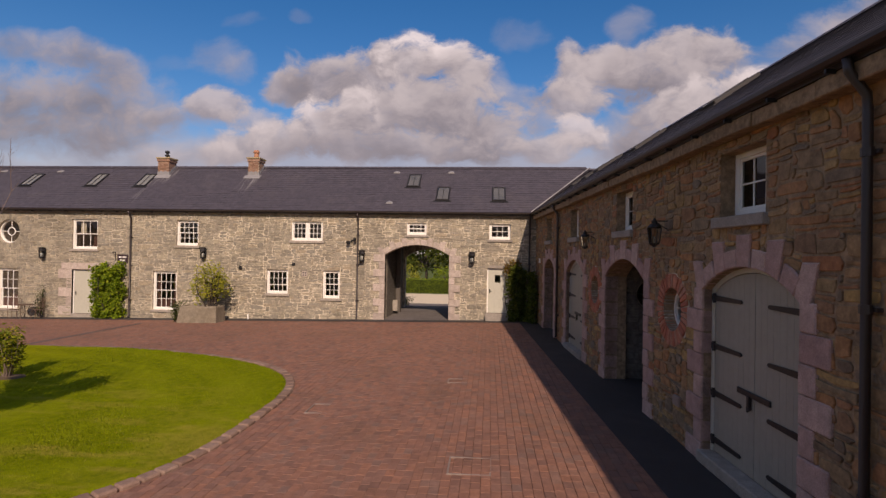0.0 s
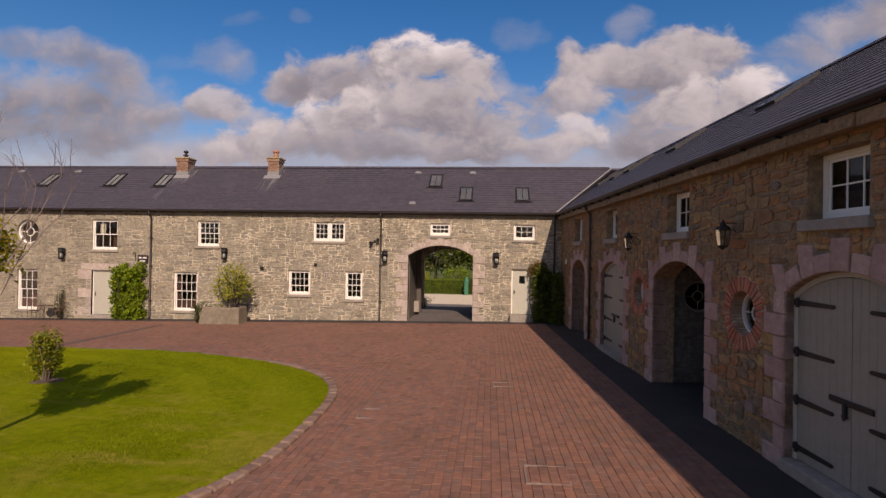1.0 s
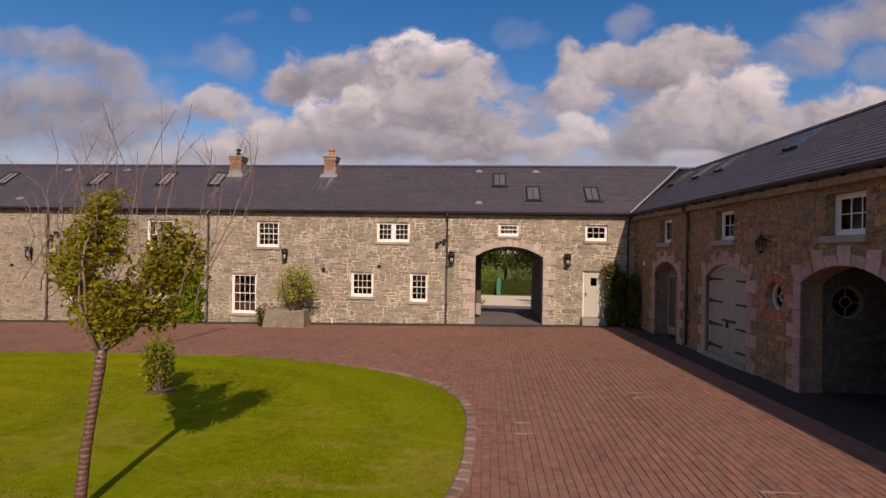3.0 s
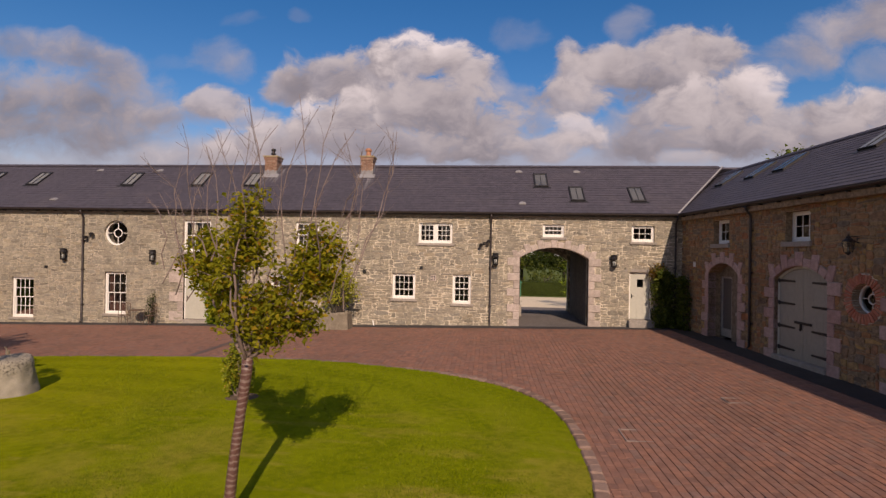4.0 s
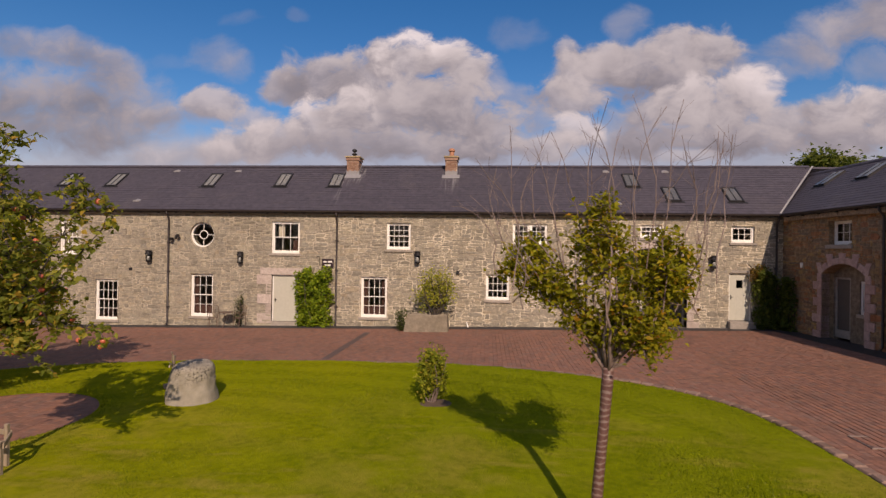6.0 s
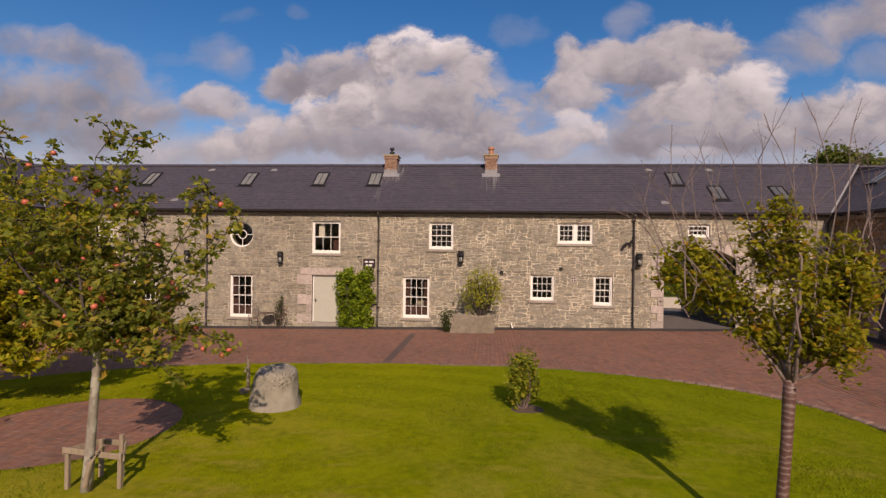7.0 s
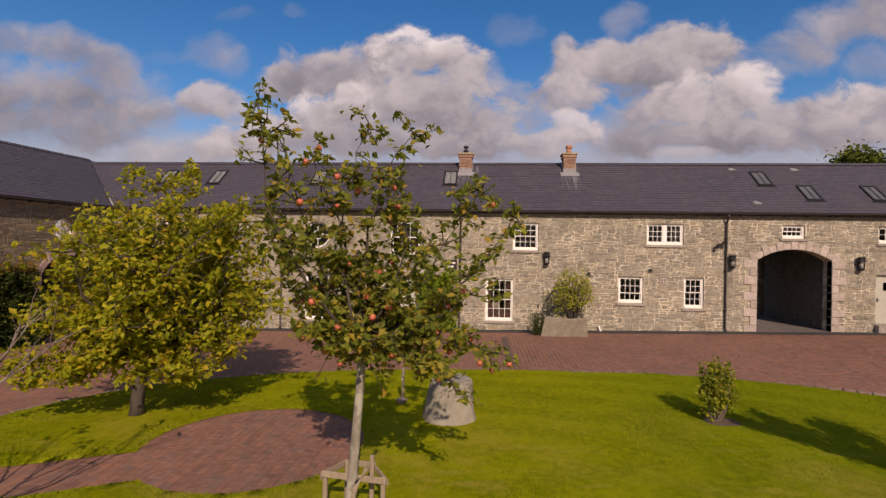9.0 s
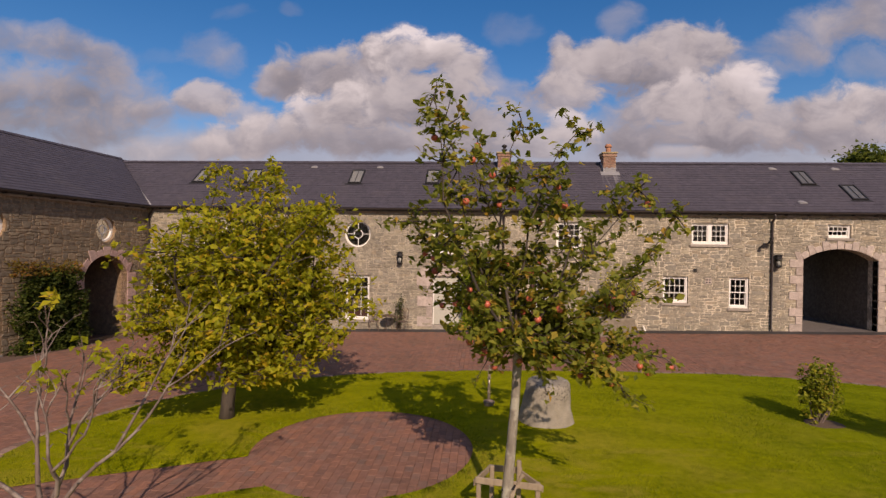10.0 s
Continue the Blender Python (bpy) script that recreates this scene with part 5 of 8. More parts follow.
for k in range(36):
    a0, a1 = 2 * math.pi * k / 36 + 0.012, 2 * math.pi * (k + 1) / 36 - 0.012
    t = 0.84 + RNG.uniform(-0.04, 0.05)
    pl = [(N_OC[0] + r * math.cos(a), N_OC[1] + r * math.sin(a)) for r, a in ((0.605, a0), (0.605, a1), (t, a1), (t, a0))]
    part("radial_stone", MB().prism(pl, -0.2, 0.018, NORTH.p, 0.008), M_STONE, ring_o)

# Passage behind the archway: side walls toned down for shade, ceiling and the far opening.
p0, p1 = fx(-1.54), fx(-4.57)
solid("passage_wall", MB().box(p0 - 0.4, p0 - 0.03, -5.3, -0.56, -0.9, 4.2, 0, NORTH.b), M_SHADE_STONE, "rough stone side wall of the archway passage", "wall", kind="structure")
solid("passage_wall", MB().box(p1 + 0.03, p1 + 0.4, -5.3, -0.56, -0.9, 4.2, 0, NORTH.b), M_SHADE_STONE, "rough stone side wall of the archway passage", "wall", kind="structure")
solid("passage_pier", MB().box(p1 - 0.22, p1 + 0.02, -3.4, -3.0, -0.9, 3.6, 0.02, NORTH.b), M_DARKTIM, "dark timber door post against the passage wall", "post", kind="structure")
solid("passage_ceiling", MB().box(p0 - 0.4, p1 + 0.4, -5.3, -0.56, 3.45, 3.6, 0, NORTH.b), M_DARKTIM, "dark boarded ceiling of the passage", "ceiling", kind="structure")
solid("service_box", MB().box(p1 - 0.24, p1 + 0.02, -2.5, -2.15, -0.05, 0.5, 0.02, NORTH.b), M_SILL, "pale grey service box on the passage wall", "service box")
wall_mesh("wall_back", Wall((2.47, 30.4), (-1, 0), (0, -1)), [(-6.6, -1.6), (46.0, -1.6), (46.0, EAVES), (-6.6, EAVES)], [arch_poly(p0, p1, -0.9, 2.7, 3.2)], 0.4, M_MORTAR, "plain rear stone wall of the long range")
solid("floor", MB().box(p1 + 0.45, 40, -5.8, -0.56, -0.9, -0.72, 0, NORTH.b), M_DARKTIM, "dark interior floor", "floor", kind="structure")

stones_n = rubble(NORTH, 0.0, 36.44, -1.0, EAVES - 0.06, n_rects, [
    in_arch(N_ARCH[0], N_ARCH[1], N_ARCH[3], N_ARCH[4], 0.28, 0.24), lambda s, z: math.hypot(s - N_OC[0], z - N_OC[1]) < 0.80,
    lambda s, z: fx(-18.95) < s < fx(-21.05) and 1.84 < z < 2.17], 0.112, 0.062, 11)

# ---- east wing ----
E_END = 27.0
E_WIN = [(2.70, 3.80), (6.95, 8.03), (11.62, 12.70), (16.25, 17.30)]
E_ARCH = {"entry": (2.36, 4.44, 2.42, 2.82), "gate_far": (6.46, 8.74, 2.42, 2.82), "recess": (10.88, 13.48, 2.47, 2.91), "gate_near": (15.82, 17.97, 2.50, 2.86)}
E_OC = [(9.90, 2.08, 0.37), (14.72, 2.08, 0.37)]
e_rects = [(a, b, 3.54, 4.43) for a, b in E_WIN]
e_holes = [rect_poly(*r) for r in e_rects] + [arch_poly(a, b, -0.6, sp_, cr) for a, b, sp_, cr in E_ARCH.values()] + [circle_poly(*o) for o in E_OC]
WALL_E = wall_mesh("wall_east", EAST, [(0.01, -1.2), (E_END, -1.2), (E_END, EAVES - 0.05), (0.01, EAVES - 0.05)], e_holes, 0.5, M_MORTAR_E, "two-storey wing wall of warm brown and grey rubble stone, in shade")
for a, b in E_WIN:
    window(EAST, a, b, 3.54, 4.43, 3, 2, 0, "small white painted casement window set deep in stone", 0.2, False, False, 0.09, 0.13)
for k, (c, z, r) in enumerate(E_OC):
    oculus(EAST, c, z, r, "small round white window ringed with red brick", 0.2, 0.045)
    bs = thing("brick_surround", EAST.p(c, z - 0.65), "ring of upright red bricks with pale joints", "window surround", "brick rings round the round windows", kind="structure")
    part("joint_bed", MB().ring((c, z), r, 0.63, -0.25, 0.004, EAST.p, 44), M_MORTAR, bs)
    for q in range(34):
        a0, a1 = 2 * math.pi * q / 34 + 0.022, 2 * math.pi * (q + 1) / 34 - 0.022
        t = 0.61 + RNG.uniform(-0.02, 0.025)
        pl = [(c + u * math.cos(w), z + u * math.sin(w)) for u, w in ((r, a0), (r, a1), (t, a1), (t, a0))]
        part("brick", MB().prism(pl, -0.2, 0.028 + RNG.uniform(-0.005, 0.006), EAST.p, 0.008), M_BRICK, bs)
for key, (a, b, sp_, cr) in E_ARCH.items():
    ar = thing("arch_surround", EAST.p((a + b) / 2, 0), "arched opening dressed with toothed pink sandstone blocks", "arch surround", "sandstone arches of the wing", kind="structure")
    voussoirs(EAST, a, b, sp_, cr, 9, 0.42, 0.24, 0.04, M_SAND, ar)
    quoins(EAST, a, -1, EAST.ground(a) - 0.05, sp_ + 0.02, 0.34, 0.24, 0.46, 0.045, M_SAND, ar)
    quoins(EAST, b, 1, EAST.ground(b) - 0.05, sp_ + 0.02, 0.34, 0.24, 0.46, 0.045, M_SAND, ar)
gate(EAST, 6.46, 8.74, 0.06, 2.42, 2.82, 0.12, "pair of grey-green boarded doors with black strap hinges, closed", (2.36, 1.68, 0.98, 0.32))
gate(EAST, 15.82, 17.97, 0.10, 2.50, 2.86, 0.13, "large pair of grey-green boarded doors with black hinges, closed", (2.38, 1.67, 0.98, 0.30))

# Deep passage behind the open arch, its shade put into the stone colour; a round window sits in its north side wall.
a, b = 10.88, 13.48
SIDE = Wall(EAST.p(a - 0.10, 0)[:2], (-EAST.n)[:2], EAST.u[:2])
WALL_R = wall_mesh("recess_wall", SIDE, [(0.5, -0.6), (4.4, -0.6), (4.4, 3.4), (0.5, 3.4)], [circle_poly(1.15, 2.04, 0.38)], 0.3, M_SHADE_STONE, "dim rubble side wall of the open passage")
# White frame drawn in sill grey to match the passage's dimness.
oculus(SIDE, 1.15, 2.04, 0.38, "small round window in the dim passage, frame greyed for shade", 0.08, 0.05, M_SILL)
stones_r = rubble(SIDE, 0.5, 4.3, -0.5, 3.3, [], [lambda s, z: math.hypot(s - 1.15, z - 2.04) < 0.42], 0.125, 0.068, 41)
solid("recess_wall", MB().box(b + 0.10, b + 0.5, -4.4, -0.5, -0.6, 3.4, 0, EAST.b), M_SHADE_STONE, "rough side wall of the open passage", "wall", kind="structure")
# Unseen end wall, added so that the passage stays dark.
solid("recess_back_wall", MB().box(a - 0.5, b + 0.5, -4.7, -4.4, -0.6, 3.4, 0, EAST.b), M_SHADE_STONE, "added rear wall closing off the open passage", "wall", kind="structure")
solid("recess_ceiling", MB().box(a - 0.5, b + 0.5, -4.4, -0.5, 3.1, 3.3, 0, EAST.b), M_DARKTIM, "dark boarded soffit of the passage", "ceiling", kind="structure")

# Entry arch: set-back stone screen with a glazed door and a small window.
EB = Wall((EAST.p(0, 0, -0.45)[0], EAST.p(0, 0, -0.45)[1]), EAST.u[:2], EAST.n[:2])
wall_mesh("entry_screen", EB, [(1.95, -0.4), (4.65, -0.4), (4.65, 3.0), (1.95, 3.0)], [rect_poly(2.42, 3.20, -0.38, 2.3), rect_poly(3.62, 4.36, 1.0, 2.2)], 0.2, M_STONE_E, "set-back rubble screen in the entry arch")
COUNT["door"] += 1
ed = thing("door_%d" % COUNT["door"], EB.p(2.8, 0), "dark glazed entry door in pale frame, closed", "door", kind="structure")
fr = MB().box(2.42, 2.49, -0.12, -0.02, 0.0, 2.3, 0.006, EB.b).box(3.13, 3.20, -0.12, -0.02, 0.0, 2.3, 0.006, EB.b).box(2.49, 3.13, -0.12, -0.02, 2.23, 2.3, 0.006, EB.b).box(2.49, 3.13, -0.12, -0.02, 0.0, 0.3, 0.006, EB.b)
part("door_frame", fr, M_SILL, ed)
part("door_leaf", MB().box(2.49, 3.13, -0.09, -0.06, 0.3, 2.23, 0.004, EB.b), M_DARKTIM, ed)
window(EB, 3.62, 4.36, 1.0, 2.2, 2, 1, 1, "small white sash window in the entry screen", 0.05, True, False, 0.05, 0.1)

stones_e = rubble(EAST, 0.0, E_END, -0.5, EAVES - 0.3, e_rects, [in_arch(a, b, sp_, cr, 0.22, 0.2) for a, b, sp_, cr in E_ARCH.values()] + [lambda s, z, c=c, zz=zz: math.hypot(s - c, z - zz) < 0.60 for c, zz, r in E_OC], 0.105, 0.058, 23, (0.34, 0.34, 0.20, 0.12), 0.06)

# ---- west wing ----
W_END = 24.0
W_OC = [(2.52, 3.67, 0.52), (7.30, 3.67, 0.52)]
W_ARCH = (1.32, 3.60, 1.80, 2.58)
w_holes = [circle_poly(*o) for o in W_OC] + [arch_poly(W_ARCH[0], W_ARCH[1], -0.95, W_ARCH[2], W_ARCH[3])] + [rect_poly(6.95, 7.95, -0.75, 1.6)]
WALL_W = wall_mesh("wall_west", WEST, [(0.01, -1.8), (W_END, -1.8), (W_END, EAVES - 0.05), (0.01, EAVES - 0.05)], w_holes, 0.5, M_MORTAR_E, "two-storey wing wall of grey-brown rubble stone, raked by sun")
for o in W_OC:
    oculus(WEST, *o, "round white window with spokes in the wing wall", 0.16, 0.08)
window(WEST, 6.95, 7.95, -0.72, 1.6, 3, 2, 2, "tall white painted sash window beside the climber", 0.12, True, False, 0.05, 0.08)
aw = thing("arch_surround", WEST.p(2.7, -0.7), "arched doorway dressed with pink-grey sandstone", "arch surround", kind="structure")
voussoirs(WEST, *W_ARCH, 9, 0.36, 0.26, 0.035, M_SAND, aw)
quoins(WEST, W_ARCH[0], -1, -0.75, W_ARCH[2], 0.36, 0.3, 0.5, 0.04, M_SAND, aw)
quoins(WEST, W_ARCH[1], 1, -0.75, W_ARCH[2], 0.36, 0.3, 0.5, 0.04, M_SAND, aw)
solid("west_recess_wall", MB().box(W_ARCH[0] - 0.4, W_ARCH[1] + 0.4, -2.6, -2.4, -1.0, 3.0, 0, WEST.b).box(W_ARCH[0] - 0.4, W_ARCH[0] - 0.02, -2.4, -0.5, -1.0, 3.0, 0, WEST.b).box(W_ARCH[1] + 0.02, W_ARCH[1] + 0.4, -2.4, -0.5, -1.0, 3.0, 0, WEST.b).box(W_ARCH[0] - 0.02, W_ARCH[1] + 0.02, -2.4, -0.5, 2.8, 3.0, 0, WEST.b), M_STONE_E, "dark inner walls of the arched doorway", "wall", kind="structure")
stones_w = rubble(WEST, 0.0, 14.0, -1.1, EAVES - 0.3, [(6.95, 7.95, -0.72, 1.6)], [in_arch(W_ARCH[0], W_ARCH[1], W_ARCH[2], W_ARCH[3], 0.26, 0.24)] + [lambda s, z, c=c, zz=zz: math.hypot(s - c, z - zz) < 0.52 for c, zz, r in W_OC], 0.115, 0.064, 31)

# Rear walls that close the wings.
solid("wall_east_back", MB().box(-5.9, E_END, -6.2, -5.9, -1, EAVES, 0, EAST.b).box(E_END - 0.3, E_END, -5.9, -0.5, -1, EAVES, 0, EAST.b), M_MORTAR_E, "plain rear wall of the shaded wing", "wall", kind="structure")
solid("wall_west_back", MB().box(-5.9, W_END, -7.8, -7.5, -1.5, EAVES, 0, WEST.b).box(W_END - 0.3, W_END, -7.5, -0.5, -1.5, EAVES, 0, WEST.b), M_MORTAR_E, "plain rear wall of the far wing", "wall", kind="structure")

# ---- roofs ----
def roof_deck(name, corners, label):
    """A flat slope under the slates."""
    v = [Vector(c) for c in corners]
    n = (v[1] - v[0]).cross(v[2] - v[0]).normalized()
    if n.z < 0:
        n = -n
    mb = MB().add([c - n * 0.02 for c in v] + [c - n * 0.14 for c in v], [(0, 1, 2, 3), (7, 6, 5, 4), (0, 4, 5, 1), (1, 5, 6, 2), (2, 6, 7, 3), (3, 7, 4, 0)])
    ob = new(name, mesh_of(name, mb, M_SLATE))
    return tagged(ob, label, "roof", kind="structure")


def slates(parent, fn, u0, u1, length, lo, hi, seed, near=None):
    """Slates in half bond; fn(u, t) gives a point at u along the eaves and t up the slope; lo and hi bound u at t."""
    r = random.Random(seed)
    w, e, th = 0.27, 0.205, 0.009
    rest, near_n = MB(), 0
    up = (Vector(fn(0, 1)) - Vector(fn(0, 0))).normalized()
    along = (Vector(fn(1, 0)) - Vector(fn(0, 0))).normalized()
    n = along.cross(up).normalized()
    if n.z < 0:
        n = -n
    rows = int(length / e) + 1
    for j in range(rows):
        t0, t1 = j * e, min(j * e + e * 1.12, length)
        i0 = int((u0 - 1) / w)
        for i in range(i0, int((u1 + 1) / w)):
            a = i * w + (w / 2 if j % 2 else 0)
            b = a + w - 0.005
            tm = (t0 + t1) / 2
            a2, b2 = max(a, lo(tm)), min(b, hi(tm))
            if b2 - a2 < 0.03:
                continue
            h0, h1 = th * 1.5 + r.uniform(0, 0.003), th * 0.4
            q = [Vector(fn(x, t)) + n * h for x, t, h in ((a2, t0 + r.uniform(-0.004, 0.004), h0), (b2, t0 + r.uniform(-0.004, 0.004), h0), (b2, t1, h1), (a2, t1, h1))]
            k = [p - n * th for p in q]
            f = [(0, 1, 2, 3), (4, 5, 1, 0), (5, 6, 2, 1), (7, 4, 0, 3)]
            if near and near(a, j) and near_n < 300:
                near_n += 1
                part("slate", MB().add(q + k, f), M_SLATE, parent)
            else:
                rest.add(q + k, f)
    part("slate_field", rest, M_SLATE, parent, kind="stuff")


E_HALF, E_RZ = 2.95, 7.06
W_HALF, W_RZ = 3.75, 7.60
OVER = 0.28
n_len = math.hypot(RIDGE_Y - (24.56 - OVER), RIDGE_Z - EAVES)
n_k = (RIDGE_Y - 24.56 + OVER) / n_len, (RIDGE_Z - EAVES) / n_len


def n_fn(u, t):
    return (u, 24.56 - OVER + t * n_k[0], EAVES + t * n_k[1])


vr0, vr1 = (2.47 - OVER * 0.9, 0.0), (5.42, n_len)
vl0, vl1 = (-33.97 + OVER * 0.9, 0.0), (-37.75, n_len)
lo_n = lambda t: vl0[0] + (vl1[0] - vl0[0]) * t / n_len + 0.06
hi_n = lambda t: vr0[0] + (vr1[0] - vr0[0]) * t / n_len - 0.06
ROOF_N = roof_deck("roof_north", [n_fn(vl0[0], 0), n_fn(vr0[0], 0), n_fn(vr1[0], n_len), n_fn(vl1[0], n_len)], "long dark purple-grey slate roof in sun")
roof_deck("roof_north_back", [(-40.5, RIDGE_Y, RIDGE_Z), (8.5, RIDGE_Y, RIDGE_Z), (8.5, 30.9, EAVES - 0.1), (-40.5, 30.9, EAVES - 0.1)], "rear slope of the long slate roof")
slates(ROOF_N, n_fn, -38, 6, n_len, lo_n, hi_n, 3)

e_len = math.hypot(E_HALF + OVER, E_RZ - EAVES)


def e_fn(u, t):
    return EAST.p(u, EAVES + t / e_len * (E_RZ - EAVES), OVER - t / e_len * (E_HALF + OVER))


def valley_s(W, t, length, half, x0, x1):
    """Where the valley crosses the wing's slope at t."""
    x = x0 + (x1 - x0) * t / length
    y = 24.56 - OVER + (RIDGE_Y - 24.56 + OVER) * t / length
    return (Vector((x, y, 0)) - W.o).dot(W.u)


lo_e = lambda t: valley_s(EAST, t, e_len, E_HALF, vr0[0], vr1[0]) + 0.07
ROOF_E = roof_deck("roof_east", [e_fn(lo_e(0) - 0.05, 0), e_fn(E_END + 0.2, 0), e_fn(E_END + 0.2, e_len), e_fn(lo_e(e_len) - 0.05, e_len)], "dark slate roof of the shaded wing")
rb = [EAST.p(s, z, d) for s, z, d in ((-5, E_RZ, -E_HALF), (E_END + 0.2, E_RZ, -E_HALF), (E_END + 0.2, EAVES - 0.1, -6.3), (-5, EAVES - 0.1, -6.3))]
roof_deck("roof_east_back", rb, "rear slope of the wing roof")
slates(ROOF_E, e_fn, -4, E_END, e_len, lo_e, lambda t: E_END + 0.15, 4, lambda u, j: 11.0 < u < 19.0 and j < 11)

w_len = math.hypot(W_HALF + OVER, W_RZ - EAVES)


def w_fn(u, t):
    return WEST.p(u, EAVES + t / w_len * (W_RZ - EAVES), OVER - t / w_len * (W_HALF + OVER))


lo_w = lambda t: valley_s(WEST, t, w_len, W_HALF, vl0[0], vl1[0]) + 0.07
ROOF_W = roof_deck("roof_west", [w_fn(lo_w(0) - 0.05, 0), w_fn(W_END, 0), w_fn(W_END, w_len), w_fn(lo_w(w_len) - 0.05, w_len)], "dark slate roof of the far wing")
rb = [WEST.p(s, z, d) for s, z, d in ((-5, W_RZ, -W_HALF), (W_END, W_RZ, -W_HALF), (W_END, EAVES - 0.1, -7.9), (-5, EAVES - 0.1, -7.9))]
roof_deck("roof_west_back", rb, "rear slope of the far wing roof")
slates(ROOF_W, w_fn, -4, 16, w_len, lo_w, lambda t: 16.0, 5)

# Valleys of lead and ridge tiles.
for name, a, b in (("valley_gutter", n_fn(vr0[0], 0), n_fn(vr1[0], n_len)), ("valley_gutter", n_fn(vl0[0], 0), n_fn(vl1[0], n_len))):
    a, b = Vector(a), Vector(b)
    side = Vector((b.y - a.y, a.x - b.x, 0)).normalized() * 0.05
    up_ = Vector((0, 0, 0.06))
    mb = MB().add([a + side + up_, a + up_ * 0.4, a - side + up_, b + side + up_, b + up_ * 0.4, b - side + up_], [(0, 1, 4, 3), (1, 2, 5, 4)])
    solid(name, mb, M_LEAD, "pale lead valley gutter between slate slopes", "valley gutter", kind="structure")


def ridge(name, a, b, label):
    ob = thing(name, a, label, "ridge", kind="structure")
    a, b = Vector(a), Vector(b)
    n = int((b - a).length / 0.45)
    d = (b - a).normalized()
    s = Vector((-d.y, d.x, 0))
    for i in range(n):
        p, q = a + (b - a) * (i / n) + d * 0.004, a + (b - a) * ((i + 1) / n) - d * 0.004
        mb = MB()
        prof = [(-0.15, -0.09), (-0.06, 0.0), (0.0, 0.03), (0.06, 0.0), (0.15, -0.09)]
        mb.add([p + s * x + Vector((0, 0, z + 0.03)) for x, z in prof] + [q + s * x + Vector((0, 0, z + 0.034)) for x, z in prof], [(k, k + 1, k + 6, k + 5) for k in range(4)])
        part("ridge_tile", mb, M_SLATE, ob)


ridge("ridge_north", (-38.0, RIDGE_Y, RIDGE_Z), (5.2, RIDGE_Y, RIDGE_Z), "line of dark ridge tiles on the long roof")
ridge("ridge_east", EAST.p(lo_e(e_len), E_RZ, -E_HALF), EAST.p(E_END, E_RZ, -E_HALF), "line of dark ridge tiles on the wing roof")
ridge("ridge_west", WEST.p(lo_w(w_len), W_RZ, -W_HALF), WEST.p(16, W_RZ, -W_HALF), "line of dark ridge tiles on the far wing")


def gutter(W, s0, s1, label):
    ob = thing("gutter", W.p(s0, EAVES - 0.1), label, "gutter", kind="structure")
    mb = MB()
    prof = [(OVER + 0.075, -0.0), (OVER + 0.07, -0.04), (OVER + 0.035, -0.072), (OVER, -0.08), (OVER - 0.04, -0.07), (OVER - 0.07, -0.03), (OVER - 0.06, 0.0), (OVER - 0.05, -0.03), (OVER, -0.068), (OVER + 0.055, -0.03)]
    n = len(prof)
    mb.add([W.p(s, EAVES - 0.02 + z, d) for s in (s0, s1) for d, z in prof], [(i, (i + 1) % n, n + (i + 1) % n, n + i) for i in range(n)])
    part("trough", mb, M_GUTTER, ob)
    part("fascia", MB().box(s0, s1, 0.03, OVER - 0.06, EAVES - 0.13, EAVES - 0.03, 0, W.b), M_GUTTER, ob)
    deep, low, s = (0.20, 0.31, s0) if W is EAST else (0.09, 0.21, s0)
    while s < s1 - 0.2:
        e = min(s1, s + RNG.uniform(0.85, 1.25))
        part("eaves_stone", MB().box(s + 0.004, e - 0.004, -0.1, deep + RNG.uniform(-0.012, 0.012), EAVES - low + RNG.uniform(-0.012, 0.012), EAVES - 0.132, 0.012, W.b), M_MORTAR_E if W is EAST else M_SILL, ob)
        s = e
    for s in np.arange(s0 + 0.4, s1, 0.9):
        part("bracket", MB().box(s - 0.012, s + 0.012, 0.0, OVER + 0.03, EAVES - 0.16, EAVES - 0.115, 0.003, W.b), M_IRON, ob)


gutter(NORTH, 0.25, 36.2, "dark painted gutter along the long eaves")
gutter(EAST, 0.3, E_END, "dark painted gutter along the wing eaves")
gutter(WEST, 0.3, 15.0, "dark painted gutter along the far wing eaves")


def downpipe(W, s, label, base=None):
    ob = thing("downpipe", W.p(s, W.ground(s), 0.09), label, "downpipe", "rainwater pipes", kind="structure")
    z0 = W.ground(s) if base is None else base
    part("pipe", MB().tube([W.p(s, EAVES - 0.10, OVER), W.p(s, EAVES - 0.22, OVER - 0.02), W.p(s, EAVES - 0.42, 0.10), W.p(s, EAVES - 0.55, 0.09), W.p(s, z0 + 0.14, 0.09), W.p(s, z0 + 0.05, 0.17)], 0.042, 10), M_GUTTER, ob, smooth=True)
    for z in (z0 + 0.9, z0 + 2.6, z0 + 4.0):
        part("collar", MB().tube([W.p(s, z - 0.04, 0.09), W.p(s, z + 0.04, 0.09)], 0.055, 10).box(s - 0.08, s + 0.08, -0.01, 0.06, z - 0.02, z + 0.02, 0.004, W.b), M_GUTTER, ob)


for x in (-25.60, -17.33, -5.88):
    downpipe(NORTH, fx(x), "black iron downpipe on the sunlit stone wall")
downpipe(NORTH, fx(2.16), "black iron downpipe in the corner of the yard")
downpipe(EAST, 5.28, "black iron downpipe on the shaded wing wall")
downpipe(EAST, 18.93, "black iron downpipe beside the large doors")
downpipe(WEST, 0.12, "black iron downpipe in the far corner")


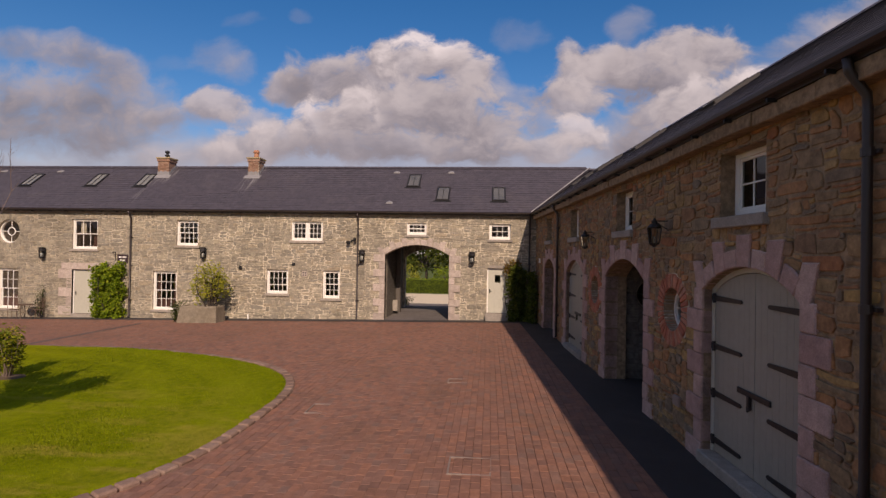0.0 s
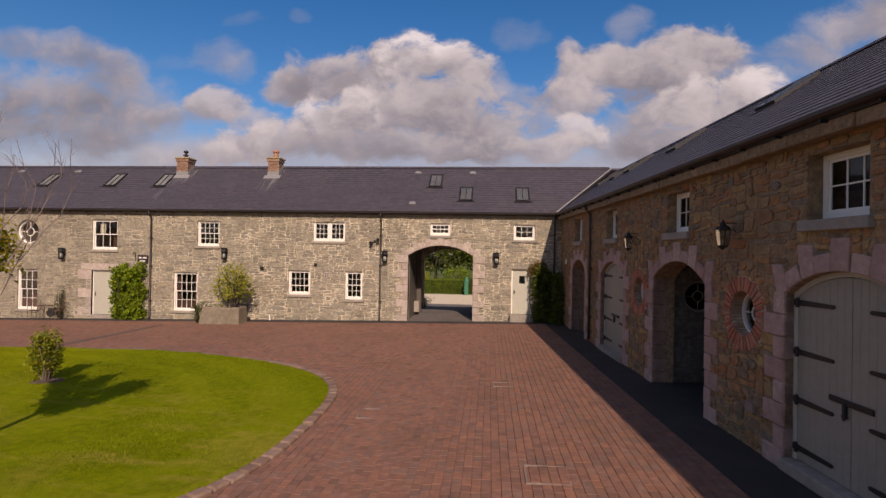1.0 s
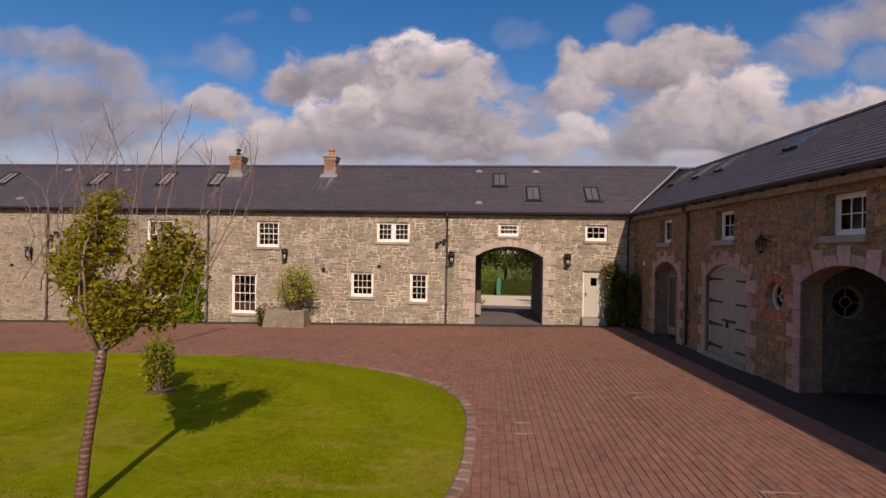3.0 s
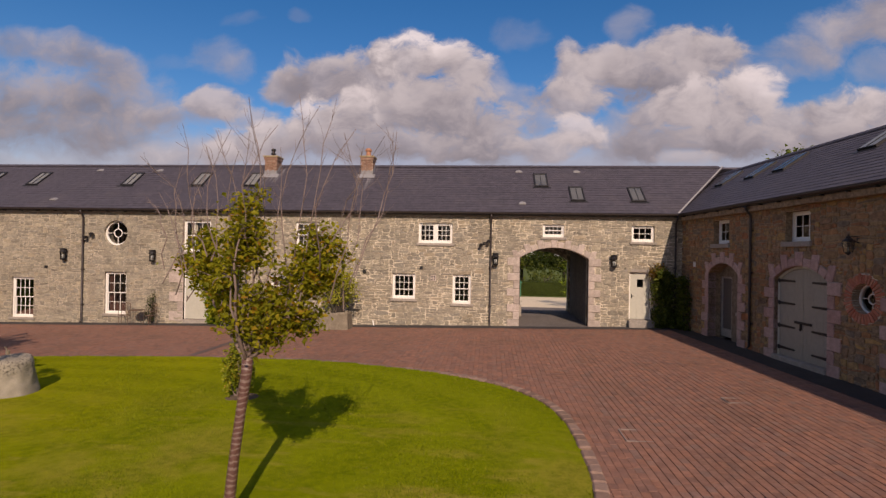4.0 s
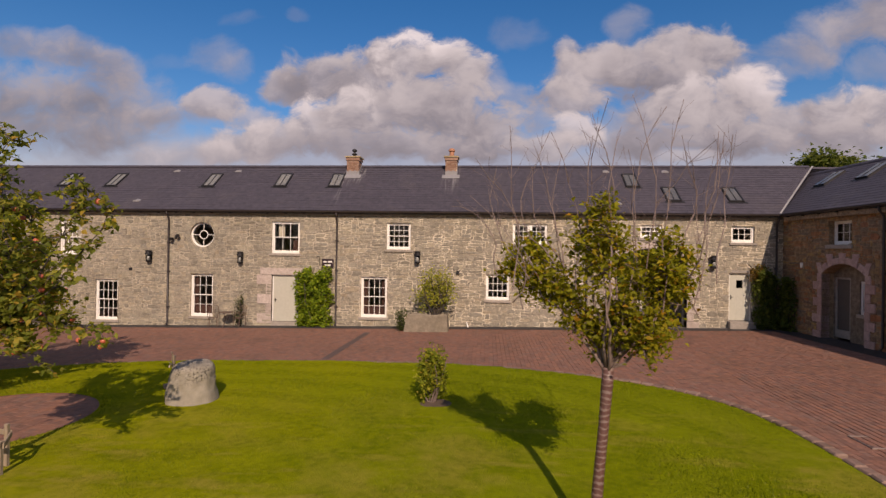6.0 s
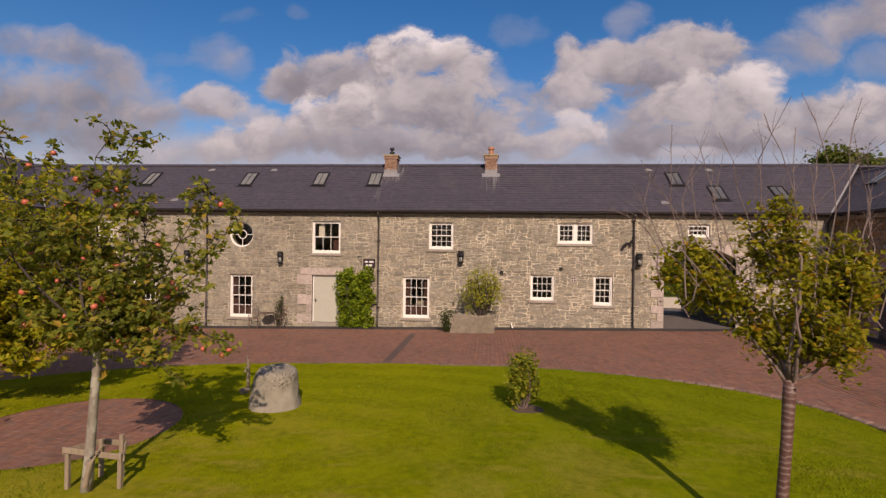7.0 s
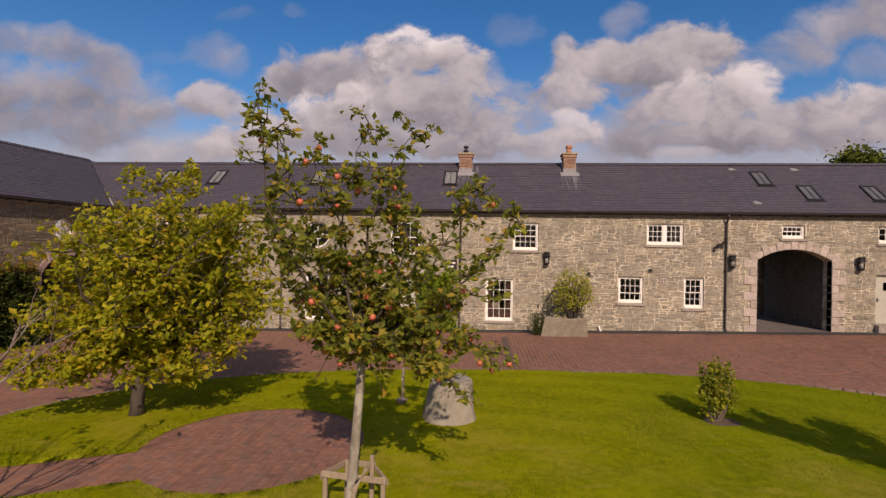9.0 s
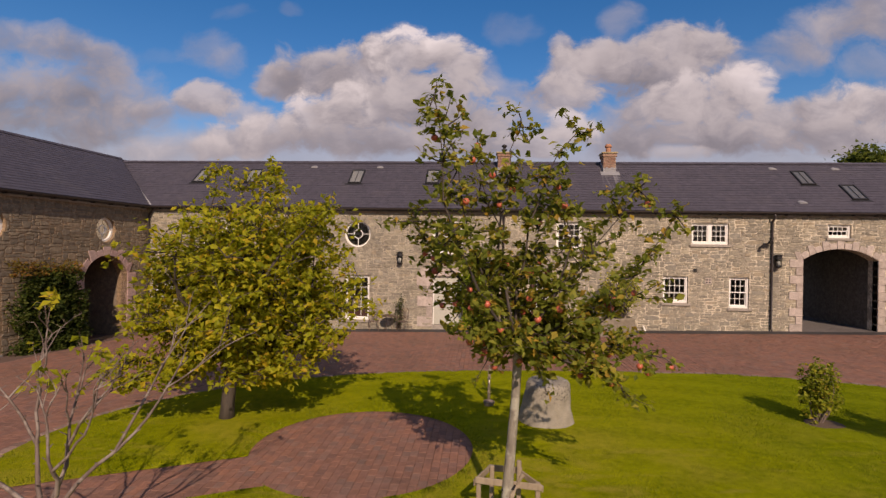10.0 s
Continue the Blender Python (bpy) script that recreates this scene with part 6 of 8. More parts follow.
def rooflight(fn, u, t, w, h, label, tilt=0.07, sheen=None, glazing=None):
    """A rooflight with dark frame, two panes over a sheet toned like reflected sky, and a glazing bar, proud of the
    slates.
    """
    o, e1, e2 = Vector(fn(u, t)), None, None
    e1 = (Vector(fn(u + 1, t)) - o).normalized()
    e2 = (Vector(fn(u, t + 1)) - o).normalized()
    n = e1.cross(e2).normalized()
    if n.z < 0:
        n = -n
    ob = thing("rooflight", o, label, "rooflight", "rooflights in the slate roofs")
    q = lambda x, y, z: tuple(o + e1 * x + e2 * y + n * z)
    f, gz_ = (0.04, tilt + 0.002) if glazing else (0.07, tilt - 0.02)
    sheen = sheen or M_DULLLEAD
    fr = MB().box(-w / 2, -w / 2 + f, 0, h, -0.02, tilt, 0.008, q).box(w / 2 - f, w / 2, 0, h, -0.02, tilt, 0.008, q)
    fr.box(-w / 2 + f, w / 2 - f, 0, f, -0.02, tilt, 0.008, q).box(-w / 2 + f, w / 2 - f, h - f, h, -0.02, tilt, 0.008, q)
    sash = part("frame", fr, M_IRON, ob, "black metal frame")
    part("glazing_bar", MB().box(-0.012, 0.012, f, h - f, tilt - 0.03, gz_ + 0.015, 0.003, q), M_IRON, sash)
    for a, b in ((-w / 2 + f, -0.012), (0.012, w / 2 - f)):
        part("pane", MB().add([q(a, f, gz_), q(b, f, gz_), q(b, h - f, gz_), q(a, h - f, gz_)], [(0, 1, 2, 3)]), glazing or M_ROOFGLASS, sash)
    part("flashing", MB().box(-w / 2 - 0.1, w / 2 + 0.1, -0.12, 0, 0.012, 0.022, 0, q), M_IRON, ob)
    # Added sheet whose colour stands in for sky mirrored in the panes.
    part("blind", MB().box(-w / 2 + f, w / 2 - f, f, h - f, 0.018, gz_ - (0.006 if glazing else 0.02), 0, q), sheen, ob, "pale sheet drawn behind the panes")


def t_of(y):
    return (y - 24.56 + OVER) / n_k[0]


for x, y in ((-32.36, 25.88), (-29.74, 25.88), (-24.48, 25.88), (-20.72, 25.9), (-17.95, 25.9)):
    rooflight(n_fn, x, t_of(y), 0.66, 1.24, "black framed rooflight in the sunlit slates", 0.07, M_SKY_SHEEN)
for x, y in ((-3.52, 25.97), (-1.95, 25.02), (0.74, 25.01)):
    rooflight(n_fn, x, t_of(y), 0.66, 1.18, "black framed rooflight in slates above the archway")
for s in (-0.1, 2.2, 4.0, 7.95, 12.6):
    rooflight(e_fn, s, e_len * 0.58, 0.66, 1.1, "black framed rooflight on the wing roof, white sheet for sky reflection", 0.09, M_WHITE, M_LAMPGLASS)


def roof_vent(fn, u, t):
    o = Vector(fn(u, t))
    mb = MB()
    for k in range(7):
        a = math.pi * k / 6
        mb.v += [(o.x + 0.17 * math.cos(a), o.y - 0.02, o.z + 0.02 + 0.09 * math.sin(a)), (o.x + 0.17 * math.cos(a), o.y + 0.30, o.z + 0.16 + 0.05 * math.sin(a))]
    mb.f += [(2 * k, 2 * k + 2, 2 * k + 3, 2 * k + 1) for k in range(6)] + [tuple(range(0, 14, 2))]
    solid("roof_vent", mb, M_DULLLEAD, "small grey hooded roof vent in the slates", "roof vent", "roof vents")


for x, y in ((-4.54, 27.0), (-1.7, 27.0), (-4.47, 24.75), (-26.86, 27.0), (-23.47, 27.0), (-27.48, 24.75)):
    roof_vent(n_fn, x, t_of(y))


def chimney(x0, x1, cowl):
    ob = thing("chimney", ((x0 + x1) / 2, 27.2, 6.8), "short red brick chimney stack with %s" % ("dark cowl" if cowl else "clay pot"), "chimney", "brick chimneys on the long roof")
    y0, y1, z0, z1 = 26.78, 27.42, 6.6, 7.80
    part("stack_core", MB().box(x0 + 0.015, x1 - 0.015, y0 + 0.015, y1 - 0.015, z0, z1, 0), M_MORTAR, ob)
    bl, bh = 0.225, 0.075
    zz, row = z0, 0
    bricks = MB()
    while zz < z1 - 0.01:
        for side in range(4):
            L = x1 - x0 if side < 2 else y1 - y0
            u = -bl / 2 if row % 2 else 0.0
            while u < L - 0.02:
                a, b = max(u, 0) + 0.005, min(u + bl, L) - 0.005
                if b - a > 0.03:
                    if side < 2:
                        yy = (y0, y0 + 0.1) if side == 0 else (y1 - 0.1, y1)
                        bricks.box(x0 + a, x0 + b, *yy, zz + 0.005, zz + bh - 0.005, 0)
                    else:
                        xx = (x0, x0 + 0.1) if side == 2 else (x1 - 0.1, x1)
                        bricks.box(*xx, y0 + max(a, 0.1), y0 + min(b, L - 0.1) if min(b, L - 0.1) > max(a, 0.1) else y0 + max(a, 0.1) + 0.01, zz + 0.005, zz + bh - 0.005, 0)
                u += bl
        zz += bh
        row += 1
    part("brickwork", bricks, M_CHIM, ob, kind="stuff")
    part("corbel_course", MB().box(x0 - 0.035, x1 + 0.035, y0 - 0.035, y1 + 0.035, z1 - 0.15, z1 - 0.004, 0.006), M_CHIM, ob)
    part("capping", MB().box(x0 - 0.075, x1 + 0.075, y0 - 0.075, y1 + 0.075, z1, z1 + 0.075, 0.012), M_CAP, ob, "buff stone capping course")
    c = ((x0 + x1) / 2, (y0 + y1) / 2, z1 + 0.075)
    if cowl:
        part("cowl", MB().lathe([(0.09, 0), (0.075, 0.10), (0.13, 0.12), (0.14, 0.17), (0.07, 0.20), (0.06, 0.27), (0.12, 0.29), (0.12, 0.38), (0.05, 0.42), (0.01, 0.43)], 14, c), M_IRON, ob, "dark metal cowl", smooth=True)
    else:
        part("chimney_pot", MB().lathe([(0.15, 0), (0.125, 0.05), (0.12, 0.27), (0.17, 0.29), (0.17, 0.35), (0.14, 0.36), (0.13, 0.42), (0.10, 0.43)], 16, c), M_CLAYPOT, ob, "terracotta pot")
    fl = MB().box(x0 - 0.14, x1 + 0.14, y0 - 0.24, y0 - 0.002, z0 + 0.0, z0 + 0.02, 0, lambda x, y, z: (x, y, n_fn(x, t_of(y))[2] + 0.03 + (z - z0)))
    for k in range(5):
        a = x0 - 0.012 + (x1 - x0 + 0.024) * k / 5
        part("lead_step", MB().box(a, a + (x1 - x0 + 0.024) / 5 - 0.004, y0 - 0.012, y0 + 0.02, 6.62, 7.10 + 0.04 * (k % 2), 0.004), M_DULLLEAD, ob)
    for q0, q1 in ((x0 - 0.012, x0 + 0.02), (x1 - 0.02, x1 + 0.012)):
        for k in range(4):
            y = y0 + (y1 - y0) * k / 4
            part("lead_step", MB().box(q0, q1, y, y + (y1 - y0) / 4 - 0.004, 6.62, n_fn(0, t_of(y))[2] + 0.26, 0.004), M_DULLLEAD, ob)
    part("flashing", fl, M_DULLLEAD, ob, "grey lead apron flashing")


chimney(-17.57, -16.93, True)
chimney(-12.50, -11.90, False)

# ---- wall fittings ----
def lantern(W, s, z, arm, label, hang=False):
    """A black wall lantern: backplate, bracket, glazed body, hood and finial."""
    ob = thing("wall_lantern", W.p(s, z, 0), label, "wall lantern", "black lanterns on the walls")
    o = Vector(W.p(s, z, 0))
    ob.matrix_basis = Matrix.Translation(o) @ Matrix(((W.u.x, W.n.x, 0, 0), (W.u.y, W.n.y, 0, 0), (0, 0, 1, 0), (0, 0, 0, 1))) @ Matrix.Scale(0.72 if hang else 1.0, 4)

    def put(name, mb, mat, lab="", smooth=False):
        me = mesh_of(name, mb, mat, None, smooth)
        c = new(name, me)
        c.parent = ob
        return tagged(c, lab)

    put("backplate", MB().box(-0.05, 0.05, 0.0, 0.02, -0.12 if not hang else 0.1, 0.16 if not hang else 0.36, 0.005), M_IRON)
    y = arm
    if hang:
        put("brace", MB().tube([(0, 0.015, 0.14), (0, y * 0.5, 0.22), (0, y, 0.34)], 0.012, 8), M_IRON)
        put("arm", MB().tube([(0, 0.015, 0.34), (0, y + 0.04, 0.34)], 0.014, 8), M_IRON)
        put("hanger", MB().tube([(0, y, 0.35), (0, y, 0.24)], 0.012, 8), M_IRON)
    else:
        put("bracket", MB().tube([(0, 0.015, 0.10), (0, y * 0.6, 0.13), (0, y, 0.12)], 0.016, 8), M_IRON)
    if not hang:
        for k in range(8):
            w, v = 2 * math.pi * k / 8, 2 * math.pi * (k + 1) / 8
            r0, r1 = 0.105, 0.125
            put("cage_bar", MB().tube([(r0 * math.cos(w), y + r0 * math.sin(w), -0.20), (r1 * math.cos(w), y + r1 * math.sin(w), 0.10)], 0.008, 6), M_IRON)
            put("pane", MB().add([(r0 * math.cos(w), y + r0 * math.sin(w), -0.20), (r0 * math.cos(v), y + r0 * math.sin(v), -0.20), (r1 * math.cos(v), y + r1 * math.sin(v), 0.10), (r1 * math.cos(w), y + r1 * math.sin(w), 0.10)], [(0, 1, 2, 3)]), M_LAMPGLASS)
        put("base", MB().lathe([(0.03, -0.29), (0.10, -0.26), (0.13, -0.22), (0.13, -0.19), (0.11, -0.18)], 8, (0, y, 0)), M_IRON)
        put("hood", MB().lathe([(0.12, 0.09), (0.15, 0.10), (0.15, 0.15), (0.13, 0.18), (0.13, 0.24), (0.15, 0.25), (0.15, 0.28), (0.03, 0.31)], 8, (0, y, 0)), M_IRON)
        put("reflector", MB().lathe([(0.07, -0.18), (0.075, -0.02), (0.03, 0.02)], 10, (0, y, 0)), M_WHITE, "pale unlit lamp", True)
        return ob
    a, b, h0, h1 = 0.085, 0.125, -0.21, 0.17
    for sx in (-1, 1):
        for sy in (-1, 1):
            put("corner_bar", MB().tube([(sx * a, y + sy * a, h0), (sx * b, y + sy * b, h1)], 0.011, 6), M_IRON)
    for k in range(4):
        c, s_ = math.cos(k * math.pi / 2), math.sin(k * math.pi / 2)
        r = lambda x, yy, zz: (c * x - s_ * yy, y + s_ * x + c * yy, zz)
        put("pane", MB().add([r(-a, a, h0), r(a, a, h0), r(b, b, h1), r(-b, b, h1)], [(0, 1, 2, 3)]), M_LAMPGLASS)
    put("base", MB().lathe([(0.03, h0 - 0.09), (0.05, h0 - 0.06), (0.10, h0 - 0.03), (0.125, h0), (0.12, h0 + 0.012)], 4, (0, y, 0)), M_IRON)
    hood = MB().lathe([(0.165, h1 - 0.005), (0.175, h1 + 0.015), (0.13, h1 + 0.07), (0.07, h1 + 0.10), (0.07, h1 + 0.15), (0.09, h1 + 0.16), (0.03, h1 + 0.20), (0.015, h1 + 0.25)], 8, (0, y, 0))
    put("hood", hood, M_IRON)
    put("lamp", MB().lathe([(0.013, h0 + 0.01), (0.014, h0 + 0.12), (0.010, h0 + 0.15), (0.002, h0 + 0.17)], 10, (0, y, 0)), M_CURTAIN, "unlit cream candle lamp", True)


for x in (-26.54, -21.97, -13.52, -5.66, -0.47):
    lantern(NORTH, fx(x), 2.76 if x > -15 else 2.62, 0.17, "black wall lantern with clear panes on stone wall, unlit")
for s in (9.72, 14.50):
    lantern(EAST, s, 3.36, 0.34, "black lantern hung from an iron bracket on the shaded wall, unlit", True)


def board(W, s0, s1, z0, z1):
    ob = thing("name_board", W.p((s0 + s1) / 2, z0), "small dark plum name board with two pale lines of lettering", "sign")
    part("panel", MB().box(s0, s1, 0.012, 0.04, z0, z1, 0.006, W.b), M_SIGN, ob)
    h = z1 - z0
    for z, a, b in ((z0 + 0.60 * h, 0.14, 0.50), (z0 + 0.60 * h, 0.60, 0.86), (z0 + 0.22 * h, 0.26, 0.76)):
        part("lettering_bar", MB().box(s0 + (s1 - s0) * a, s0 + (s1 - s0) * b, 0.0405, 0.044, z, z + 0.18 * h, 0, W.b), M_LETTER, ob)
    part("hook", MB().tube([W.p(s1 + 0.1, z0 + 0.1, 0.03), W.p(s1 + 0.1, z1 + 0.12, 0.05), W.p(s1 + 0.24, z1 + 0.12, 0.05), W.p(s1 + 0.24, z1 + 0.02, 0.02)], 0.014, 6), M_IRON, ob)


board(NORTH, fx(-17.48), fx(-18.04), 2.21, 2.63)


def wall_box(W, s, z, w, h, d, mat, name, label, cat):
    mb = MB().box(s - w / 2, s + w / 2, 0.0, d, z - h / 2, z + h / 2, 0.01, W.b)
    return solid(name, mb, mat, label, cat)


wall_box(NORTH, fx(-9.03), 2.32, 0.15, 0.15, 0.05, M_IRON, "vent_box", "small dark square vent on the stone wall", "vent")
vg = thing("air_grille", NORTH.p(fx(-8.47), 1.78), "small round-holed terracotta air grille in the wall", "vent")
part("plate", MB().box(fx(-8.47) - 0.13, fx(-8.47) + 0.13, 0.006, 0.026, 1.73, 1.99, 0.006, NORTH.b), M_SANDF, vg)
for dx in (-0.055, 0.055):
    for dz in (-0.055, 0.055):
        part("hole_plug", MB().ring((fx(-8.47) + dx, 1.86 + dz), 0.012, 0.035, 0.02, 0.03, NORTH.p, 12), M_IRON, vg)
wall_box(NORTH, fx(-11.67), 2.11, 0.14, 0.16, 0.10, M_IRON, "wall_speaker", "small black box fixed to the stone wall", "fitting")
wall_box(NORTH, fx(-27.55), 2.0, 0.15, 0.13, 0.05, M_IRON, "vent_box", "small dark vent above the tall window", "vent")
wall_box(EAST, 15.02, 0.60, 0.22, 0.16, 0.07, M_STEEL, "meter_box", "small pale grey box low on the shaded wall", "service box")
wall_box(EAST, 1.25, 2.72, 0.12, 0.2, 0.07, M_WHITE, "alarm_box", "small white box beside the entry arch", "fitting")


def spot(W, s, z, d):
    ob = thing("security_light", W.p(s, z, 0), "pair of small black security lamps on the wall, unlit", "security light")
    part("mount", MB().box(s - 0.05, s + 0.05, 0.0, 0.05, z - 0.06, z + 0.06, 0.008, W.b), M_IRON, ob)
    for k, dz in ((-0.16, 0.10), (0.12, -0.06)):
        part("lamp_head", MB().tube([W.p(s + k, z + dz, 0.10), W.p(s + k * 1.2, z + dz - 0.03, 0.26)], [0.055, 0.085], 10), M_IRON, ob)
        part("arm", MB().tube([W.p(s, z, 0.04), W.p(s + k, z + dz, 0.12)], 0.016, 6), M_IRON, ob)


spot(NORTH, fx(-6.18), 3.48, 0)
spot(NORTH, fx(-25.25), 3.55, 0)


# ---- plants ----
def leaf_mesh(name, pts, size, seed, mat, parent, label="", up=0.35, droop=0.0):
    """Folded pointed leaves at pts."""
    r = np.random.default_rng(seed)
    p = np.asarray(pts, float)
    n = len(p)
    d = r.normal(size=(n, 3))
    d[:, 2] = d[:, 2] * 0.6 - droop
    d /= np.linalg.norm(d, axis=1, keepdims=True) + 1e-9
    nv = r.normal(size=(n, 3))
    nv[:, 2] = np.abs(nv[:, 2]) + up * 2.6
    nv[:, 1] -= up * 1.8
    s = np.cross(d, nv)
    s /= np.linalg.norm(s, axis=1, keepdims=True) + 1e-9
    nn = np.cross(s, d)
    L = size * r.uniform(0.65, 1.25, (n, 1))
    w = L * r.uniform(0.26, 0.36, (n, 1))
    base, tip = p - d * L * 0.5, p + d * L * 0.5 - nn * L * 0.12
    m = p - d * L * 0.06
    lft, rgt = m + s * w + nn * w * 0.35, m - s * w + nn * w * 0.35
    mid = p + d * L * 0.04
    v = np.stack([base, lft, tip, rgt, mid], 1).reshape(-1, 3) - np.array(world_loc(parent))
    k = np.arange(n) * 5
    f = np.concatenate([np.stack([k, k + 4, k + 1], 1), np.stack([k + 1, k + 4, k + 2], 1), np.stack([k, k + 3, k + 4], 1), np.stack([k + 4, k + 3, k + 2], 1)])
    me = bpy.data.meshes.new(name)
    me.from_pydata(v.tolist(), [], f.tolist())
    me.materials.append(mat)
    ob = new(name, me)
    ob.parent = parent
    return tagged(ob, label)


def bend(a, b, r, k=0.12, n=5, sag=0.0):
    """A slightly crooked line from a to b."""
    a, b = Vector(a), Vector(b)
    L = (b - a).length
    o = Vector((r.gauss(0, 1), r.gauss(0, 1), r.gauss(0, 0.6))) * L * k
    return [a.lerp(b, i / n) + o * math.sin(math.pi * i / n) + Vector((0, 0, -sag * L * (i / n) ** 2)) + Vector((r.gauss(0, 1), r.gauss(0, 1), r.gauss(0, 1))) * L * 0.012 * (0 < i < n) for i in range(n + 1)]


def clump_tree(name, base, trunk, fork_r, ends, label, cat, leafmat, barkmat, twigmat, leaf_size, per, spread, seed, tips=6, droop=0.0, fruit=0, twig_len=0.5, limb_r=0.05, first=2):
    """A tree from its trunk line, the ends of its limbs (x, y, z, clump size), twigs with leaves round each limb."""
    r = random.Random(seed)
    b = Vector(base)
    ob = thing(name, b, label, cat)
    tr = [b + Vector(t[:3]) for t in trunk]
    part("trunk", MB().tube(tr, [t[3] for t in trunk], 14), barkmat, ob, smooth=True)
    limbs, twigs, pts, fruits = MB(), MB(), [], []
    top = tr[-1]
    for ex, ey, ez, size in ends:
        e = b + Vector((ex, ey, ez))
        start = top.lerp(tr[-2], r.random() * 0.45)
        line = bend(start, e, r, 0.10, 8)
        rad = [max(limb_r * (1 - i / 8.6), 0.006) for i in range(9)]
        part("limb", MB().tube(line, rad, 8), twigmat, ob, smooth=True)
        for _ in range(tips * 3):
            i = r.randint(first, 8)
            o = line[i]
            dirn = Vector((r.gauss(0, 1), r.gauss(0, 1), r.gauss(0.25, 0.8))).normalized()
            L = twig_len * size * r.uniform(0.5, 1.25)
            t_end = o + dirn * L
            tw = bend(o, t_end, r, 0.12, 4, droop * 0.5)
            twigs.tube(tw, [0.011, 0.009, 0.007, 0.005, 0.003], 5, False)
            for q in range(per):
                k = r.random() ** 0.7
                p = tw[min(4, int(k * 5))].lerp(tw[min(4, int(k * 5) + 1)], r.random())
                pts.append(p + Vector((r.gauss(0, 1), r.gauss(0, 1), r.gauss(0, 0.8))) * spread)
            if fruit and r.random() < fruit * (1.3 if tw[3].z < b.z + 3.2 else 0.45):
                fruits.append(tw[3] + Vector((0, 0, -0.06)))
    part("twig_mass", twigs, twigmat, ob, kind="stuff")
    leaf_mesh("crown", pts, leaf_size, seed, leafmat, ob, droop=droop)
    for f in fruits:
        s = r.uniform(0.036, 0.048)
        part("apple", MB().lathe([(0.003, s * 0.75), (s * 0.6, s * 0.85), (s, s * 0.25), (s * 0.97, -s * 0.25), (s * 0.6, -s * 0.85), (s * 0.1, -s * 0.8)], 10, f), M_APPLE, ob, smooth=True)
    return ob


def whips(parent, base, ends, r, mat, rad=0.012):
    """Long bare shoots that fork near their ends."""
    for s, e in ends:
        mb = MB()
        a, e = Vector(base) + Vector(s), Vector(base) + Vector(e)
        line = bend(a, e, r, 0.11, 7)
        mb.tube(line, [rad * (1 - i / 8) + 0.0022 for i in range(8)], 5, False)
        for k in (2, 3, 4, 5, 6):
            for _ in range(2):
                d = (line[k + 1] - line[k]).normalized()
                t = line[k] + (d * r.uniform(0.5, 1.0) + Vector((r.gauss(0, 0.5), r.gauss(0, 0.5), r.uniform(0, 0.5)))) * r.uniform(0.12, 0.34)
                mb.tube(bend(line[k], t, r, 0.08, 3), [rad * 0.42, rad * 0.34, rad * 0.26, rad * 0.16], 4, False)
        part("bare_shoot", mb, mat, parent, "long bare brown shoot")


# Cherry with banded bark on the lawn.
cb = (-9.02, 7.29, zg(-9.02, 7.29))
cherry = clump_tree("cherry_tree", cb, [(-0.05, -0.02, -0.05, 0.085), (-0.02, 0.0, 0.25, 0.07), (0.02, 0.02, 0.8, 0.062), (0.08, 0.06, 1.4, 0.06), (0.12, 0.10, 1.85, 0.068), (0.13, 0.10, 2.05, 0.066)],
    0.05, [(0.05, 0.26, 3.95, 0.6), (-0.13, 0.42, 3.68, 0.7), (0.19, 0.17, 3.6, 0.7), (0.01, 0.0, 3.35, 0.7), (1.1, 0.51, 3.45, 0.6), (0.88, 0.42, 3.5, 0.7), (0.78, 0.17, 3.3, 0.7), (1.06, 0.26, 3.1, 0.6), (0.65, 0.59, 3.2, 0.7), (-0.9, 0.85, 3.35, 0.6),
    (-0.72, 0.68, 3.5, 0.5), (-0.68, 0.51, 3.1, 0.6), (-0.99, 0.68, 3.15, 0.5), (-0.45, 0.34, 3.0, 0.6), (0.24, -0.09, 2.8, 0.7), (0.28, 0.42, 2.75, 0.7), (0.69, 0.09, 2.6, 0.7), (0.83, 0.34, 2.5, 0.6), (0.51, -0.17, 2.45, 0.6), (-0.17, 0.26, 2.6, 0.6), (0.12, 0.17, 2.45, 0.5)],
    "slender cherry tree with banded bark and thinning crown on lawn", "tree", L_CHERRY, B_CHERRY, B_TWIG, 0.08, 19, 0.075, 5, 8, 0.25, 0, 0.33, 0.024, 6)
rw = random.Random(8)
shoots = []
for k in range(26):
    f = -1.75 + 3.75 * (k + rw.random()) / 26
    y0 = rw.uniform(0.1, 1.1)
    top = (5.45 - 0.16 * abs(f - 0.5) ** 2) * rw.uniform(0.84, 1.0)
    shoots.append(((f * 0.72 + 0.05, y0 * 0.4, 2.8 + rw.uniform(-0.2, 0.5)), (f + rw.uniform(-0.12, 0.12), y0 + rw.uniform(-0.25, 0.25), top)))
whips(cherry, cb, shoots, rw, B_TWIG, 0.0065)

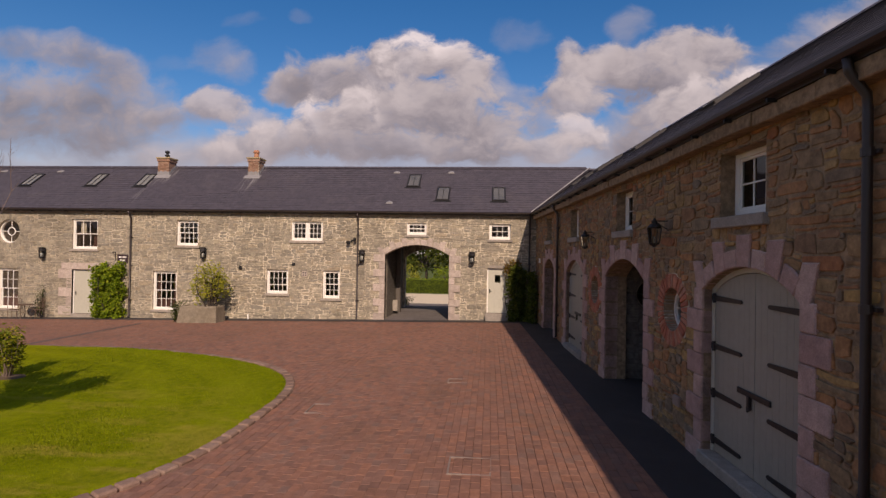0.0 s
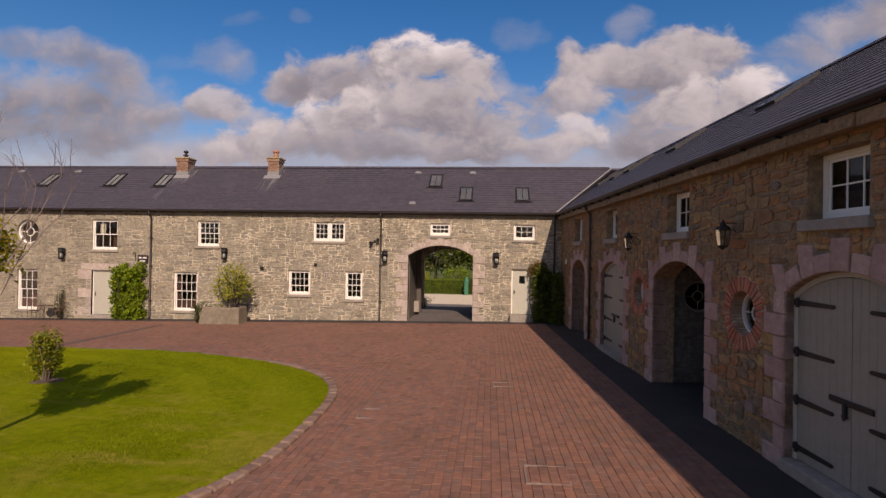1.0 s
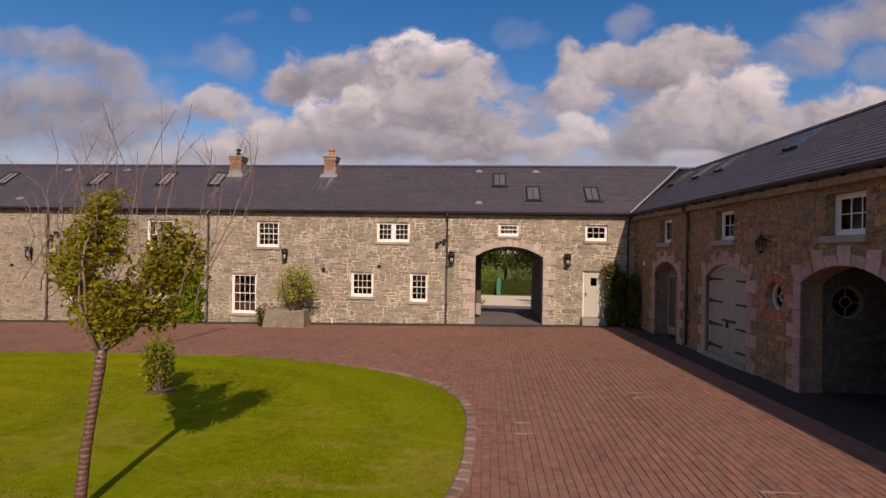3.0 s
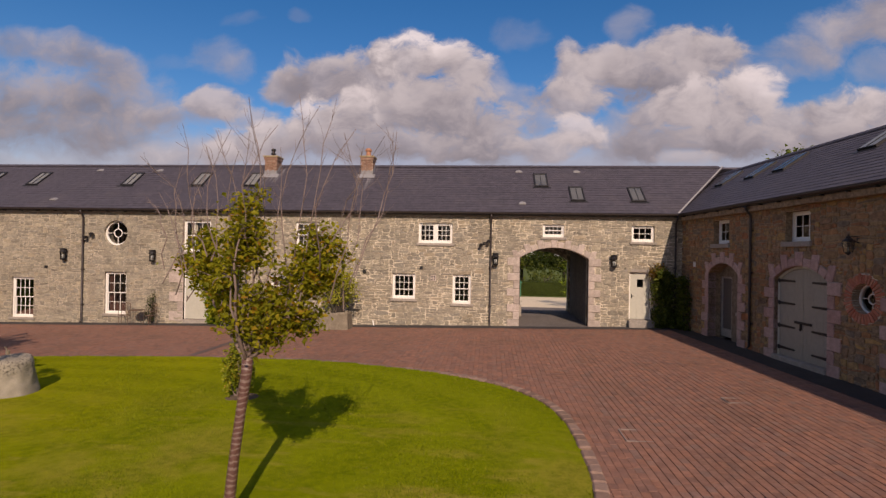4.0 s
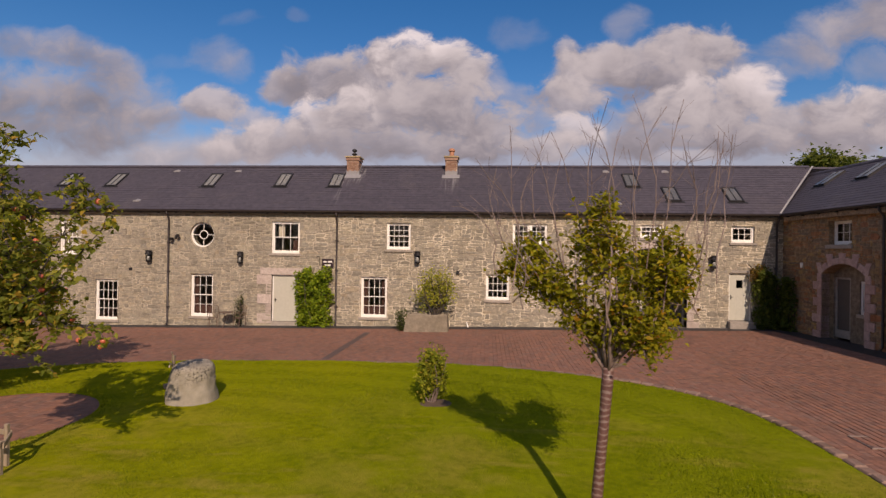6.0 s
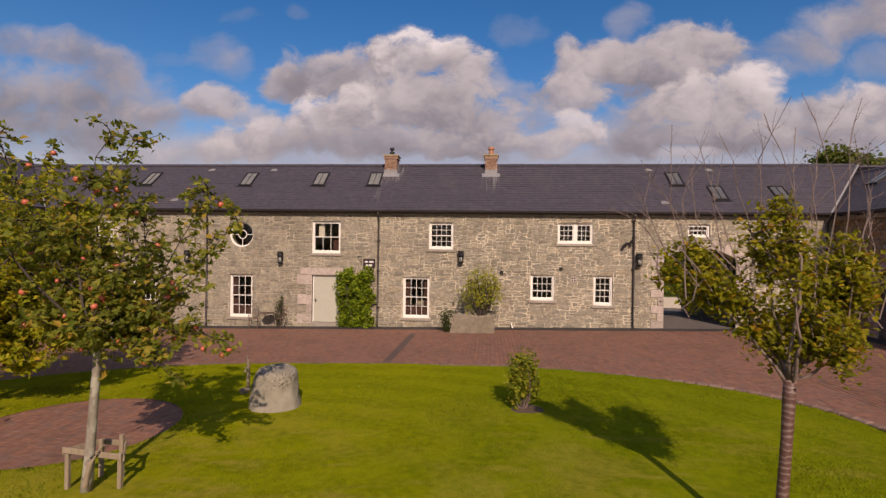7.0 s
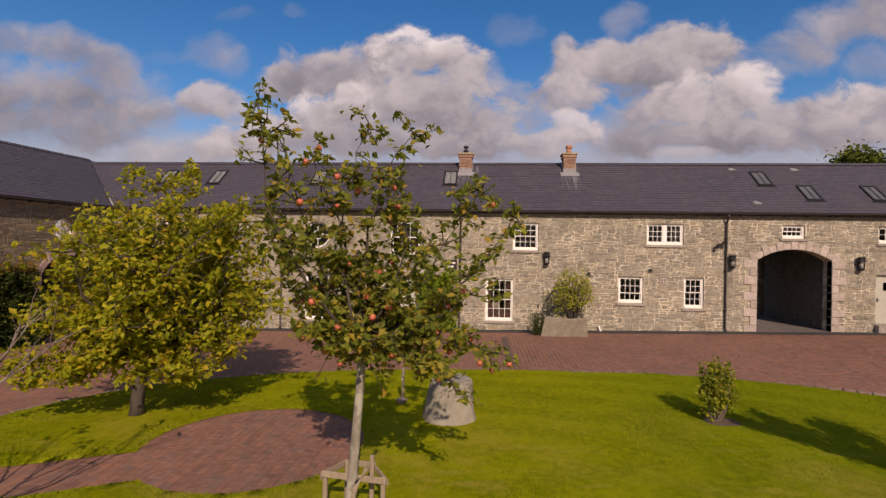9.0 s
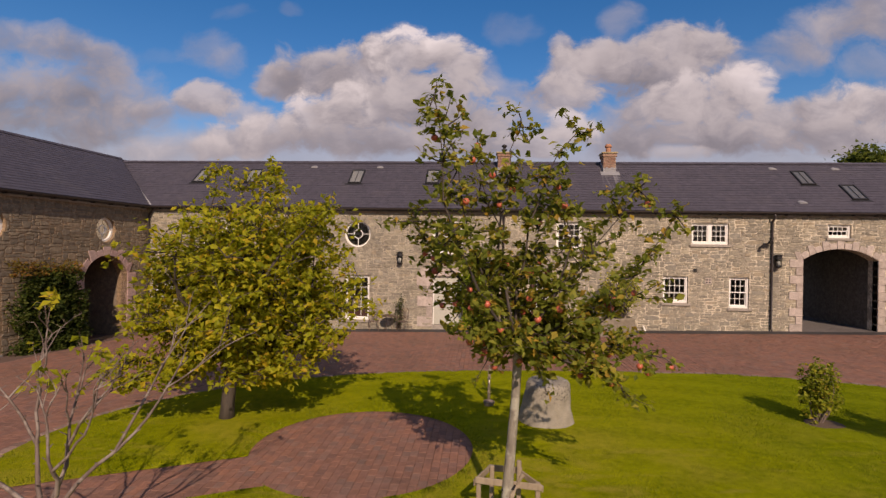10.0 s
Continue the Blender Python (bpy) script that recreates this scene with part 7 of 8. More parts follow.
# Apple tree with its stake frame.
ab_ = (-17.87, 8.15, zg(-17.87, 8.15))
clump_tree("apple_tree", ab_, [(-0.10, 0.0, -0.05, 0.085), (-0.06, 0.0, 0.4, 0.07), (-0.02, 0.0, 1.0, 0.062), (0.03, 0.0, 1.7, 0.055), (0.05, 0.02, 2.15, 0.058), (0.04, 0.0, 2.3, 0.055)],
    0.05, [(-0.98, -0.9, 5.22, 0.6), (-0.85, -0.7, 4.95, 0.7), (-0.55, -0.3, 4.7, 0.8), (0.05, 0.2, 5.15, 0.6), (0.72, -0.2, 5.0, 0.65), (0.4, 0.0, 4.6, 0.7), (1.55, 0.2, 4.35, 0.7), (2.0, 0.1, 4.0, 0.45), (-1.35, 0.1, 3.9, 0.7), (-0.85, 0.3, 3.6, 0.85), (0.35, 0.4, 4.1, 0.9), (0.9, -0.3, 3.5, 0.9), (1.45, -0.1, 3.0, 0.8), (1.7, 0.3, 2.2, 0.6), (1.25, -0.3, 1.95, 0.6), (0.5, -0.5, 2.5, 0.9), (-0.45, -0.3, 2.55, 0.85), (-0.75, 0.2, 2.9, 0.7), (0.0, 0.5, 3.3, 1.0), (0.85, 0.5, 2.7, 0.9)],
    "young apple tree with red apples, tied to a stake frame", "tree", L_APPLE, B_GREY, B_DARK, 0.118, 16, 0.055, 12, 8, 0.25, 0.20, 0.50, 0.024)

gx, gy, gz = -17.95, 8.35, zg(-17.95, 8.35)
gd = thing("stake_frame", (gx, gy, gz), "square frame of pale weathered timber stakes round the apple trunk", "tree stake")
posts = [(-0.34, -0.16, 0.62), (0.42, -0.10, 0.56), (0.20, 0.22, 0.70), (-0.16, 0.26, 0.60)]
for px, py, h in posts:
    part("stake", MB().box(gx + px - 0.03, gx + px + 0.03, gy + py - 0.03, gy + py + 0.03, gz - 0.1, gz + h, 0.008), M_STAKE, gd)
for i, j, z0, z1, out in ((0, 1, 0.60, 0.52, 0.045), (3, 2, 0.55, 0.55, -0.045), (0, 3, 0.56, 0.55, -0.045), (1, 2, 0.49, 0.52, 0.045)):
    p, q = Vector((gx + posts[i][0], gy + posts[i][1], gz + z0)), Vector((gx + posts[j][0], gy + posts[j][1], gz + z1))
    d = (q - p).normalized()
    s = Vector((d.y, -d.x, 0)) * (1 if out > 0 else -1)
    fn = lambda x, y, zz: tuple(p + d * x + s * y + Vector((0, 0, zz)))
    part("rail", MB().box(-0.05, (q - p).length + 0.04, 0.031, 0.055, -0.045, 0.04, 0.006, fn), M_STAKE, gd)
part("brace", MB().tube([(gx + 0.02, gy - 0.27, gz + 0.12), (gx + 0.08, gy - 0.25, gz + 0.45), (gx + 0.22, gy - 0.19, gz + 0.70)], 0.036, 8), M_STAKE, gd)
part("tie", MB().tube([(gx - 0.05, gy - 0.22, gz + 0.50), (gx + 0.1, gy - 0.24, gz + 0.53), (gx + 0.14, gy - 0.12, gz + 0.55)], 0.018, 6), M_IRON, gd)

# Broad plum tree towards the far wing.
pb = (-23.5, 11.8, zg(-23.5, 11.8))
rp = random.Random(21)
ends_p = []
for k in range(52):
    a, e = rp.uniform(0, 6.283), rp.uniform(-0.35, 1.0)
    rr = rp.uniform(0.62, 1.0)
    c = math.sqrt(max(0, 1 - e * e)) if e > 0 else 1.0
    ends_p.append((2.18 * c * math.cos(a) * rr + 0.5, 2.2 * c * math.sin(a) * rr + 0.3, 2.75 + 2.25 * e * rr, rp.uniform(0.9, 1.3)))
ends_p += [(1.2, -0.3, 0.95, 0.6), (0.8, -0.8, 1.15, 0.7), (1.8, 0.0, 1.45, 0.7), (-0.6, -1.0, 1.25, 0.7), (2.3, 0.3, 1.7, 0.7), (-1.9, -1.2, 1.2, 0.8), (-1.2, -1.3, 0.95, 0.7), (1.6, -0.6, 1.15, 0.7), (0.4, 1.2, 5.35, 0.5), (-0.8, 0.9, 5.2, 0.5), (1.6, 0.8, 4.3, 0.6)]
clump_tree("plum_tree", pb, [(0.0, 0, -0.1, 0.17), (0.02, 0, 0.3, 0.135), (0.05, 0.0, 0.75, 0.13), (0.12, 0.02, 1.2, 0.15), (0.15, 0.05, 1.5, 0.12)],
    0.06, ends_p, "broad plum tree with yellow-green leaves and dark trunk", "tree", L_PLUM, B_DARK, B_DARK, 0.14, 17, 0.075, 31, 11, 0.3, 0, 0.55, 0.055)

# Small half-bare tree close to the camera's path.
bb = Vector((-22.75, 6.5, zg(-22.75, 6.5)))
bare = thing("magnolia_tree", bb, "small half-bare tree with pale lichened branches and few leaves", "tree")
rb_ = random.Random(4)
part("trunk", MB().tube(bend(bb + Vector((0, 0, -0.1)), bb + Vector((0.05, 0.0, 0.75)), rb_, 0.03, 4), [0.085, 0.075, 0.068, 0.06, 0.06], 10), B_PALE, bare, smooth=True)
lm, lv = MB(), []


def fork(a, d, L, rad, depth):
    """A branch that forks again and again."""
    a = Vector(a)
    e = a + d * L
    line = bend(a, e, rb_, 0.05, 4)
    lm.tube(line, [rad, rad * 0.9, rad * 0.8, rad * 0.72, rad * 0.62], 6, False)
    for q in range(1, 5):
        sp_ = line[q] + Vector((rb_.gauss(0, 0.035), rb_.gauss(0, 0.035), rb_.uniform(0.0, 0.06)))
        lm.tube([line[q], sp_], [rad * 0.4, rad * 0.25], 4, False)
    if depth == 0:
        if rb_.random() < 0.32:
            for _ in range(5):
                lv.append(e + Vector((rb_.gauss(0, 0.05), rb_.gauss(0, 0.05), rb_.gauss(0, 0.05))))
        return
    for k in range(2 if rb_.random() < 0.6 else 3):
        nd_ = (d + Vector((rb_.gauss(0, 0.38), rb_.gauss(0, 0.38), rb_.gauss(0.12, 0.25)))).normalized()
        fork(line[4] if k < 2 else line[2], nd_, L * rb_.uniform(0.62, 0.9), rad * 0.6, depth - 1)


t0 = bb + Vector((0.05, 0, 0.72))
for dx, dy, dz, L in ((-0.3, 0.2, 0.95, 0.8), (0.12, 0.25, 1.0, 0.75), (0.62, 0.3, 0.75, 0.9), (-0.75, -0.1, 0.7, 0.7), (0.3, -0.2, 0.95, 0.65)):
    fork(t0, Vector((dx, dy, dz)).normalized(), L, 0.030, 3)
part("branch_mass", lm, B_PALE, bare, smooth=True, kind="stuff")
leaf_mesh("foliage", lv, 0.13, 3, L_PLUM, bare, "few drooping yellow-green leaves", droop=0.4)


def shrub(name, x, y, z, rx, ry, h, n, size, mat, label, cat, seed, stems=9, stem_mat=B_TWIG, low=0.15, head=None):
    """Upright stems with leaves in a loose, uneven head."""
    r = random.Random(seed)
    ob = thing(name, (x, y, z), label, cat)
    st, pts = MB(), []
    for k in range(stems):
        a = r.uniform(0, 6.283)
        e = Vector((x + math.cos(a) * rx * r.uniform(0.2, 0.9), y + math.sin(a) * ry * r.uniform(0.2, 0.9), z + h * r.uniform(0.7, 1.0)))
        line = bend((x + math.cos(a) * rx * 0.15, y + math.sin(a) * ry * 0.15, z - 0.02), e, r, 0.08, 6)
        st.tube(line, [0.016 * (1 - i / 8) * max(0.6, h) for i in range(7)], 6, False)
        for _ in range(n // stems):
            i = r.randint(1, 6)
            k_ = line[i]
            if (k_.z - z) < low * h:
                continue
            w = 0.22 * (rx + ry) * (0.6 + 0.6 * (i / 6))
            p = k_ + Vector((r.gauss(0, w * 0.75), r.gauss(0, w * 0.75), r.gauss(0, 0.09 * h)))
            pts.append(p)
    if head is not None:
        pts = []
        while len(pts) < n:
            d = Vector((r.gauss(0, 1), r.gauss(0, 1), r.gauss(0, 1))).normalized() * r.random() ** 0.4
            d *= 1.02 + 0.5 * noise.noise((d.x * 2.2 + seed, d.y * 2.2, d.z * 2.2))
            if noise.noise((d.x * 4.5, d.y * 4.5 + seed, d.z * 4.5)) > -0.32:
                pts.append(Vector((x + d.x * rx, y + d.y * ry, z + head[0] + d.z * head[1])))
    part("stem_mass", st, stem_mat, ob, kind="stuff")
    leaf_mesh("foliage", pts, size, seed, mat, ob)
    return ob


shrub("shrub", -11.50, 12.40, zg(-11.4, 12.3) + 0.03, 0.36, 0.38, 1.10, 2000, 0.082, L_SHRUB, "small upright yellow-green shrub growing in the lawn", "shrub", 6, 16, B_TWIG, 0.15, (0.68, 0.58))
soil = MB().lathe([(0.40, 0.0), (0.33, 0.035), (0.2, 0.05), (0.02, 0.055)], 20, (-11.40, 12.35, zg(-11.4, 12.3) + 0.0))
solid("soil_patch", soil, plain("bare_soil", (0.11, 0.075, 0.05), 0.95, var=0.6, scale=30), "round patch of bare soil under the shrub", "soil", kind="structure")

# Weathered round stone with a water pipe behind it.
sx, sy, sz = -16.90, 12.22, zg(-16.9, 12.3)
bm = bmesh.new()
PROF = [(0.545, 0.0), (0.54, 0.06), (0.528, 0.14), (0.515, 0.22), (0.502, 0.30), (0.49, 0.38), (0.478, 0.46), (0.466, 0.54), (0.455, 0.62), (0.445, 0.70), (0.435, 0.77), (0.42, 0.83), (0.395, 0.875), (0.35, 0.90), (0.27, 0.905), (0.17, 0.90), (0.07, 0.895)]
rings = []
for rad, h in PROF:
    row = []
    for j in range(56):
        w = 2 * math.pi * j / 56
        p = Vector((math.cos(w) * rad, math.sin(w) * rad, h))
        lump = noise.noise(p * 1.7) * 0.05 + noise.noise(p * 5.0) * 0.022 + noise.noise(p * 13.0) * 0.009
        pit = max(0.0, noise.noise(p * 9.0 + Vector((3, 1, 5))) - 0.25) * 0.10 * min(1.0, h * 1.4)
        flare = 0.06 * max(0.0, -math.cos(w)) * (1 - h)
        k = 1 + (lump - pit + flare) / max(rad, 0.3)
        row.append(bm.verts.new((p.x * k, p.y * k, p.z + 0.05 * h * p.y / 0.45 + 0.02 * h * p.x + noise.noise(p * 3.1) * 0.02 * h)))
    rings.append(row)
for i in range(len(rings) - 1):
    for j in range(56):
        bm.faces.new((rings[i][j], rings[i][(j + 1) % 56], rings[i + 1][(j + 1) % 56], rings[i + 1][j]))
bm.faces.new(rings[-1])
bm.faces.new(rings[0][::-1])
for f in bm.faces:
    f.smooth = True
me = bpy.data.meshes.new("standing_stone")
bm.to_mesh(me)
bm.free()
me.materials.append(M_BOULDER)
stone_ = new("standing_stone", me)
stone_.location = (sx, sy, sz - 0.03)
tagged(stone_, "squat round weathered grey granite stone on the lawn", "stone")
tp = thing("garden_tap", (-18.08, 13.3, zg(-18, 13.3)), "slim metal garden water pipe with tap beside the stone", "tap")
px, py, pz = -18.08, 13.3, zg(-18, 13.3)
part("post", MB().box(px - 0.03, px + 0.03, py - 0.02, py + 0.05, pz - 0.05, pz + 0.80, 0.006), M_STAKE, tp)
part("pipe", MB().tube([(px, py - 0.035, pz), (px, py - 0.035, pz + 0.85), (px, py - 0.08, pz + 0.90)], 0.014, 8), M_PIPE, tp)
part("tap", MB().tube([(px, py - 0.05, pz + 0.58), (px, py - 0.14, pz + 0.58), (px, py - 0.16, pz + 0.53)], 0.018, 8).tube([(px - 0.04, py - 0.1, pz + 0.63), (px + 0.04, py - 0.1, pz + 0.63)], 0.009, 6), M_PIPE, tp)
part("gully", MB().lathe([(0.10, 0.0), (0.13, 0.10), (0.12, 0.11), (0.09, 0.02)], 14, (px, py - 0.16, pz + 0.02)), M_STEEL, tp)

# Trough, its bush and the dark shrub beside it.
tx0, tx1, ty0, ty1 = -13.78, -11.95, 22.95, 23.75
tz = zg(-12.9, 23.3)
tr_ = thing("stone_trough", (-12.87, 23.35, tz), "long low stone trough planter with worn edges", "planter")
def worn(x, y, z):
    """Sides that lean in towards an uneven rim."""
    k = (z - tz) / 0.8
    return (-12.87 + (x + 12.87) * (1.05 - 0.12 * k) - 0.06 * (1 - k) + 0.025 * noise.noise((x * 3, y * 3, z * 3)), 23.35 + (y - 23.35) * (1.04 - 0.10 * k), z + 0.05 * k * noise.noise((x * 1.7, y * 2, 4.0)))


tm, loops = MB(), []
for inset, z in ((0.0, tz - 0.02), (0.0, tz + 0.70), (0.03, tz + 0.76), (0.10, tz + 0.755), (0.13, tz + 0.70), (0.13, tz)):
    a, b, c, d = tx0 + inset, tx1 - inset, ty0 + inset, ty1 - inset
    ring_ = [(a + (b - a) * k / 10, c) for k in range(10)] + [(b, c + (d - c) * k / 4) for k in range(4)]
    ring_ += [(b - (b - a) * k / 10, d) for k in range(10)] + [(a, d - (d - c) * k / 4) for k in range(4)]
    loops.append([worn(x, y, z) for x, y in ring_])
n = len(loops[0])
tm.add([p for l in loops for p in l], [(i * n + k, i * n + (k + 1) % n, (i + 1) * n + (k + 1) % n, (i + 1) * n + k) for i in range(5) for k in range(n)])
part("trough_body", tm, M_TROUGH, tr_)
part("soil", MB().box(tx0 + 0.1, tx1 - 0.1, ty0 + 0.1, ty1 - 0.1, tz, tz + 0.66, 0, worn), M_DARKTIM, tr_, "dark soil")
shrub("planter_bush", -12.52, 23.4, tz + 0.62, 0.92, 0.5, 2.0, 2000, 0.115, L_BUSH, "loose yellow-green bush growing from the stone trough", "bush", 9, 18, B_DARK, 0.16, (1.18, 0.94))
shrub("dark_shrub", -13.98, 23.3, zg(-14, 23.3), 0.36, 0.3, 0.98, 1000, 0.07, L_DARK, "small dark green shrub beside the trough", "shrub", 10, 8, B_DARK, 0.05)
solid("pipe_stub", MB().tube([(-11.15, 24.35, zg(-11, 24.3)), (-11.22, 24.45, zg(-11, 24.3) + 0.22)], 0.03, 8), M_WHITE, "short white pipe stub against the wall", "pipe")


def climber(W, s0, s1, z0, z1, depth, n, size, mat, label, seed, ragged=0.18, name="climber", dome=False, lump=0.0):
    """A wall climber: woody stems and a thick uneven coat of leaves."""
    r = random.Random(seed)
    ob = thing(name, W.p((s0 + s1) / 2, z0, 0.1), label, "climbing plant")
    st, pts = MB(), []
    for k in range(7):
        a = s0 + (s1 - s0) * r.uniform(0.2, 0.8)
        b_ = s0 + (s1 - s0) * r.uniform(0.05, 0.95)
        st.tube(bend(W.p(a, z0 - 0.02, 0.12), W.p(b_, z1 - 0.1 * r.random(), 0.12), r, 0.06, 6), [0.022, 0.02, 0.017, 0.014, 0.012, 0.009, 0.006], 6, False)
    while len(pts) < n:
        u, v = r.random(), r.random()
        s, z = s0 + (s1 - s0) * u, z0 + (z1 - z0) * v
        e = noise.noise((s * 1.7 + seed, z * 1.7, 0)) * ragged + lump * noise.noise((s * 2.6, z * 2.6, seed + 3.0)) - lump * 0.35
        edge = min(s - s0, s1 - s, z1 - z)
        if edge + e < 0.0 or edge < abs(r.gauss(0, ragged * 0.30)):
            continue
        if dome and (2 * u - 1) ** 2 * 0.95 + max(0.0, v - 0.42) ** 2 / 0.30 > 1.0 + 0.75 * noise.noise((s * 2.3, z * 2.3, seed)) - 0.2 * r.random():
            continue
        bulge = depth * min(1.0, (edge + 0.10) / 0.35) * (0.75 + (0.35 + lump) * noise.noise((s * 3, z * 3, seed)))
        pts.append(Vector(W.p(s + r.gauss(0, 0.05), z + r.gauss(0, 0.05), 0.03 + bulge * r.random() ** 0.45)))
    part("stem_mass", st, B_DARK, ob, kind="stuff")
    leaf_mesh("foliage", pts, size, seed, mat, ob, up=0.35, droop=0.4)
    return ob


climber(NORTH, fx(-17.40), fx(-19.33), NORTH.ground(fx(-18.3)), 2.30, 0.5, 3600, 0.15, L_IVY, "dense bright green climber trained on the sunlit wall", 3, 0.5, lump=0.42)
climber(NORTH, fx(2.3), fx(1.05), NORTH.ground(fx(1.8)), 2.7, 0.55, 3000, 0.13, L_WOOD, "dark leafy climber filling the shaded corner", 5, 0.9, dome=True)
climber(NORTH, fx(1.75), fx(0.95), 2.0, 2.72, 0.35, 420, 0.10, L_AUTUMN, "yellowing sprays of climber above the small door", 8, 0.4, "climber_spray")
climber(EAST, 0.1, 1.15, EAST.ground(0.5), 2.35, 0.5, 1700, 0.13, L_WOOD, "dark leafy climber at the foot of the wing wall", 6, 0.8, dome=True)
climber(WEST, 3.70, 6.90, WEST.ground(5) - 0.2, 2.35, 0.8, 8000, 0.14, L_DARK, "broad dark green climber covering the far wing wall", 7, 0.9, dome=True)
climber(WEST, 4.0, 6.9, 1.9, 2.45, 0.7, 900, 0.11, L_AUTUMN, "yellowing top of the climber on the far wing", 9, 0.4, "climber_spray")


# Iron table and two chairs by the tall window.
def iron_chair(x, y, turn):
    z = zg(x, y)
    ob = thing("iron_chair", (0, 0, 0), "rusty brown wrought-iron garden chair by the wall", "chair", "iron chairs by the wall")

    def put(name, mb, lab=""):
        c = new(name, mesh_of(name, mb, M_RUST))
        c.parent = ob
        return tagged(c, lab)
    for sx_ in (-1, 1):
        put("leg", MB().tube([(sx_ * 0.19, 0.19, 0), (sx_ * 0.18, 0.18, 0.44)], 0.013, 6))
        put("leg", MB().tube([(sx_ * 0.19, -0.19, 0), (sx_ * 0.18, -0.18, 0.44)], 0.013, 6))
        put("back_post", MB().tube([(sx_ * 0.18, -0.18, 0.44), (sx_ * 0.18, -0.24, 0.95)], 0.013, 6))
        put("armrest", MB().tube([(sx_ * 0.18, -0.2, 0.66), (sx_ * 0.23, 0.1, 0.67), (sx_ * 0.2, 0.18, 0.45)], 0.012, 6))
    sm = MB().tube([(0.2 * math.cos(k * math.pi / 8), 0.2 * math.sin(k * math.pi / 8), 0.44) for k in range(17)], 0.012, 6, False)
    for k in range(-3, 4):
        sm.tube([(k * 0.052, -math.sqrt(max(0.0, 0.04 - (k * 0.052) ** 2)), 0.445), (k * 0.052, math.sqrt(max(0.0, 0.04 - (k * 0.052) ** 2)), 0.445)], 0.007, 5)
    put("seat", sm)
    bm_ = MB().tube([(-0.18, -0.24, 0.93), (-0.08, -0.25, 1.0), (0.08, -0.25, 1.0), (0.18, -0.24, 0.93)], 0.012, 6)
    for k in (-0.1, -0.035, 0.035, 0.1):
        bm_.tube([(k, -0.19, 0.5), (k * 0.6, -0.22, 0.75), (k, -0.245, 0.97)], 0.008, 5)
    put("backrest", bm_)
    ob.matrix_basis = pose(x, y, z, 0, 0, turn)
    return ob


M_RUST = plain("rusty_iron", (0.13, 0.085, 0.06), 0.7, 0.2, var=0.6, scale=40)
iron_chair(-23.05, 24.05, 200)
iron_chair(-21.75, 24.0, 160)
zt = zg(-22.4, 24.0)
tb = thing("garden_table", (-22.4, 24.0, zt), "small round rusty iron garden table", "table")
part("top", MB().lathe([(0.30, 0.68), (0.32, 0.69), (0.32, 0.705), (0.02, 0.71)], 24, (-22.4, 24.0, zt)), M_RUST, tb)
for k in range(3):
    a = 2.1 * k + 0.4
    part("leg", MB().tube([(-22.4 + 0.25 * math.cos(a), 24.0 + 0.25 * math.sin(a), zt), (-22.4 + 0.06 * math.cos(a), 24.0 + 0.06 * math.sin(a), zt + 0.36), (-22.4 + 0.2 * math.cos(a), 24.0 + 0.2 * math.sin(a), zt + 0.68)], 0.012, 6), M_RUST, tb)
shrub("slender_shrub", -21.95, 24.3, zg(-22, 24.3), 0.22, 0.16, 1.45, 500, 0.075, L_DARK, "slender brownish-green shrub against the stone wall", "shrub", 14, 6, B_DARK, 0.05)


# ---- beyond the archway ----
def wood_tree(x, y, h, rx, label, seed, mat=L_WOOD, n=60, size=0.42, per=46, name="woodland_tree"):
    r = random.Random(seed)
    z = zg(x, y) - 0.03
    ob = thing(name, (x, y, z), label, "tree", "trees behind the range")
    tm_ = MB().tube([(x, y, z - 0.1), (x + 0.05, y, z + h * 0.25), (x - 0.05, y, z + h * 0.55)], [h * 0.028, h * 0.022, h * 0.014], 10)
    part("trunk", tm_, B_DARK, ob, smooth=True)
    lb, pts = MB(), []
    for k in range(n):
        a, e = r.uniform(0, 6.283), r.uniform(-0.75, 1.0)
        rr = r.uniform(0.55, 1.0)
        c = math.sqrt(max(0.05, 1 - e * e))
        p = Vector((x + rx * c * math.cos(a) * rr, y + rx * c * math.sin(a) * rr, z + h * 0.56 + h * 0.42 * e * rr))
        if k % 3 == 0:
            lb.tube(bend((x, y, z + h * 0.35), p, r, 0.08, 4), [h * 0.01, h * 0.008, h * 0.006, h * 0.004, h * 0.002], 5, False)
        w = rx * 0.17
        for _ in range(per):
            pts.append(p + Vector((r.gauss(0, w), r.gauss(0, w), r.gauss(0, w * 0.7))))
    part("limb_mass", lb, B_DARK, ob, kind="stuff")
    leaf_mesh("crown", pts, size, seed, mat, ob)
    return ob


def hedge(x0, x1, y0, y1, z1, label, seed, mat=L_IVY):
    r = random.Random(seed)
    z0 = zg(x0, y0) - 0.05
    ob = thing("hedge", ((x0 + x1) / 2, (y0 + y1) / 2, z0), label, "hedge")
    pts = []
    for _ in range(int((x1 - x0) * 420)):
        f = r.random()
        x, z = r.uniform(x0, x1), r.uniform(z0, z1)
        y = y0 + abs(r.gauss(0, 0.08))
        if f > 0.7:
            z, y = z1 + r.gauss(0, 0.05), r.uniform(y0, y1)
        pts.append((x, y + 0.06 * noise.noise((x * 2, z * 3, 0)), z))
    part("twig_mass", MB().box(x0 + 0.05, x1 - 0.05, y0 + 0.12, y1 - 0.05, z0, z1 - 0.08, 0.05), L_DARK, ob)
    leaf_mesh("foliage", pts, 0.10, seed, mat, ob)


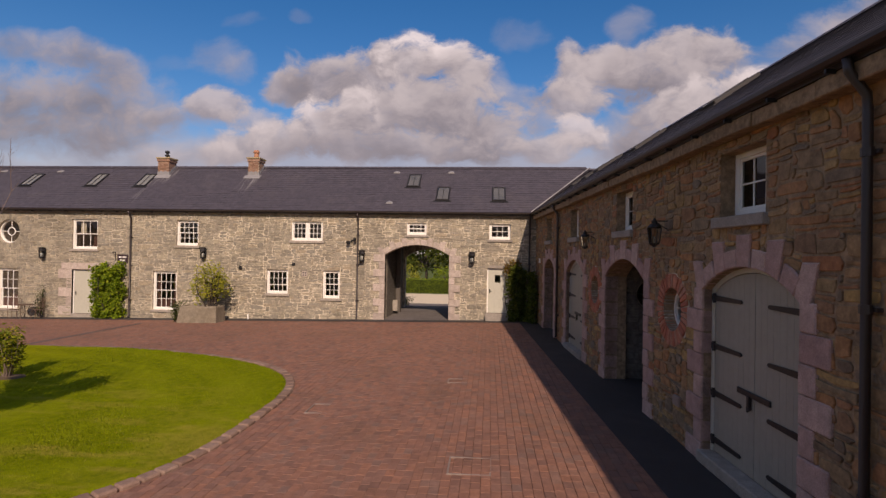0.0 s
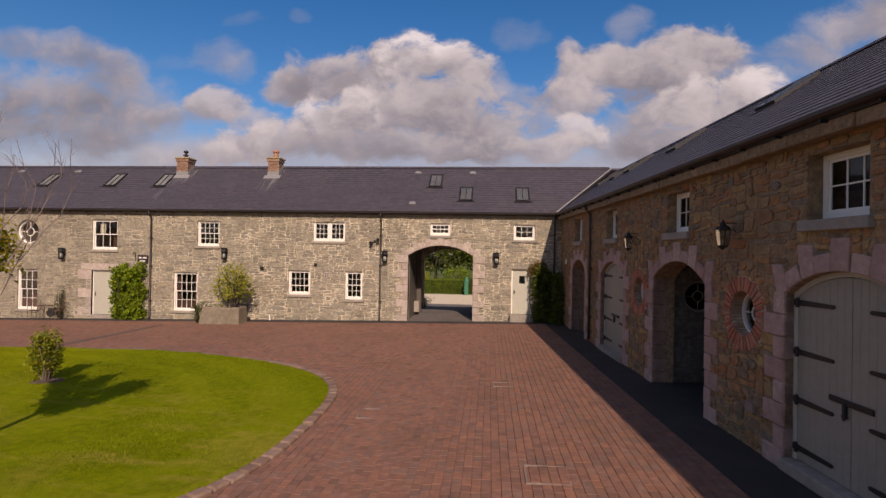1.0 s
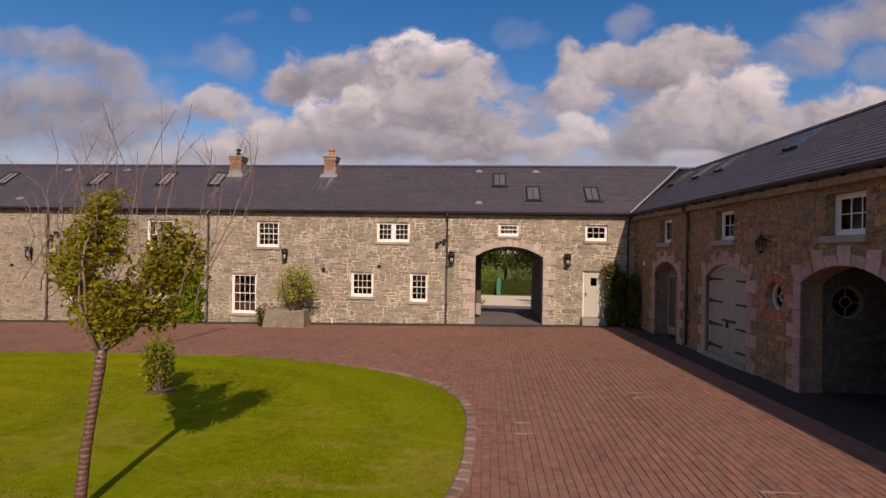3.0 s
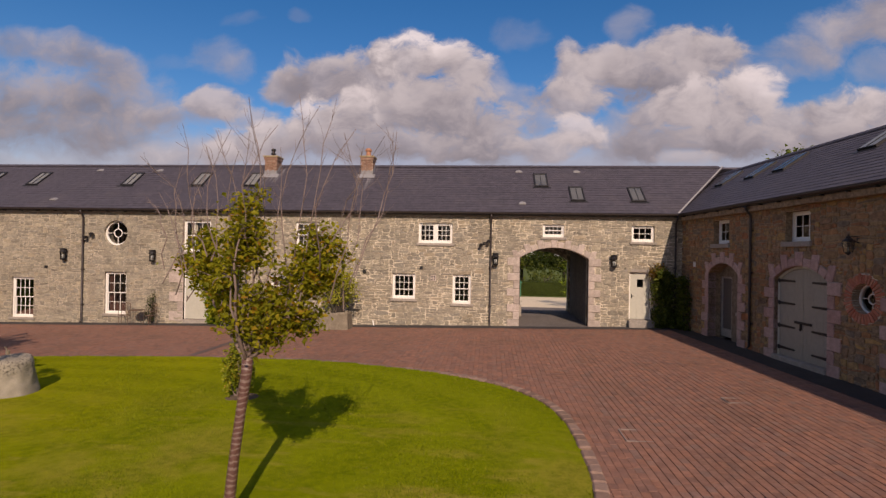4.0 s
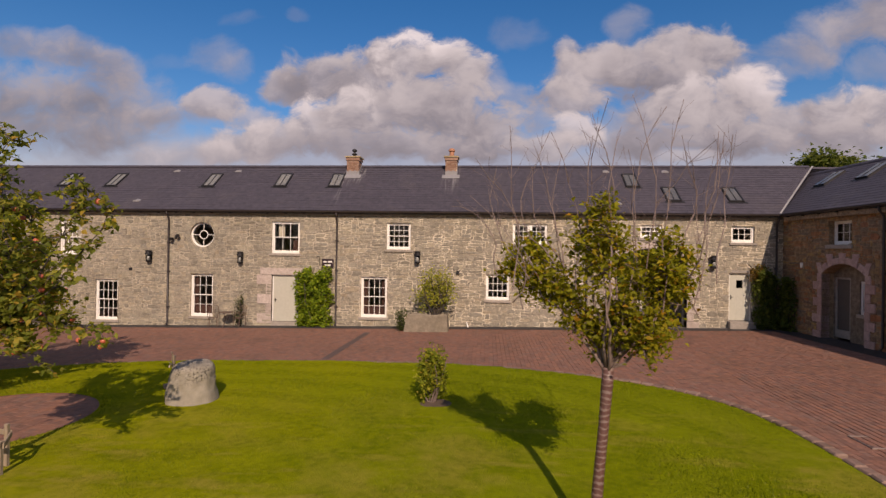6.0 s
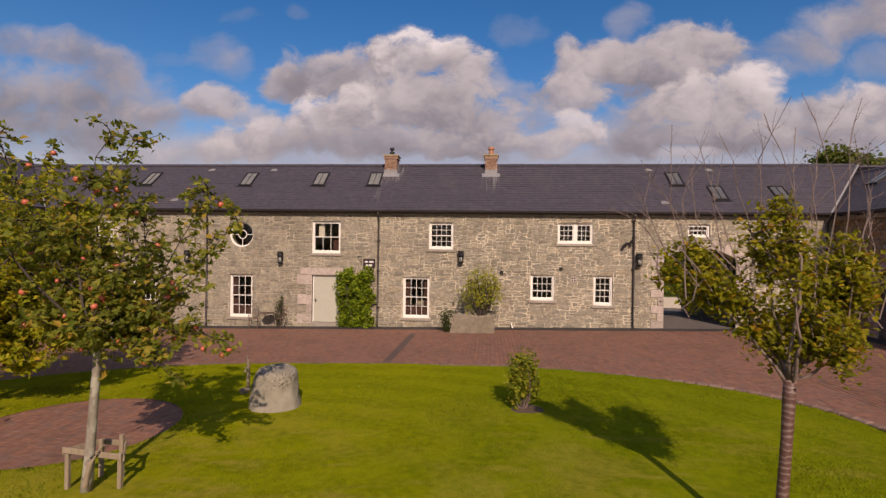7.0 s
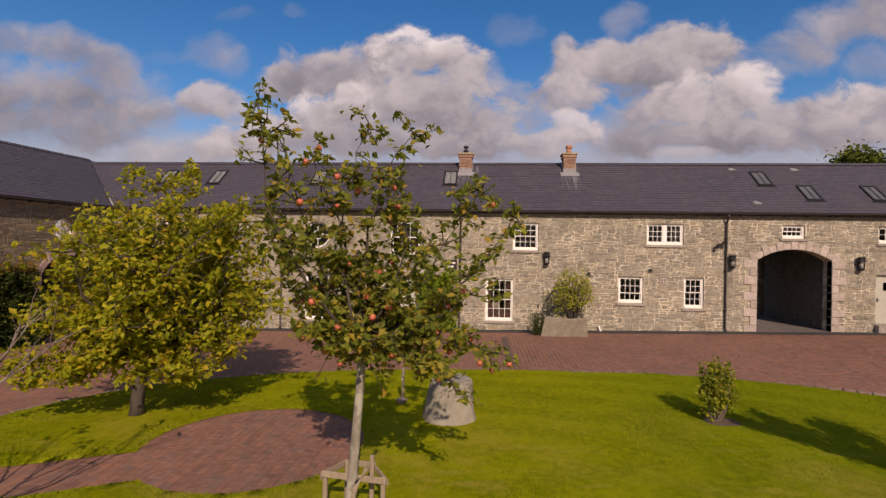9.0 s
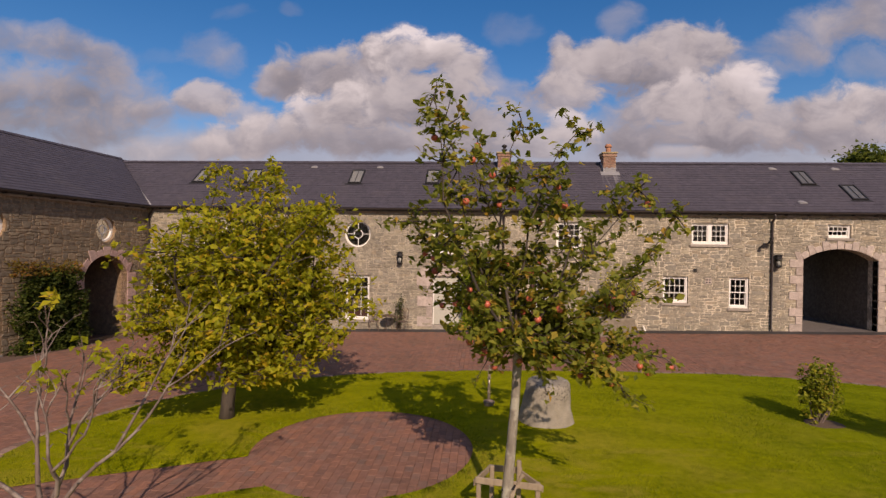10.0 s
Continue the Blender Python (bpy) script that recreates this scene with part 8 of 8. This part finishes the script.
hedge(-20.0, -3.4, 52.4, 53.6, 0.25, "clipped green hedge along the gravel lane", 5)
# Same hedge farther east, with tree shade put into the leaf colour.
hedge(-3.4, 12.0, 52.6, 53.8, 0.32, "clipped hedge along the gravel lane, leaves darkened for tree shade", 6, L_DARK)
for k, (x, y, h, rx, m) in enumerate(((-17, 61, 7.8, 3.4, L_WOOD), (-11.5, 64, 8.2, 3.6, L_DARK), (-7.0, 60, 7.0, 3.3, L_WOOD), (-2.0, 63, 7.8, 3.5, L_WOOD), (2.5, 60, 7.2, 3.4, L_DARK), (7.5, 64, 8.0, 3.6, L_WOOD), (12.5, 60, 7.4, 3.3, L_DARK))):
    wood_tree(x, y, h, rx, "leafy green tree behind the hedge", 40 + k, m)
for k, (x, y, h, rx) in enumerate(((-13.0, 56, 3.3, 1.7), (-8.6, 56.2, 2.9, 1.6), (-4.4, 56, 3.1, 1.7), (0.0, 56.3, 3.0, 1.6), (4.4, 56, 3.3, 1.7), (8.8, 56.2, 3.1, 1.6))):
    wood_tree(x, y, h, rx, "rounded light green shrub behind the hedge", 60 + k, L_WOOD if k > 2 else L_BUSH if k % 2 else L_IVY, 30, 0.22, 30, "hedge_shrub")
wood_tree(46.0, 90.0, 21.0, 8.0, "tall broad tree rising far behind the wing roof", 77, L_WOOD, 190, 0.8, 260)
wood_tree(0.9, 41.5, 4.6, 1.3, "light green small tree beside the lane", 78, L_IVY, 30, 0.16, 40, "lane_tree")
shrub("low_shrub", -4.7, 31.2, zg(-4.7, 30), 0.5, 0.4, 0.62, 900, 0.09, L_DARK, "low dark shrub at the end of the passage", "shrub", 17, 8, B_DARK, 0.05)
gp = thing("green_post", (-3.0, 51.2, zg(-3, 51)), "small pointed green utility post beside the hedge", "post")
part("shaft", MB().box(-3.20, -2.80, 51.0, 51.4, zg(-3, 51) - 0.05, zg(-3, 51) + 1.3, 0.03), M_GREENBOX, gp)
part("cap", MB().lathe([(0.30, 1.3), (0.24, 1.42), (0.06, 1.75), (0.01, 1.8)], 8, (-3.0, 51.2, zg(-3, 51))), M_GREENBOX, gp)

# ---- stones of the walls and pavers, last ----
stonework(NORTH, WALL_N, stones_n, M_STONE)
stonework(EAST, WALL_E, stones_e, M_STONE_E, lambda s, z: 8.9 < s < 19.0)
stonework(WEST, WALL_W, stones_w, M_STONE_W)
stonework(SIDE, WALL_R, stones_r, M_SHADE_STONE)
pavement()
